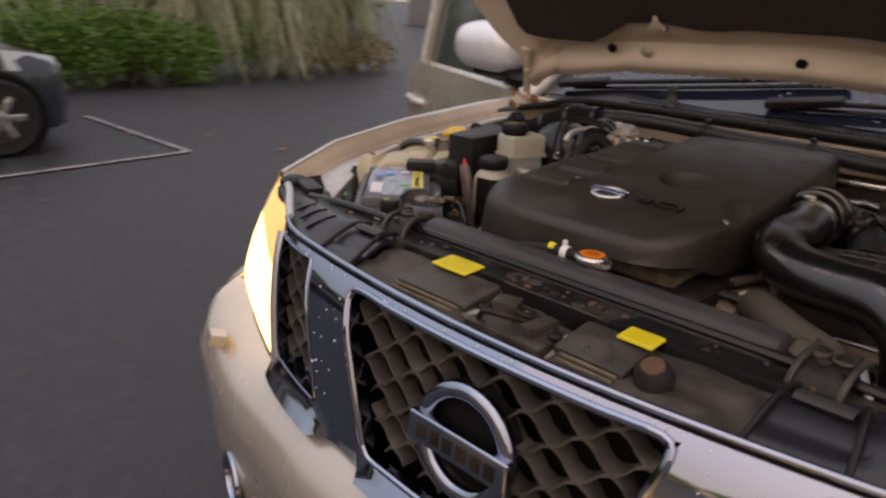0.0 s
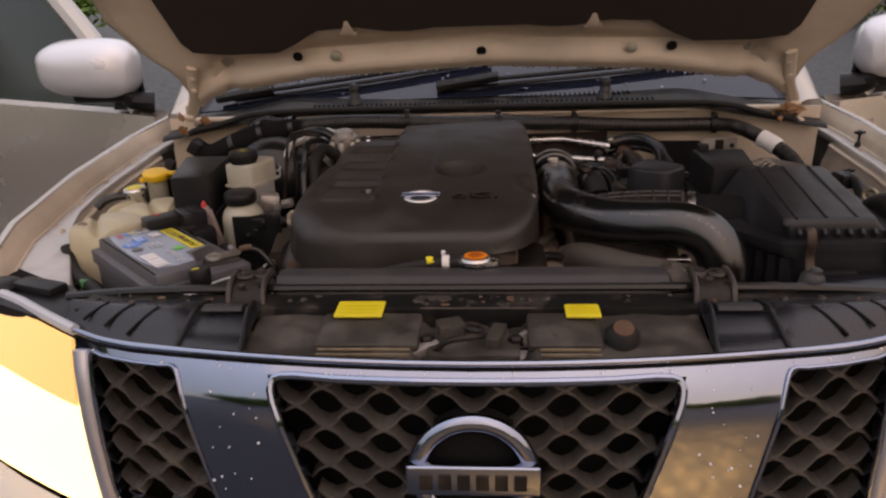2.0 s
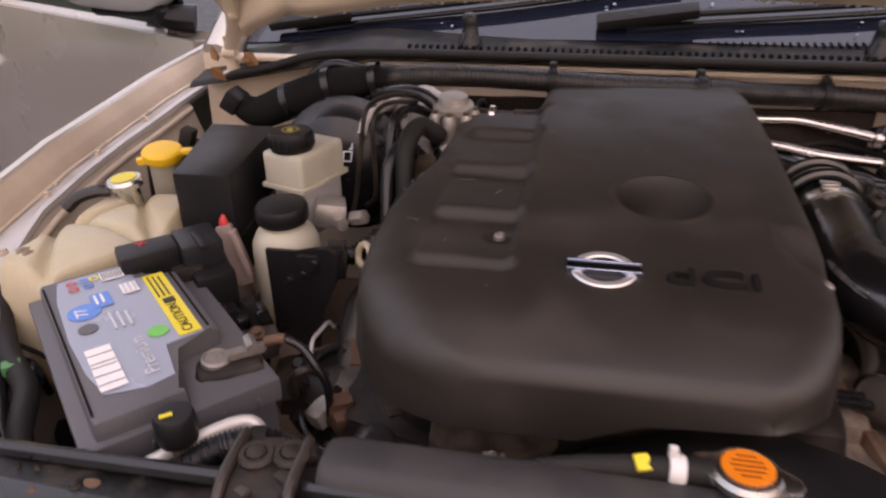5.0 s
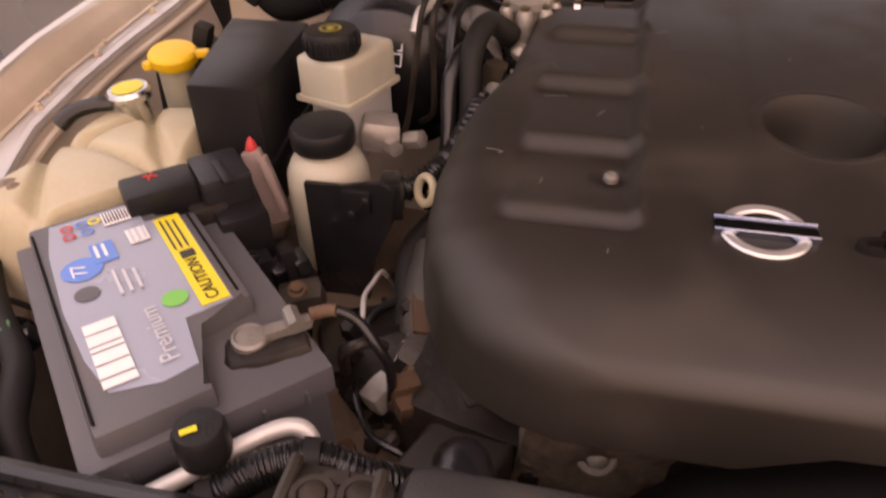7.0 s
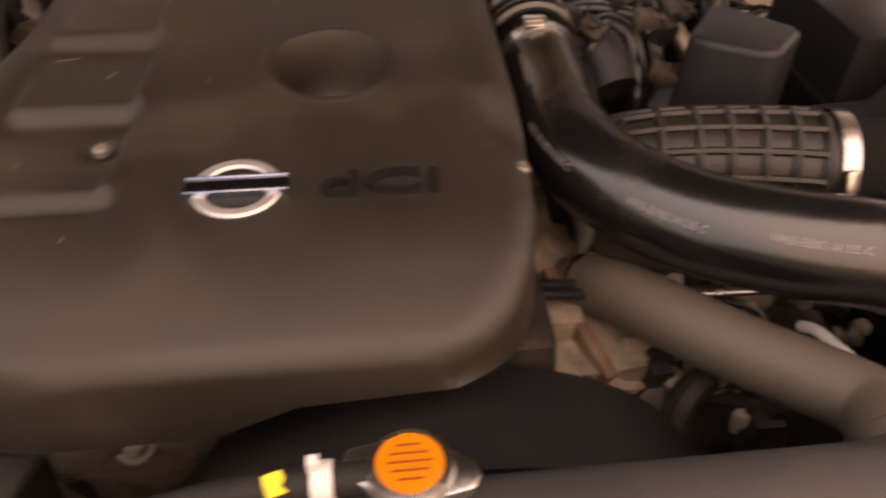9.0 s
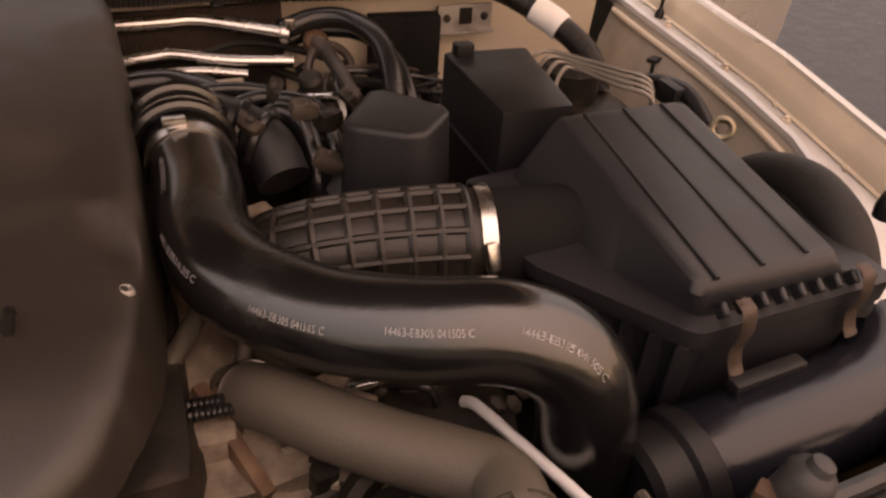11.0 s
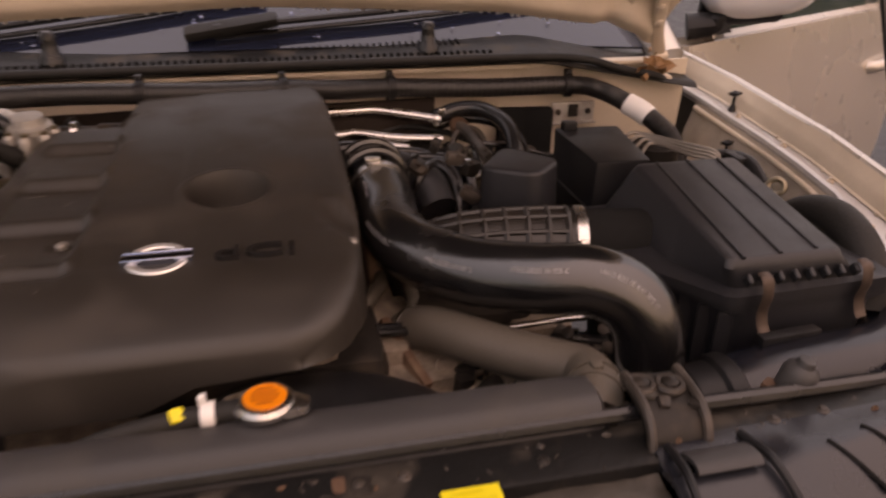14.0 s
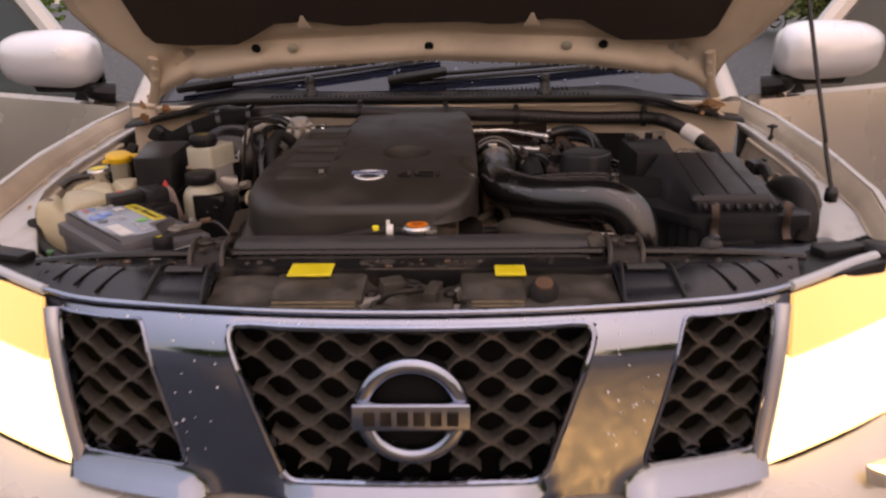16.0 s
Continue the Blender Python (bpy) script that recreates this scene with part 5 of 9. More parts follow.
# overflow hose with clamp and yellow mark
ov = thing("overflow_hose", (-0.09, 0.262, 1.075), "thin black overflow hose with a yellow mark and white clamp", "hose")
bm = bm_new()
sweep(bm, [(-0.018, 0.257, 1.098), (-0.045, 0.257, 1.098), (-0.09, 0.2575, 1.093), (-0.13, 0.257, 1.085), (-0.165, 0.255, 1.073)], lambda t: 0.0095 - 0.003 * t, 12, 8)
part("hose", bm, RUBBER_DULL, ov)
bm = bm_new()
lathe(bm, [(0.0098, -0.006), (0.0106, -0.004), (0.0106, 0.004), (0.0098, 0.005)], (-0.044, 0.257, 1.098), (1, 0, 0), 14)
box(bm, (-0.048, 0.259, 1.1115), (0.006, 0.006, 0.008), 0.001)
part("clamp", bm, WHITE_TAPE, ov, "small white metal clamp")
bm = bm_new()
casting(bm, (-0.068, 0.2545, 1.1025), (0.011, 0.012, 0.005), 5, 0.002, (25, 5, 20), 3)
part("paint_mark", bm, YELLOW, ov, "yellow paint mark")

# mounts at both ends of the tank
for sx in (-1, 1):
    mt = thing("radiator_mount", (sx * 0.322, 0.215, 1.07), "black steel radiator mounting bracket with a rubber bush", "bracket", "radiator mounts")
    bm = bm_new()
    sec = [(0.244, 1.089), (0.236, 1.0905), (0.215, 1.0905), (0.198, 1.0885), (0.184, 1.081), (0.176, 1.070), (0.172, 1.060)]
    grid_sheet(bm, lin(0.297, 0.351, 6), [k for k in range(7)], lambda x, k: (sx * (x + 0.006 * (1 - k / 6)), sec[int(k)][0], sec[int(k)][1]))
    part("bracket_plate", thick(bm, 0.004), DARK_METAL, mt)
    for x in (0.300, 0.350):
        bm = bm_new()
        sweep(bm, [(sx * (x + 0.006 * (1 - k / 6)), sec[k][0], sec[k][1] + 0.003) for k in range(7)], 0.0042, 8, 4)
        part("bracket_flange", bm, BROWN_STEEL, mt)
    bm = bm_new()
    box(bm, (sx * 0.324, 0.170, 1.062), (0.054, 0.007, 0.012), 0.002, (-20, 0, 0))
    part("bracket_lip", bm, BROWN_STEEL, mt)
    for x, y in ((0.338, 0.222), (0.313, 0.227)):
        bm = bm_new()
        torus(bm, (sx * x, y, 1.0930), (0, 0, 1), 0.0105, 0.0034, 22, 6)
        ws = part("rubber_bush", bm, BROWN_STEEL, mt)
        bm = bm_new()
        lathe(bm, [(0.0085, 0), (0.0075, 0.006), (0.004, 0.008)], (sx * x, y, 1.0905), seg=8)
        part("mount_bolt", bm, DARK_METAL, ws)
    rng = random.Random(90 + sx)
    for k in range(9):
        bm = bm_new()
        q = rng.uniform(0.007, 0.015)
        casting(bm, (sx * rng.uniform(0.304, 0.350), rng.uniform(0.186, 0.238), 1.0895), (q, q * 0.7, q * 0.45), k + 320, 0.002, (0, 0, rng.uniform(0, 180)), 3)
        part("grease_lump", bm, (GREASY, BROWN_STEEL, PLATE)[k % 3], mt)

# ---- engine ----
CAST = mat("grimy_casting", (0.20, 0.155, 0.12), 0.5, 0.15, 0.6, 45, 0.8, 160, dust=0.6, dust_col=(0.045, 0.032, 0.024), dust_scale=38)
engine = thing("engine", (-0.08, 0.62, 0.53), "grimy cast aluminium diesel engine block", "engine")
bm = bm_new()
box(bm, (-0.08, 0.68, 0.80), (0.40, 0.62, 0.50), 0.03)
part("block", bm, DARK_METAL, engine)
bm = bm_new()
box(bm, (-0.10, 0.68, 1.035), (0.34, 0.60, 0.06), 0.02)
box(bm, (0.10, 0.66, 0.99), (0.10, 0.50, 0.08), 0.02)
part("head", bm, CAST, engine)
for k, (x, y, z, sx_, sy_, sz_, rz) in enumerate(((-0.19, 0.405, 0.965, 0.12, 0.08, 0.12, 8), (-0.28, 0.43, 0.92, 0.12, 0.12, 0.16, -10), (0.16, 0.46, 0.955, 0.18, 0.14, 0.10, 12), (0.28, 0.43, 0.925, 0.16, 0.14, 0.12, -8), (0.24, 0.54, 0.97, 0.16, 0.14, 0.12, 5), (0.13, 0.42, 0.935, 0.13, 0.08, 0.12, 0), (0.19, 0.42, 0.975, 0.05, 0.05, 0.05, 20), (0.25, 0.40, 0.965, 0.05, 0.045, 0.05, -15), (0.145, 0.50, 0.995, 0.05, 0.06, 0.05, 35), (0.31, 0.475, 0.985, 0.07, 0.05, 0.05, 10), (0.21, 0.48, 1.0, 0.06, 0.04, 0.04, -30), (-0.33, 0.50, 0.97, 0.06, 0.10, 0.08, 10))):
    bm = bm_new()
    casting(bm, (x, y, z), (sx_, sy_, sz_), k, 0.007, (4, 6, rz))
    part("casting", bm, (RUST if k == 11 else DARK_METAL if k in (1, 3, 4) else CAST), engine, "rough dusty alloy casting")
# bolts, lugs and rusty brackets low beside the cover
bm = bm_new()
torus(bm, (-0.187, 0.363, 0.990), (0, -0.8, 0.6), 0.012, 0.004, 20, 6)
lathe(bm, [(0.008, 0), (0.008, 0.007), (0.004, 0.009)], (-0.187, 0.364, 0.988), (0, -0.8, 0.6), 6)
part("block_bolt", bm, DULL_ALLOY, engine)
rng = random.Random(41)
for k in range(14):
    bm = bm_new()
    s = rng.uniform(0.014, 0.034)
    casting(bm, (rng.uniform(-0.37, -0.24), rng.uniform(0.375, 0.46), rng.uniform(0.955, 1.005)), (s, s * 0.8, s * rng.uniform(0.5, 1.2)), k + 30, 0.004, (rng.uniform(-30, 30), rng.uniform(-30, 30), rng.uniform(0, 90)), 3)
    part("block_lug", bm, (RUST, DARK_METAL, DULL_ALLOY, BROWN_STEEL, GREASY)[k % 5], engine)
bm = bm_new()
lathe(bm, [(0.045, -0.02), (0.046, 0.0), (0.03, 0.010), (0.012, 0.012)], (0.21, 0.36, 0.95), (0.2, -1, 0.5), 28)
torus(bm, (0.245, 0.355, 0.962), (0.2, -1, 0.7), 0.040, 0.012, 28, 8)
part("pulley", bm, DARK_METAL, engine)
bm = bm_new()
torus(bm, (-0.172, 0.402, 0.928), (0, -0.7, 0.7), 0.018, 0.0045, 24, 8)
lathe(bm, [(0.010, -0.004), (0.010, 0.006), (0.006, 0.009)], (-0.172, 0.402, 0.926), (0, -0.7, 0.7), 6)
part("bolt_ring", bm, BRASSY, engine)
bm = bm_new()
prism(bm, [(-0.055, -0.055), (0.075, -0.045), (0.075, 0.030), (-0.055, 0.045)], 0, 0.012, 0.003, Matrix.Translation((-0.185, 0.395, 0.916)) @ Matrix.Rotation(radians(42), 4, 'X'))
part("timing_plate", bm, mat("stained_alloy_plate", (0.30, 0.20, 0.15), 0.6, 0.1, 0.3, 25, 0.4, 200, dust=0.3, dust_col=(0.16, 0.10, 0.07), dust_scale=18), engine, "brown stained alloy plate")
rng = random.Random(44)
for k in range(70):
    bm = bm_new()
    x = rng.uniform(0.13, 0.28)
    y = 0.475 - 0.5 * (x - 0.13) + rng.uniform(-0.055, 0.03)
    casting(bm, (x, y, 0.975 + rng.uniform(-0.016, 0.020)), (rng.uniform(0.010, 0.034), rng.uniform(0.008, 0.024), rng.uniform(0.02, 0.05)), 60 + k, 0.003, (rng.uniform(-15, 15), rng.uniform(-15, 15), rng.uniform(0, 180)), 3)
    part("casting_boss", bm, (CAST, ALU, DULL_ALLOY, GREASY, DARK_METAL)[k % 5], engine)
bm = bm_new()
box(bm, (0.135, 0.425, 1.0), (0.012, 0.10, 0.05), 0.003, (20, 10, 25))
part("rusty_bracket", bm, RUST, engine, "rusty brown bracket")
bm = bm_new()
box(bm, (0.125, 0.58, 1.06), (0.02, 0.05, 0.06), 0.004, (0, 0, 10))
part("rusty_bracket", bm, RUST, engine, "rusty brown bracket")
rng = random.Random(21)
for i in range(26):
    x, y = rng.uniform(0.13, 0.40), rng.uniform(0.36, 0.52)
    bm = bm_new()
    lathe(bm, [(0.008, 0), (0.008, 0.007), (0.004, 0.009)], (x, y, rng.uniform(0.965, 1.01)), (rng.uniform(-.5, .5), rng.uniform(-.8, 0.1), 1), 6)
    part("casting_bolt", bm, BROWN_STEEL, engine)
for i in range(14):
    x, y = rng.uniform(-0.36, -0.20), rng.uniform(0.36, 0.50)
    bm = bm_new()
    lathe(bm, [(0.008, 0), (0.008, 0.007), (0.004, 0.009)], (x, y, rng.uniform(0.93, 1.0)), (rng.uniform(-.5, .5), rng.uniform(-.8, 0.1), 1), 6)
    part("casting_bolt", bm, BROWN_STEEL, engine)
# fan shroud
sh = thing("fan_shroud", (0, 0.30, 0.72), "black plastic fan shroud behind the radiator", "fan shroud")
bm = bm_new()
arc = lambda r, y: [(0.03 + r * math.cos(a), y, 0.825 + r * math.sin(a)) for a in lin(math.pi * 1.15, -0.15 * math.pi, 41)]
loft(bm, [arc(0.245, 0.272), arc(0.240, 0.30), arc(0.230, 0.345), arc(0.225, 0.362), arc(0.218, 0.364), arc(0.214, 0.34)], close_ring=False)
part("shroud_ring", thick(bm, 0.005), BLACK_PL, sh)
bm = bm_new()
box(bm, (0, 0.275, 0.82), (0.60, 0.010, 0.42), 0.004)
lathe(bm, [(0.21, 0), (0.20, 0.01), (0.02, 0.02)], (0.03, 0.335, 0.825), (0, 1, 0), 32)
part("shroud_back", bm, VOID_PL, sh)

# engine cover
cover = thing("engine_cover", (-0.12, 0.6, 1.03), "large dusty dark grey plastic engine cover", "engine cover")
YF = 0.318      # front face of the cover
CL_Y = [0.318, 0.327, 0.345, 0.38, 0.42, 0.47, 0.53, 0.59, 0.64, 0.70, 0.76, 0.84, 0.86, 0.90, 0.985]
CL_X = [-0.215, -0.245, -0.280, -0.306, -0.325, -0.339, -0.346, -0.344, -0.332, -0.306, -0.300, -0.294, -0.200, -0.188, -0.182]
CRR_Y = [0.318, 0.327, 0.345, 0.38, 0.42, 0.48, 0.56, 0.75, 0.92, 0.985]
CRR_X = [0.030, 0.052, 0.073, 0.088, 0.097, 0.104, 0.107, 0.107, 0.100, 0.088]


def ease(t):
    t = max(0.0, min(1.0, t))
    return t * t * (3 - 2 * t)


def cover_top(x, y):
    if y < 0.44:
        z = 1.1445 - 0.028 * ((0.44 - y) / 0.122) ** 2
    else:
        z = linear([0.44, 0.60, 0.87, 0.985], [1.1445, 1.156, 1.180, 1.184], y)
    # shoulder falls off to the left of the raised spine
    z -= 0.012 * ease((y - 0.40) / 0.10) * ease((-0.176 - x) / 0.014)
    # a low crease along the spine, level with the bowl
    z += 0.0016 * ease((x + 0.096) / 0.012) * ease((y - 0.50) / 0.08)
    # louvres on the shoulder: each climbs towards the back and sinks again behind
    if -0.280 < x < -0.172 and 0.43 < y < 0.835:
        d = (y - 0.434) % 0.106
        h = 0.0105 * (ease(d / 0.020) if d < 0.020 else 1 - (d - 0.020) / 0.086)
        z += (h - 0.003) * ease((x + 0.280) / 0.010) * ease((-0.172 - x) / 0.010) * ease((y - 0.43) / 0.004)
    # hollow at the right edge for a fixing
    d = math.hypot(((x - 0.086) + 0.25 * (y - 0.51)) * 1.2, (y - 0.51) * 0.45)
    if d < 0.022:
        z -= 0.016 * (1 - (d / 0.022) ** 2)
    d = math.hypot(x + 0.200, y - 0.507)
    if d < 0.014:
        z -= 0.004
    return z


def cover_pt(u, v):
    """u: 0 left rim to 1 right rim; v: 0 front to 1 back, both with rolled rims."""
    y = YF + (0.985 - YF) * v
    xl, xr = linear(CL_Y, CL_X, y), linear(CRR_Y, CRR_X, y)
    x = xl + (xr - xl) * u
    z = cover_top(x, y)
    r_left = linear([0.31, 0.36, 0.56, 0.64, 0.72], [0.030, 0.060, 0.062, 0.045, 0.018], y)
    for dist, R, k in ((x - xl, r_left, 0.72), (xr - x, 0.022, 0.8), (y - YF, 0.014, 0.9)):
        if dist < R:
            z -= (R - math.sqrt(max(0, R * R - (R - dist) ** 2))) * k
    return Vector((x, y, z))


US = [0, 0.003, 0.008, 0.016, 0.03, 0.05, 0.075] + lin(0.10, 0.90, 100) + [0.925, 0.95, 0.97, 0.984, 0.992, 0.997, 1.0]
VS = [0, 0.0008, 0.002, 0.004, 0.007, 0.011, 0.016, 0.022, 0.035, 0.05] + lin(0.065, 1.0, 180)
bm = bm_new()
V = [[bm.verts.new(cover_pt(u, v)) for v in VS] for u in US]
for i in range(len(US) - 1):
    for j in range(len(VS) - 1):
        mid = (V[i][j].co + V[i + 1][j + 1].co) / 2
        if math.hypot(mid.x + 0.037, mid.y - 0.594) > 0.0495:      # opening for the bowl
            bm.faces.new((V[i][j], V[i + 1][j], V[i + 1][j + 1], V[i][j + 1]))
bmesh.ops.delete(bm, geom=[v for row in V for v in row if v.is_valid and not v.link_faces], context='VERTS')
# skirts
loop = [V[i][0] for i in range(len(US))]
rim = [V[0][j] for j in range(len(VS) - 1, 0, -1)] + loop + [V[-1][j] for j in range(1, len(VS))]
prev = None
for v in rim:
    away = Vector((v.co.x + 0.12, 0.7 * (v.co.y - 0.64), 0)).normalized() * 0.004
    foot = linear([-0.30, -0.112, -0.062, 0.05, 0.10], [1.056, 1.060, 1.083, 1.090, 1.086], v.co.x)
    foot += (1.060 - foot) * ease((v.co.y - 0.36) / 0.10)
    w = bm.verts.new((v.co.x + away.x, v.co.y + away.y, foot))
    if prev:
        bm.faces.new((prev[0], v, w, prev[1]))
    prev = (v, w)
shell = part("cover_shell", bm, COVER_PL, cover, sharp=70)
bm = bm_new()
lathe(bm, [(0.0585, -0.0012), (0.0560, 0.0002), (0.0515, 0.0010), (0.0490, 0.0004), (0.0475, -0.003), (0.0445, -0.014), (0.0405, -0.036), (0.037, -0.050), (0.033, -0.055), (0.001, -0.056)], (-0.037, 0.594, cover_top(-0.037, 0.594)), (0, -0.089, 1), 56, close=False)
part("filler_bowl", bm, COVER_PL, shell)
for x, y, z in ((-0.200, 0.507, 1.1405), (0.0937, 0.4594, 1.14)):
    bm = bm_new()
    lathe(bm, [(0.006, -0.004), (0.006, 0.0005), (0.004, 0.0025), (0.002, 0.001)], (x, y, z), (0.3 if x > 0 else 0, 0, 1), 12)
    part("cover_bolt", bm, LEAD, cover, "dull grey bolt head")
# badge and raised letters
bm = bm_new()
torus(bm, (-0.098, 0.444, 1.1465), (0, -0.1, 1), 0.0255, 0.0042, 36, 8, 0.6)
eb = part("badge_ring", bm, SATIN_CHROME, cover, "small oval chrome badge")
for v in eb.data.vertices:
    v.co.y = 0.444 + (v.co.y - 0.444) * 0.92
bm = bm_new()
box(bm, (-0.098, 0.444, 1.1475), (0.066, 0.012, 0.006), 0.002, (6, 0, 0))
part("badge_bar", bm, CHROME, cover)
bm = bm_new()
box(bm, (-0.098, 0.4372, 1.1473), (0.066, 0.0022, 0.0072), 0.0006, (6, 0, 0), 1)
box(bm, (-0.098, 0.4508, 1.1487), (0.066, 0.0022, 0.0072), 0.0006, (6, 0, 0), 1)
part("badge_bar_edge", bm, CHROME, cover)
bm = text_mesh("dCi", 0.034, 0.005)
for v in bm.verts:
    v.co.x *= 1.28
bmesh.ops.transform(bm, matrix=Matrix.Translation((-0.005, 0.440, 1.1455)) @ Matrix.Rotation(radians(4.5), 4, 'X') @ Matrix.Diagonal((1.34, 0.95, 1, 1)), verts=bm.verts)
part("raised_letters", bm, LETTER_PL, cover, "raised letters in the cover plastic")


# small scuffs on the cover
rng = random.Random(19)
for k in range(22):
    x, y = rng.uniform(-0.30, 0.07), rng.uniform(0.37, 0.80)
    if math.hypot(x + 0.037, y - 0.594) < 0.07 or math.hypot(x + 0.06, y - 0.444) < 0.08:
        continue
    bm = bm_new()
    z = min(cover_top(x + dx, y) for dx in (-0.008, 0, 0.008))
    box(bm, (x, y, z + 0.0002), (rng.uniform(0.004, 0.016), rng.uniform(0.0008, 0.002), 0.0006), 0, (5, 0, rng.uniform(0, 180)), 1)
    part("scuff_mark", bm, SCUFF, cover)


def hose(name, at, label, pts, r, material, seg=14, per=8, category="hose", group="", partname="hose_body"):
    ob = thing(name, at, label, category, group)
    bm = bm_new()
    sweep(bm, pts, r, seg, per)
    part(partname, bm, material, ob)
    return ob


def band(bm, p, axis, r, w, t=0.002):
    """A flat clamp ring round a hose."""
    lathe(bm, [(r, -w / 2), (r + t, -w / 2), (r + t, w / 2), (r, w / 2)], p, axis, 32, close=False)


# ---- intake side ----
HP_PTS = [(0.140, 0.735, 1.118), (0.148, 0.690, 1.118), (0.152, 0.62, 1.110), (0.150, 0.55, 1.106), (0.168, 0.490, 1.104), (0.215, 0.437, 1.103), (0.270, 0.400, 1.108), (0.326, 0.376, 1.112), (0.362, 0.358, 1.100), (0.382, 0.345, 1.07), (0.388, 0.338, 1.02), (0.388, 0.335, 0.94), (0.388, 0.335, 0.85)]
HR = 0.0375
ih = thing("intercooler_hose", (0.25, 0.42, 0.86), "thick glossy black rubber intercooler hose with white printed codes", "hose")
bm = bm_new()
sweep(bm, HP_PTS, HR, 28, 10)
main_hose = part("hose_body", bm, WET_RUBBER, ih)
path = smooth_path(HP_PTS, 10)
cum = [0.0]
for a, b in zip(path, path[1:]):
    cum.append(cum[-1] + (b - a).length)
fr_h = frames_along(path)


def on_hose(s, ang, r):
    i = max(0, min(len(cum) - 2, int(np.searchsorted(cum, s)) - 1))
    f = (s - cum[i]) / (cum[i + 1] - cum[i])
    p = path[i].lerp(path[i + 1], f)
    t, sd, up = fr_h[i]
    sd = Vector((t.y, -t.x, 0)).normalized()
    up = sd.cross(t).normalized()
    return p + (sd * math.sin(ang) + up * math.cos(ang)) * r


for s0, ang0 in ((0.10, 0.75), (0.19, 1.08), (0.285, 1.03), (0.375, 0.88), (0.455, 0.78)):
    bm = text_mesh("14463-EB305 041505 C", 0.0070, 0.0, 'LEFT')
    for v in bm.verts:
        v.co = on_hose(s0 + v.co.x * 0.8, ang0 - v.co.y / HR * 1.1, HR + 0.0005)
    part("printed_code", bm, HOSE_PR, main_hose, "white printed part code", keep=True)
bm = bm_new()
band(bm, (0.150, 0.660, 1.114), (0.03, -1, -0.06), HR + 0.0005, 0.013, 0.0018)
box(bm, (0.142, 0.660, 1.1565), (0.020, 0.012, 0.007), 0.002)
part("hose_clamp", bm, STEEL, ih, "bright steel hose clamp")
bm = bm_new()
for yy, rr in ((0.685, 0.043), (0.702, 0.041), (0.722, 0.043)):
    torus(bm, (0.1465, yy, 1.118), (0.05, -1, 0), rr, 0.006, 32, 8)
part("hose_collar", bm, WET_RUBBER, ih)
# plastic elbow behind
bm = bm_new()
sweep(bm, [(0.146, 0.70, 1.118), (0.145, 0.75, 1.108), (0.16, 0.80, 1.085), (0.21, 0.83, 1.06)], 0.038, 20, 6)
sweep(bm, [(0.15, 0.745, 1.115), (0.19, 0.74, 1.11), (0.225, 0.715, 1.095), (0.235, 0.68, 1.07)], 0.027, 16, 6)
part("plastic_elbow", bm, GREY_PL, ih)
bm = bm_new()
torus(bm, (0.222, 0.717, 1.098), (0.8, -0.6, -0.3), 0.028, 0.006, 24, 8)
torus(bm, (0.205, 0.732, 1.106), (0.9, -0.4, -0.2), 0.028, 0.005, 24, 8)
part("elbow_ring", bm, RUBBER, ih)

# corrugated intake duct with a grid of ribs
du = thing("intake_duct", (0.30, 0.48, 1.05), "brown-black corrugated rubber intake duct with a grid of ribs", "intake duct")
DP = [(0.182, 0.595, 1.00), (0.198, 0.577, 1.040), (0.232, 0.562, 1.060), (0.280, 0.552, 1.067), (0.330, 0.541, 1.070), (0.376, 0.530, 1.071)]
DUCT = mat("brown_black_rubber", (0.016, 0.013, 0.011), 0.40, 0, 0.3, 20, 0.3, 300, dust=0.35, dust_col=(0.046, 0.034, 0.025))
bm = bm_new()
sweep(bm, DP, lambda t: 0.0455 + 0.0035 * t, 28, 8)
part("duct_body", bm, DUCT, du)
dpath = smooth_path(DP, 8)
dfr = frames_along(dpath)
nD = len(dpath)
for i in range(10, nD - 2, 4):
    bm = bm_new()
    t = i / (nD - 1)
    torus(bm, dpath[i], dfr[i][0], 0.0460 + 0.0035 * t, 0.0040, 32, 6)
    part("duct_ring", bm, DUCT, du)
bm = bm_new()
for k in range(14):
    a = 2 * math.pi * k / 14
    pts = [dpath[i] + (dfr[i][1] * math.cos(a) + dfr[i][2] * math.sin(a)) * (0.0465 + 0.0035 * i / (nD - 1)) for i in range(8, nD - 2, 2)]
    sweep(bm, pts, 0.0034, 6, 2)
part("duct_rib", bm, DUCT, du)
bm = bm_new()
band(bm, (0.380, 0.529, 1.071), (1, -0.22, 0.01), 0.0505, 0.013)
box(bm, (0.3695, 0.4805, 1.0905), (0.012, 0.009, 0.026), 0.003, (-22, 0, 8))
part("duct_clamp", bm, STEEL, du, "wide bright steel clamp")
bm = bm_new()
sweep(bm, [(0.376, 0.530, 1.071), (0.42, 0.524, 1.071), (0.47, 0.520, 1.070), (0.53, 0.516, 1.067)], lambda t: 0.0480 - 0.003 * t, 28, 6)
part("duct_spigot", bm, VOID_PL, du)

# air filter box
ab = thing("air_filter_box", (0.56, 0.48, 0.90), "black plastic air filter box with ribbed lid and spring clips", "air filter box")
ftop = [(0.470, 0.357, 1.122), (0.623, 0.365, 1.122), (0.632, 0.598, 1.148), (0.482, 0.594, 1.150)]


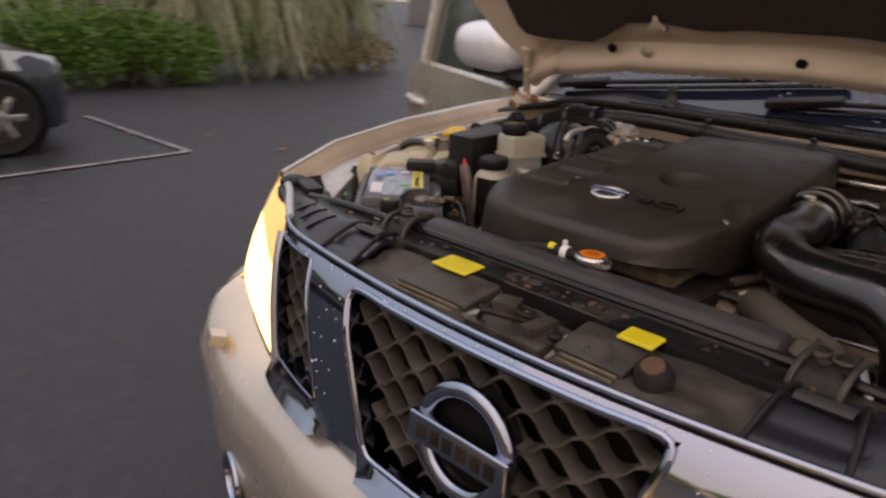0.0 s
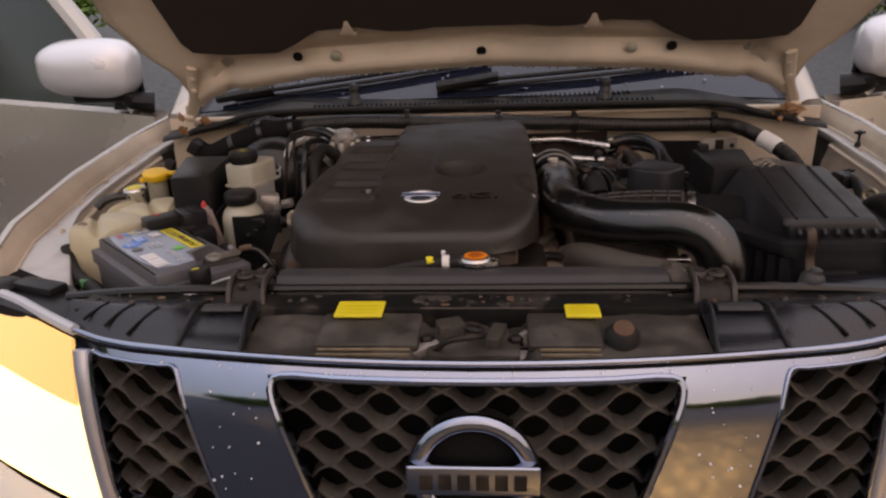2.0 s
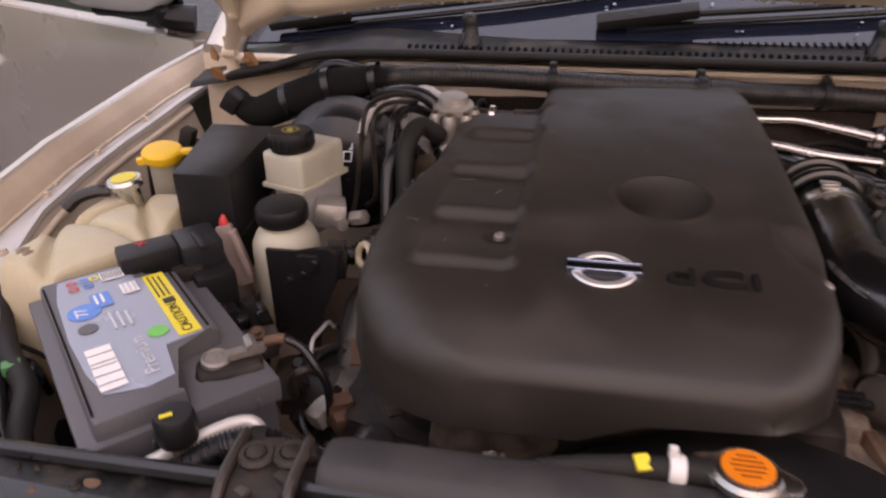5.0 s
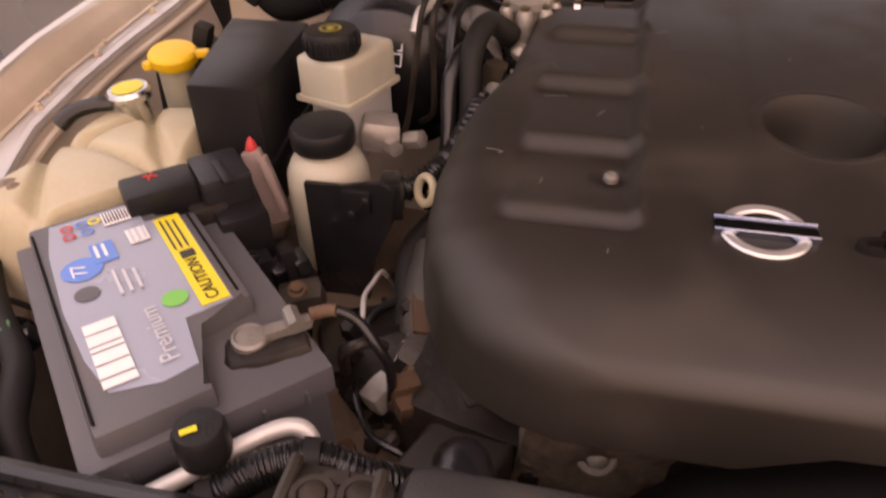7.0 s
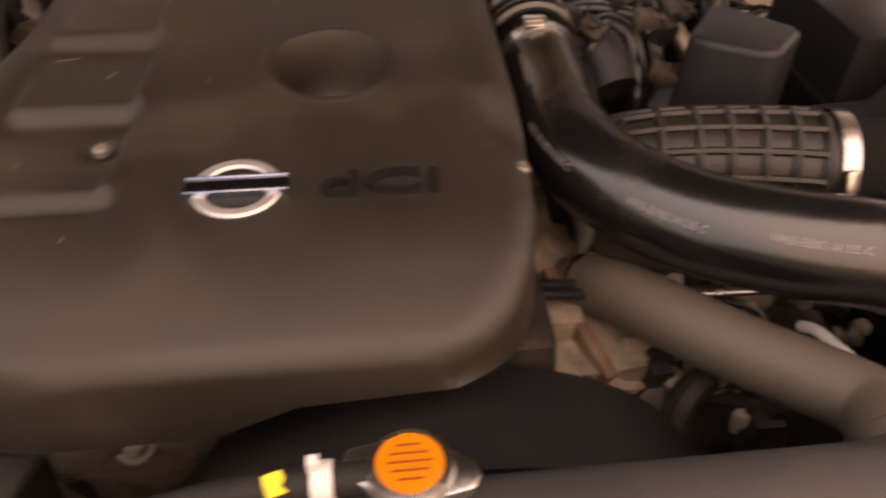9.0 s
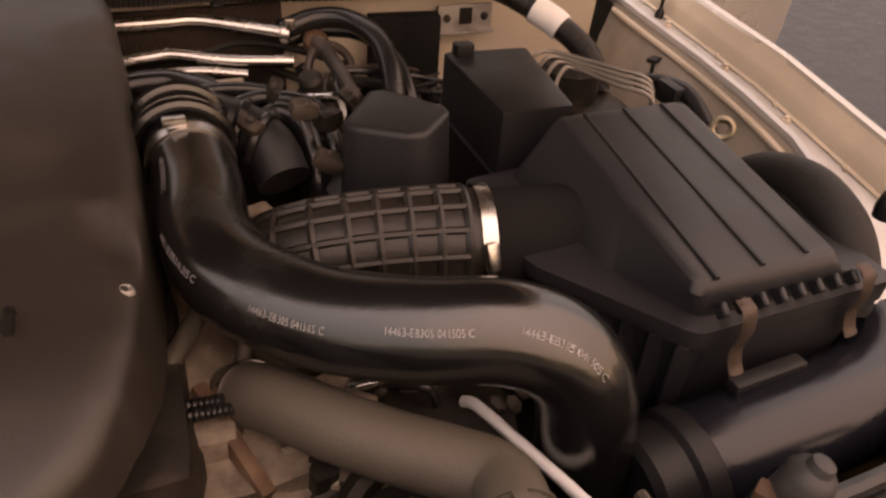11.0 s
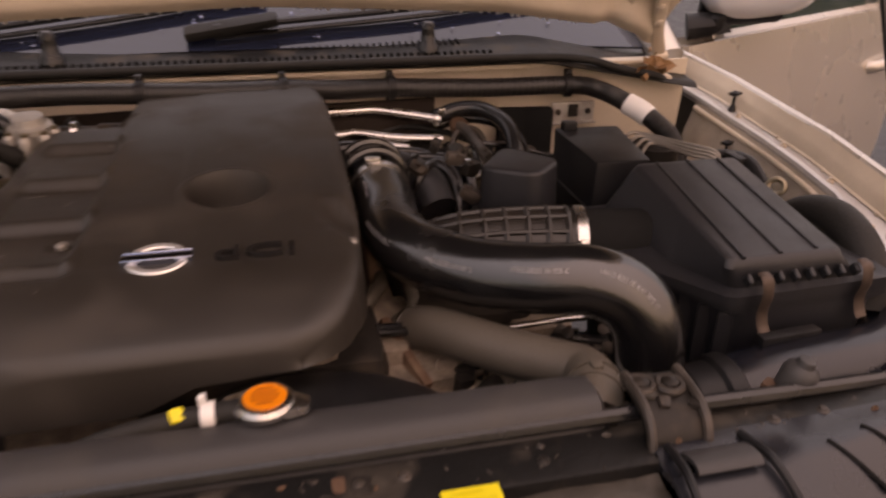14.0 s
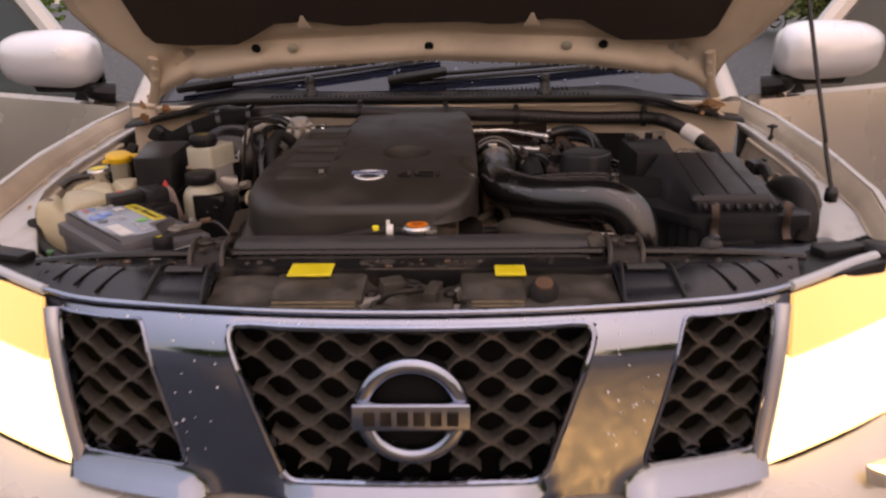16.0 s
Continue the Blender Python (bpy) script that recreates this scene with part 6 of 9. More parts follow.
def ring4(corners, n=8, r=0.012):
    """A ring with rounded corners."""
    out = []
    P = [Vector(c) for c in corners]
    for i in range(len(P)):
        a, b, c = P[i - 1], P[i], P[(i + 1) % len(P)]
        u, w = (a - b).normalized(), (c - b).normalized()
        for k in range(n):
            t = k / (n - 1)
            out.append((b + u * r * (1 - t) ** 2 + w * r * t ** 2))
    return out


flg = [(0.482, 0.350, 1.086), (0.690, 0.352, 1.090), (0.690, 0.622, 1.098), (0.398, 0.612, 1.084), (0.400, 0.470, 1.084)]
seat = [(0.490, 0.363, 1.090), (0.646, 0.358, 1.093), (0.652, 0.608, 1.100), (0.444, 0.602, 1.090), (0.455, 0.445, 1.089)]
brow = [(0.478, 0.362, 1.114), (0.624, 0.359, 1.114), (0.637, 0.602, 1.140), (0.476, 0.598, 1.142), (0.475, 0.470, 1.127)]
crown = [(0.480, 0.366, 1.122), (0.620, 0.363, 1.122), (0.632, 0.598, 1.148), (0.480, 0.594, 1.150), (0.479, 0.472, 1.135)]
inset = [(0.4845, 0.370, 1.1245), (0.616, 0.368, 1.1245), (0.627, 0.593, 1.1505), (0.485, 0.589, 1.1525), (0.484, 0.474, 1.1375)]
bm = bm_new()
loft(bm, [ring4([(x, y, z - 0.012) for x, y, z in flg]), ring4(flg), ring4(seat), ring4(brow), ring4(crown), ring4(inset, r=0.009)])
lid = part("filter_lid", bm, GREY_PL, ab, "ribbed black plastic lid")
for k in range(3):
    f = (k + 0.62) / 3.3
    a = Vector(ftop[0]).lerp(Vector(ftop[1]), f) + Vector((0, 0.008, 0.0022))
    b = Vector(ftop[3]).lerp(Vector(ftop[2]), f) + Vector((0, -0.006, 0.0022))
    bm = bm_new()
    sweep(bm, [a, b], 0.0028, 6, 4, smooth=False)
    part("lid_rib", bm, BLACK_PL, lid)
for k in range(9):
    f = (k + 0.5) / 9
    p = Vector((0.490, 0.353, 1.104)).lerp(Vector((0.660, 0.354, 1.104)), f)
    bm = bm_new()
    box(bm, p, (0.006, 0.012, 0.012), 0.0015, (35, 0, 0), 1)
    part("lip_tooth", bm, GREY_PL, lid)
bm = bm_new()
low = [ring4([(x + 0.003, y + 0.002, 1.077) for x, y, z in flg]), ring4([(x + 0.003, y + 0.002, 1.066) for x, y, z in flg])]
for zz, k in ((1.062, 0.0), (0.96, 0.008), (0.90, 0.014)):
    low.append(ring4([(0.494 + k, 0.352 + k, zz), (0.668 - k, 0.353 + k, zz), (0.672 - k, 0.612 - k, zz), (0.420 + k, 0.60 - k, zz), (0.424 + k, 0.476 + k, zz)]))
loft(bm, low)
part("filter_base", bm, GREY_PL, ab)
for k in range(6):
    bm = bm_new()
    box(bm, (0.430 + 0.0118 * k, 0.466 - 0.0205 * k, 1.015), (0.016, 0.005, 0.09), 0.0015, (0, 0, -30), 1)
    part("base_fin", bm, GREY_PL, ab)
CLIPM = mat("rusty_spring_clip", (0.075, 0.052, 0.042), 0.5, 0.6, 0.4, 60, 0.3, 300)
for x, y in ((0.513, 0.346), (0.640, 0.352)):
    bm = bm_new()
    sweep(bm, [(x, y + 0.004, 1.114), (x, y - 0.006, 1.110), (x + 0.001, y - 0.010, 1.092), (x + 0.002, y - 0.006, 1.072), (x + 0.003, y - 0.009, 1.058), (x + 0.004, y - 0.014, 1.050)], 0.0070, 8, 5, squash=0.25)
    part("spring_clip", bm, CLIPM, ab, "rusty steel spring clip")
# cold air snorkel
sn = thing("intake_snorkel", (0.56, 0.30, 0.95), "glossy blue-black plastic intake snorkel tube", "intake snorkel")
bm = bm_new()
sweep(bm, [(0.44, 0.305, 0.985), (0.50, 0.302, 0.998), (0.58, 0.302, 1.005), (0.66, 0.310, 1.005), (0.715, 0.345, 1.00), (0.735, 0.42, 0.99)], 0.046, 24, 8)
part("snorkel_tube", bm, mat("gloss_black_plastic", (0.007, 0.008, 0.012), 0.24, 0, 0.2, 12, 0.1, 400), sn)
bm = bm_new()
lathe(bm, [(0.048, -0.02), (0.052, -0.016), (0.052, 0.0), (0.047, 0.004), (0.047, 0.03), (0.040, 0.036)], (0.452, 0.304, 0.988), (-1, 0, -0.1), 28)
part("snorkel_collar", bm, BLACK_PL, sn)
bm = bm_new()
box(bm, (0.545, 0.328, 1.045), (0.075, 0.014, 0.012), 0.003, (0, 0, 3))
part("snorkel_latch", bm, BLACK_PL, sn)

# relay box and vacuum canister beside it
rb = thing("relay_box", (0.49, 0.71, 1.02), "tall black plastic relay box", "relay box", "relay boxes")
bm = bm_new()
prism(bm, [(0.445, 0.632), (0.525, 0.630), (0.550, 0.790), (0.445, 0.795)], 0.99, 1.142, 0.006)
part("box_body", bm, BLACK_PL, rb)
bm = bm_new()
prism(bm, [(0.441, 0.628), (0.529, 0.626), (0.554, 0.794), (0.441, 0.799)], 1.062, 1.070, 0.001)
box(bm, (0.465, 0.783, 1.147), (0.022, 0.018, 0.016), 0.003)
part("box_lip", bm, BLACK_PL, rb)
vc = thing("vacuum_canister", (0.335, 0.66, 1.0), "rounded black plastic canister cover", "canister")
bm = bm_new()
prism(bm, [(0.281, 0.652), (0.292, 0.636), (0.342, 0.605), (0.362, 0.607), (0.402, 0.648), (0.402, 0.664), (0.350, 0.722), (0.330, 0.722)], 1.02, 1.142, 0.008, seg=3, taper=0.90)
part("canister_cap", bm, GREY_PL, vc)
bm = bm_new()
prism(bm, [(0.280, 0.625), (0.338, 0.602), (0.396, 0.625), (0.404, 0.692), (0.366, 0.730), (0.298, 0.723), (0.274, 0.68)], 1.005, 1.055, 0.006)
part("canister_base", bm, BLACK_PL, vc)

# rails, rear pipes
for i, (pts, r, m_) in enumerate((([(0.05, 1.0, 1.125), (0.15, 1.0, 1.126), (0.19, 1.0, 1.126), (0.235, 0.985, 1.122), (0.29, 0.965, 1.116)], 0.0085, STEEL),
                                  ([(0.06, 0.975, 1.085), (0.13, 0.975, 1.092), (0.16, 0.972, 1.094), (0.22, 0.955, 1.088), (0.30, 0.945, 1.084)], 0.0085, STEEL),
                                  ([(0.06, 0.955, 1.08), (0.12, 0.945, 1.082), (0.18, 0.945, 1.082), (0.24, 0.935, 1.076)], 0.006, STEEL),
                                  ([(0.08, 0.93, 1.062), (0.14, 0.91, 1.066), (0.20, 0.90, 1.055), (0.26, 0.88, 1.03)], 0.011, BRASSY))):
    hose("fuel_pipe", pts[2], "bright bare steel fuel pipe", pts, r, m_, 12, 6, "pipe", "fuel pipes", "pipe_run")
for p0 in ((0.10, 0.985, 1.06), (0.16, 1.0, 1.07), (0.09, 0.90, 1.03)):
    hose("black_pipe", p0, "thin black hard line behind the engine", [p0, (p0[0] + 0.08, p0[1] + 0.01, p0[2] + 0.02), (p0[0] + 0.16, p0[1] - 0.01, p0[2] + 0.01), (p0[0] + 0.24, p0[1] - 0.03, p0[2] - 0.02)], 0.006, RUBBER_DULL, 8, 6, "pipe", "black lines", "pipe_run")
pb = thing("pipe_bracket", (0.21, 0.93, 1.03), "bare steel pipe bracket plate", "bracket")
bm = bm_new()
box(bm, (0.215, 0.925, 1.055), (0.035, 0.008, 0.045), 0.002, (10, 0, 0))
part("plate", bm, ALU, pb)
bm = bm_new()
band(bm, (0.296, 0.963, 1.115), (1, -0.3, -0.1), 0.011, 0.010, 0.003)
box(bm, (0.30, 0.955, 1.130), (0.012, 0.012, 0.014), 0.002)
part("hose_clip", bm, STEEL, pb)
hose("coolant_hose", (0.36, 0.93, 1.08), "black rubber coolant hose bending down behind the canister", [(0.29, 0.965, 1.118), (0.335, 0.972, 1.128), (0.375, 0.955, 1.130), (0.402, 0.91, 1.118), (0.405, 0.86, 1.09), (0.395, 0.81, 1.04), (0.39, 0.80, 0.98)], 0.0135, RUBBER, 14, 8)
hose("coolant_hose", (0.41, 0.86, 1.05), "black rubber coolant hose bending down behind the canister", [(0.30, 0.98, 1.10), (0.35, 0.985, 1.108), (0.40, 0.96, 1.105), (0.425, 0.90, 1.09), (0.43, 0.84, 1.04), (0.43, 0.83, 0.98)], 0.010, RUBBER, 12, 8)
eg = thing("egr_valve", (0.31, 0.89, 0.98), "grubby alloy valve body with brass coloured fittings", "valve")
bm = bm_new()
lathe(bm, [(0.028, -0.02), (0.030, 0.0), (0.024, 0.012), (0.016, 0.018), (0.015, 0.04), (0.010, 0.045)], (0.315, 0.885, 1.055), (-0.25, -0.35, 0.9), 22)
box(bm, (0.335, 0.87, 1.045), (0.07, 0.05, 0.05), 0.012, (10, 15, 30))
box(bm, (0.30, 0.86, 0.99), (0.09, 0.08, 0.12), 0.015, (0, 0, 20))
part("valve_body", bm, DARK_METAL, eg)
bm = bm_new()
sweep(bm, [(0.33, 0.91, 1.07), (0.345, 0.88, 1.075), (0.36, 0.83, 1.06), (0.37, 0.80, 1.04)], 0.011, 12, 6)
part("valve_pipe", bm, BRASSY, eg)
bm = bm_new()
torus(bm, (0.345, 0.93, 1.075), (0.2, -1, 0.5), 0.030, 0.006, 28, 8)
part("gasket_ring", bm, BROWN_STEEL, eg)
bm = bm_new()
torus(bm, (0.30, 0.84, 1.045), (0.2, -0.4, 1), 0.024, 0.005, 24, 8)
part("gasket_ring", bm, BROWN_STEEL, eg)
for pts, r in (([(0.225, 0.76, 1.09), (0.25, 0.77, 1.10), (0.27, 0.75, 1.09), (0.275, 0.71, 1.05), (0.27, 0.69, 0.99)], 0.013), ([(0.19, 0.79, 1.10), (0.24, 0.80, 1.105), (0.29, 0.77, 1.10), (0.30, 0.73, 1.06), (0.298, 0.71, 0.99)], 0.009), ([(0.22, 0.66, 1.02), (0.245, 0.655, 1.05), (0.262, 0.65, 1.04), (0.265, 0.64, 0.98)], 0.010), ([(0.12, 0.80, 1.10), (0.18, 0.82, 1.11), (0.25, 0.82, 1.10), (0.31, 0.80, 1.06), (0.33, 0.77, 1.0)], 0.008)):
    hose("vacuum_hose", pts[1], "thin black vacuum hose", pts, r, RUBBER, 12, 7, "hose", "vacuum hoses")
ub = thing("lever_bracket", (0.31, 0.83, 1.04), "pale bare metal bracket with a brown lever behind the canister", "bracket")
bm = bm_new()
sweep(bm, [(0.292, 0.858, 1.072), (0.286, 0.825, 1.072), (0.296, 0.808, 1.070), (0.322, 0.803, 1.069), (0.331, 0.815, 1.069), (0.336, 0.842, 1.070)], 0.0042, 8, 6)
part("bracket_loop", bm, AC_PIPE, ub)
bm = bm_new()
box(bm, (0.312, 0.845, 1.078), (0.044, 0.010, 0.010), 0.003, (0, 0, -12))
part("bracket_bar", bm, STEEL, ub)
bm = bm_new()
sweep(bm, [(0.333, 0.965, 1.100), (0.337, 0.925, 1.104), (0.341, 0.86, 1.098), (0.345, 0.805, 1.088)], lambda t: 0.011 - 0.003 * t, 12, 6)
part("lever", bm, BROWN_STEEL, ub, "brown metal lever")
bm = bm_new()
lathe(bm, [(0.016, -0.006), (0.017, 0.006), (0.012, 0.011), (0.005, 0.012)], (0.334, 0.962, 1.100), (0.1, -0.6, 0.8), 16)
part("lever_pivot", bm, RUST, ub)
hose("wide_black_pipe", (0.15, 0.89, 1.09), "wide flat black duct under the steel fuel pipes", [(0.08, 0.89, 1.09), (0.12, 0.897, 1.092), (0.155, 0.892, 1.091), (0.19, 0.86, 1.088), (0.22, 0.82, 1.07)], 0.016, RUBBER, 14, 7, "hose")
tb = thing("turbo_housing", (0.24, 0.60, 0.88), "brown heat-stained turbo housing under the hoses", "turbo")
bm = bm_new()
lathe(bm, [(0.05, -0.05), (0.075, -0.03), (0.080, 0.0), (0.075, 0.03), (0.045, 0.05), (0.03, 0.06)], (0.235, 0.60, 0.945), (0.3, -0.9, 0.3), 28)
box(bm, (0.28, 0.66, 0.95), (0.16, 0.14, 0.12), 0.02, (0, 0, 15))
part("housing", bm, RUST, tb)
bm = bm_new()
box(bm, (0.33, 0.575, 0.98), (0.09, 0.06, 0.05), 0.012, (5, 12, -8))
part("heat_shield", bm, ALU, tb)
bm = bm_new()
box(bm, (0.20, 0.64, 1.045), (0.05, 0.06, 0.02), 0.005, (0, 0, 20))
part("heat_shield", bm, ALU, tb)

bm = bm_new()
box(bm, (0.280, 0.612, 0.958), (0.030, 0.004, 0.026), 0.001, (-20, 30, 10))
box(bm, (0.292, 0.618, 0.945), (0.022, 0.016, 0.004), 0.001, (0, 20, 10))
part("bracket_tab", bm, AC_PIPE, tb, "pale bare metal tab")

# lower radiator hose and the things round it
lr = thing("radiator_hose", (0.25, 0.35, 1.0), "dusty grey-brown upper radiator hose", "hose")
bm = bm_new()
sweep(bm, [(0.140, 0.50, 0.97), (0.152, 0.465, 1.015), (0.172, 0.432, 1.038), (0.206, 0.390, 1.046), (0.240, 0.358, 1.047), (0.272, 0.331, 1.049), (0.296, 0.305, 1.053), (0.294, 0.276, 1.060), (0.286, 0.254, 1.060), (0.280, 0.24, 1.055)], 0.0250, 22, 8)
part("hose_body", bm, OLD_HOSE, lr)
bm = bm_new()
band(bm, (0.289, 0.262, 1.060), (-0.35, -0.9, 0.05), 0.0255, 0.010, 0.0015)
band(bm, (0.293, 0.272, 1.060), (-0.2, -0.9, 0.1), 0.0255, 0.003, 0.0022)
box(bm, (0.291, 0.268, 1.087), (0.010, 0.012, 0.006), 0.002)
part("hose_clamp", bm, OLD_HOSE, lr)
bm = bm_new()
band(bm, (0.158, 0.454, 1.024), (0.4, -0.8, 0.5), 0.0255, 0.008, 0.0015)
part("hose_clamp", bm, STEEL, lr)
hose("white_rod", (0.34, 0.34, 1.0), "thin white plastic rod beside the radiator hose", [(0.318, 0.405, 1.012), (0.323, 0.393, 1.019), (0.335, 0.358, 1.021), (0.348, 0.322, 1.021), (0.362, 0.282, 1.020), (0.366, 0.27, 1.01)], 0.0048, WHITE_PR, 10, 5, "rod", "", "rod")
for pts, r, m_ in (([(0.13, 0.47, 1.01), (0.16, 0.455, 1.018), (0.21, 0.45, 1.01), (0.28, 0.455, 1.0), (0.40, 0.46, 0.97)], 0.010, RUBBER), ([(0.13, 0.445, 0.995), (0.18, 0.44, 1.0), (0.24, 0.43, 0.99), (0.33, 0.42, 0.97)], 0.008, RUBBER), ([(0.135, 0.56, 1.06), (0.158, 0.53, 1.055), (0.165, 0.50, 1.035), (0.15, 0.475, 1.01)], 0.0075, OLD_HOSE), ([(0.36, 0.43, 1.03), (0.30, 0.43, 1.03), (0.24, 0.44, 1.02)], 0.004, STEEL)):
    hose("engine_hose", pts[1], "small hose between the engine and radiator hose", pts, r, m_, 10, 7, "hose", "engine hoses")
for k in (0, 1):
    hose("ribbed_lead", (0.12, 0.445 - 0.010 * k, 1.037), "black ribbed lead crossing under the air hose", [(0.070, 0.449 - 0.010 * k, 1.025), (0.096, 0.446 - 0.010 * k, 1.036), (0.127, 0.443 - 0.010 * k, 1.038), (0.157, 0.440 - 0.010 * k, 1.036), (0.19, 0.438 - 0.010 * k, 1.018)], ribbed(0.0050, 30, 0.10), RUBBER, 10, 30, "wiring", "ribbed leads", "sleeve")
hose("grey_hose", (0.12, 0.51, 1.04), "grey-brown hose looping beside the engine cover", [(0.095, 0.470, 1.00), (0.105, 0.485, 1.036), (0.120, 0.511, 1.042), (0.134, 0.545, 1.042), (0.128, 0.570, 1.038), (0.105, 0.58, 1.02)], 0.0080, OLD_HOSE, 12, 8, "hose")
hose("pump_loom", (0.12, 0.47, 1.0), "black corrugated wire sleeve low beside the engine cover", [(0.07, 0.478, 0.99), (0.10, 0.476, 1.0), (0.15, 0.466, 1.0), (0.19, 0.455, 0.985), (0.23, 0.45, 0.95)], ribbed(0.011, 26, 0.12), RUBBER, 12, 24, "wiring", "", "sleeve")
# brown corroded parts beside the right mount
for (x, y, z), lab in (((0.438, 0.222, 1.052), "small corroded brown connector block"),):
    q = thing("connector", (x, y, z - 0.02), lab, "connector")
    bm = bm_new()
    box(bm, (x, y, z), (0.040, 0.024, 0.024), 0.005, (10, 5, 12))
    box(bm, (x + 0.012, y + 0.01, z + 0.012), (0.016, 0.014, 0.012), 0.003, (0, 0, 30))
    part("connector_body", bm, RUST, q)
cn = thing("screw_cap", (0.478, 0.235, 1.05), "grey plastic screw cap on the inner panel", "cap")
bm = bm_new()
lathe(bm, [(0.0165, -0.03), (0.0165, 0.0), (0.014, 0.006), (0.009, 0.009), (0.0075, 0.015), (0.002, 0.017)], (0.471, 0.224, 1.083), (0.2, -0.1, 1), 18)
part("cap_body", bm, TANK_PL, cn)
bm = bm_new()
box(bm, (0.471, 0.226, 1.03), (0.05, 0.036, 0.06), 0.01)
part("cap_base", bm, BLACK_PL, cn)

LINE_STEEL = mat("dull_steel_line", (0.20, 0.175, 0.15), 0.35, 0.7, 0.3, 60, 0.2, 300)
# wheel-arch boot, brake lines and wiring on the right inner wing
bt = thing("rubber_boot", (0.715, 0.49, 0.98), "black rubber arch boot beside the filter box", "rubber boot")
bm = bm_new()
sweep(bm, [(0.690, 0.385, 1.03), (0.697, 0.398, 1.065), (0.702, 0.430, 1.092), (0.704, 0.480, 1.103), (0.703, 0.530, 1.085), (0.70, 0.57, 1.04)], 0.026, 16, 6, squash=1.0)
part("boot", bm, RUBBER_DULL, bt)
bm = bm_new()
sweep(bm, [(0.676, 0.40, 1.05), (0.680, 0.432, 1.082), (0.682, 0.48, 1.094), (0.681, 0.53, 1.076), (0.678, 0.565, 1.04)], 0.006, 8, 6)
part("boot_lip", bm, RUBBER_DULL, bt)
for k in range(4):
    dx, dy = -0.010 * k, -0.019 * k
    pts = [(0.578 + 0.004 * k, 0.82 + dy, 1.03), (0.581 + 0.004 * k, 0.835 + dy, 1.085), (0.600 + 0.003 * k, 0.852 + dy, 1.101), (0.626, 0.858 + dy, 1.103), (0.66 + dx * 0.5, 0.826 + dy, 1.101), (0.69 + dx, 0.788 + dy * 0.8, 1.10), (0.714 + dx, 0.764 + dy * 0.8, 1.097), (0.722 + dx, 0.752 + dy * 0.8, 1.080), (0.722 + dx, 0.745 + dy * 0.8, 1.02)]
    hose("brake_line", pts[3], "bent dull steel brake line over the pump block", pts, 0.0030, LINE_STEEL, 8, 6, "pipe", "brake lines", "line")
pu = thing("brake_pump", (0.65, 0.78, 0.95), "black hydraulic brake pump block", "brake pump")
bm = bm_new()
box(bm, (0.655, 0.78, 1.0), (0.12, 0.12, 0.10), 0.01)
lathe(bm, [(0.04, 0), (0.04, 0.05), (0.034, 0.055)], (0.645, 0.83, 1.04), seg=20)
part("pump_body", bm, DARK_METAL, pu)
wb = thing("wiring_branch", (0.745, 0.70, 1.04), "black wiring with a brass eyelet on the inner wing", "wiring")
bm = bm_new()
sweep(bm, [(0.735, 0.80, 1.075), (0.745, 0.755, 1.088), (0.748, 0.715, 1.090), (0.748, 0.68, 1.075), (0.742, 0.65, 1.06)], 0.011, 12, 6)
box(bm, (0.742, 0.735, 1.085), (0.03, 0.04, 0.028), 0.005)
part("wire_sleeve", bm, BLACK_PL, wb)
bm = bm_new()
torus(bm, (0.748, 0.645, 1.078), (-0.6, -0.7, 0.4), 0.0115, 0.0045, 24, 8)
part("eyelet", bm, BRASSY, wb)
for p in ((0.852, 0.932, 1.108), (0.813, 0.872, 1.035)):
    c = thing("trim_clip", p, "black plastic trim clip stuck on the wing", "clip", "trim clips")
    bm = bm_new()
    lathe(bm, [(0.008, 0), (0.006, 0.01), (0.003, 0.014), (0.003, 0.028), (0.008, 0.032), (0.008, 0.036), (0.002, 0.04)], p, seg=10)
    box(bm, (p[0], p[1], p[2] + 0.034), (0.024, 0.006, 0.006), 0.001)
    part("clip_body", bm, BLACK_PL, c)
# small fuse plate on the firewall
fp = thing("relay_plate", (0.56, 1.02, 1.06), "dull grey steel bracket plate on the firewall", "relay plate")
bm = bm_new()
box(bm, (0.570, 1.019, 1.098), (0.086, 0.006, 0.040), 0.002)
box(bm, (0.570, 1.012, 1.080), (0.086, 0.016, 0.004), 0.001)
part("plate_body", bm, DULL_ALLOY, fp)
for x in (0.540, 0.600):
    bm = bm_new()
    lathe(bm, [(0.006, 0), (0.006, 0.004), (0.003, 0.006)], (x, 1.0165, 1.10), (0, -1, 0), 6)
    part("plate_bolt", bm, DARK_METAL, fp)
bm = bm_new()
prism(bm, [(-0.010, -0.012), (0.010, -0.012), (0.010, 0.012), (-0.010, 0.012)], 0, 0.003, 0.001, Matrix.Translation((0.570, 1.0165, 1.102)) @ Matrix.Rotation(radians(90), 4, 'X'))
part("plate_window", bm, DARK_METAL, fp)
bpn = thing("insulator_panel", (0.47, 0.93, 0.95), "flat black panel behind the canister", "panel")
bm = bm_new()
prism(bm, [(0.42, 1.0), (0.47, 1.0), (0.52, 0.985), (0.52, 1.012), (0.42, 1.02)], 0.93, 1.115, 0.003)
part("panel_sheet", bm, VOID_PL, bpn)

# main wiring conduit along the firewall
wc = thing("wiring_conduit", (0.1, 0.97, 1.16), "long black corrugated wiring conduit along the firewall", "wiring conduit")
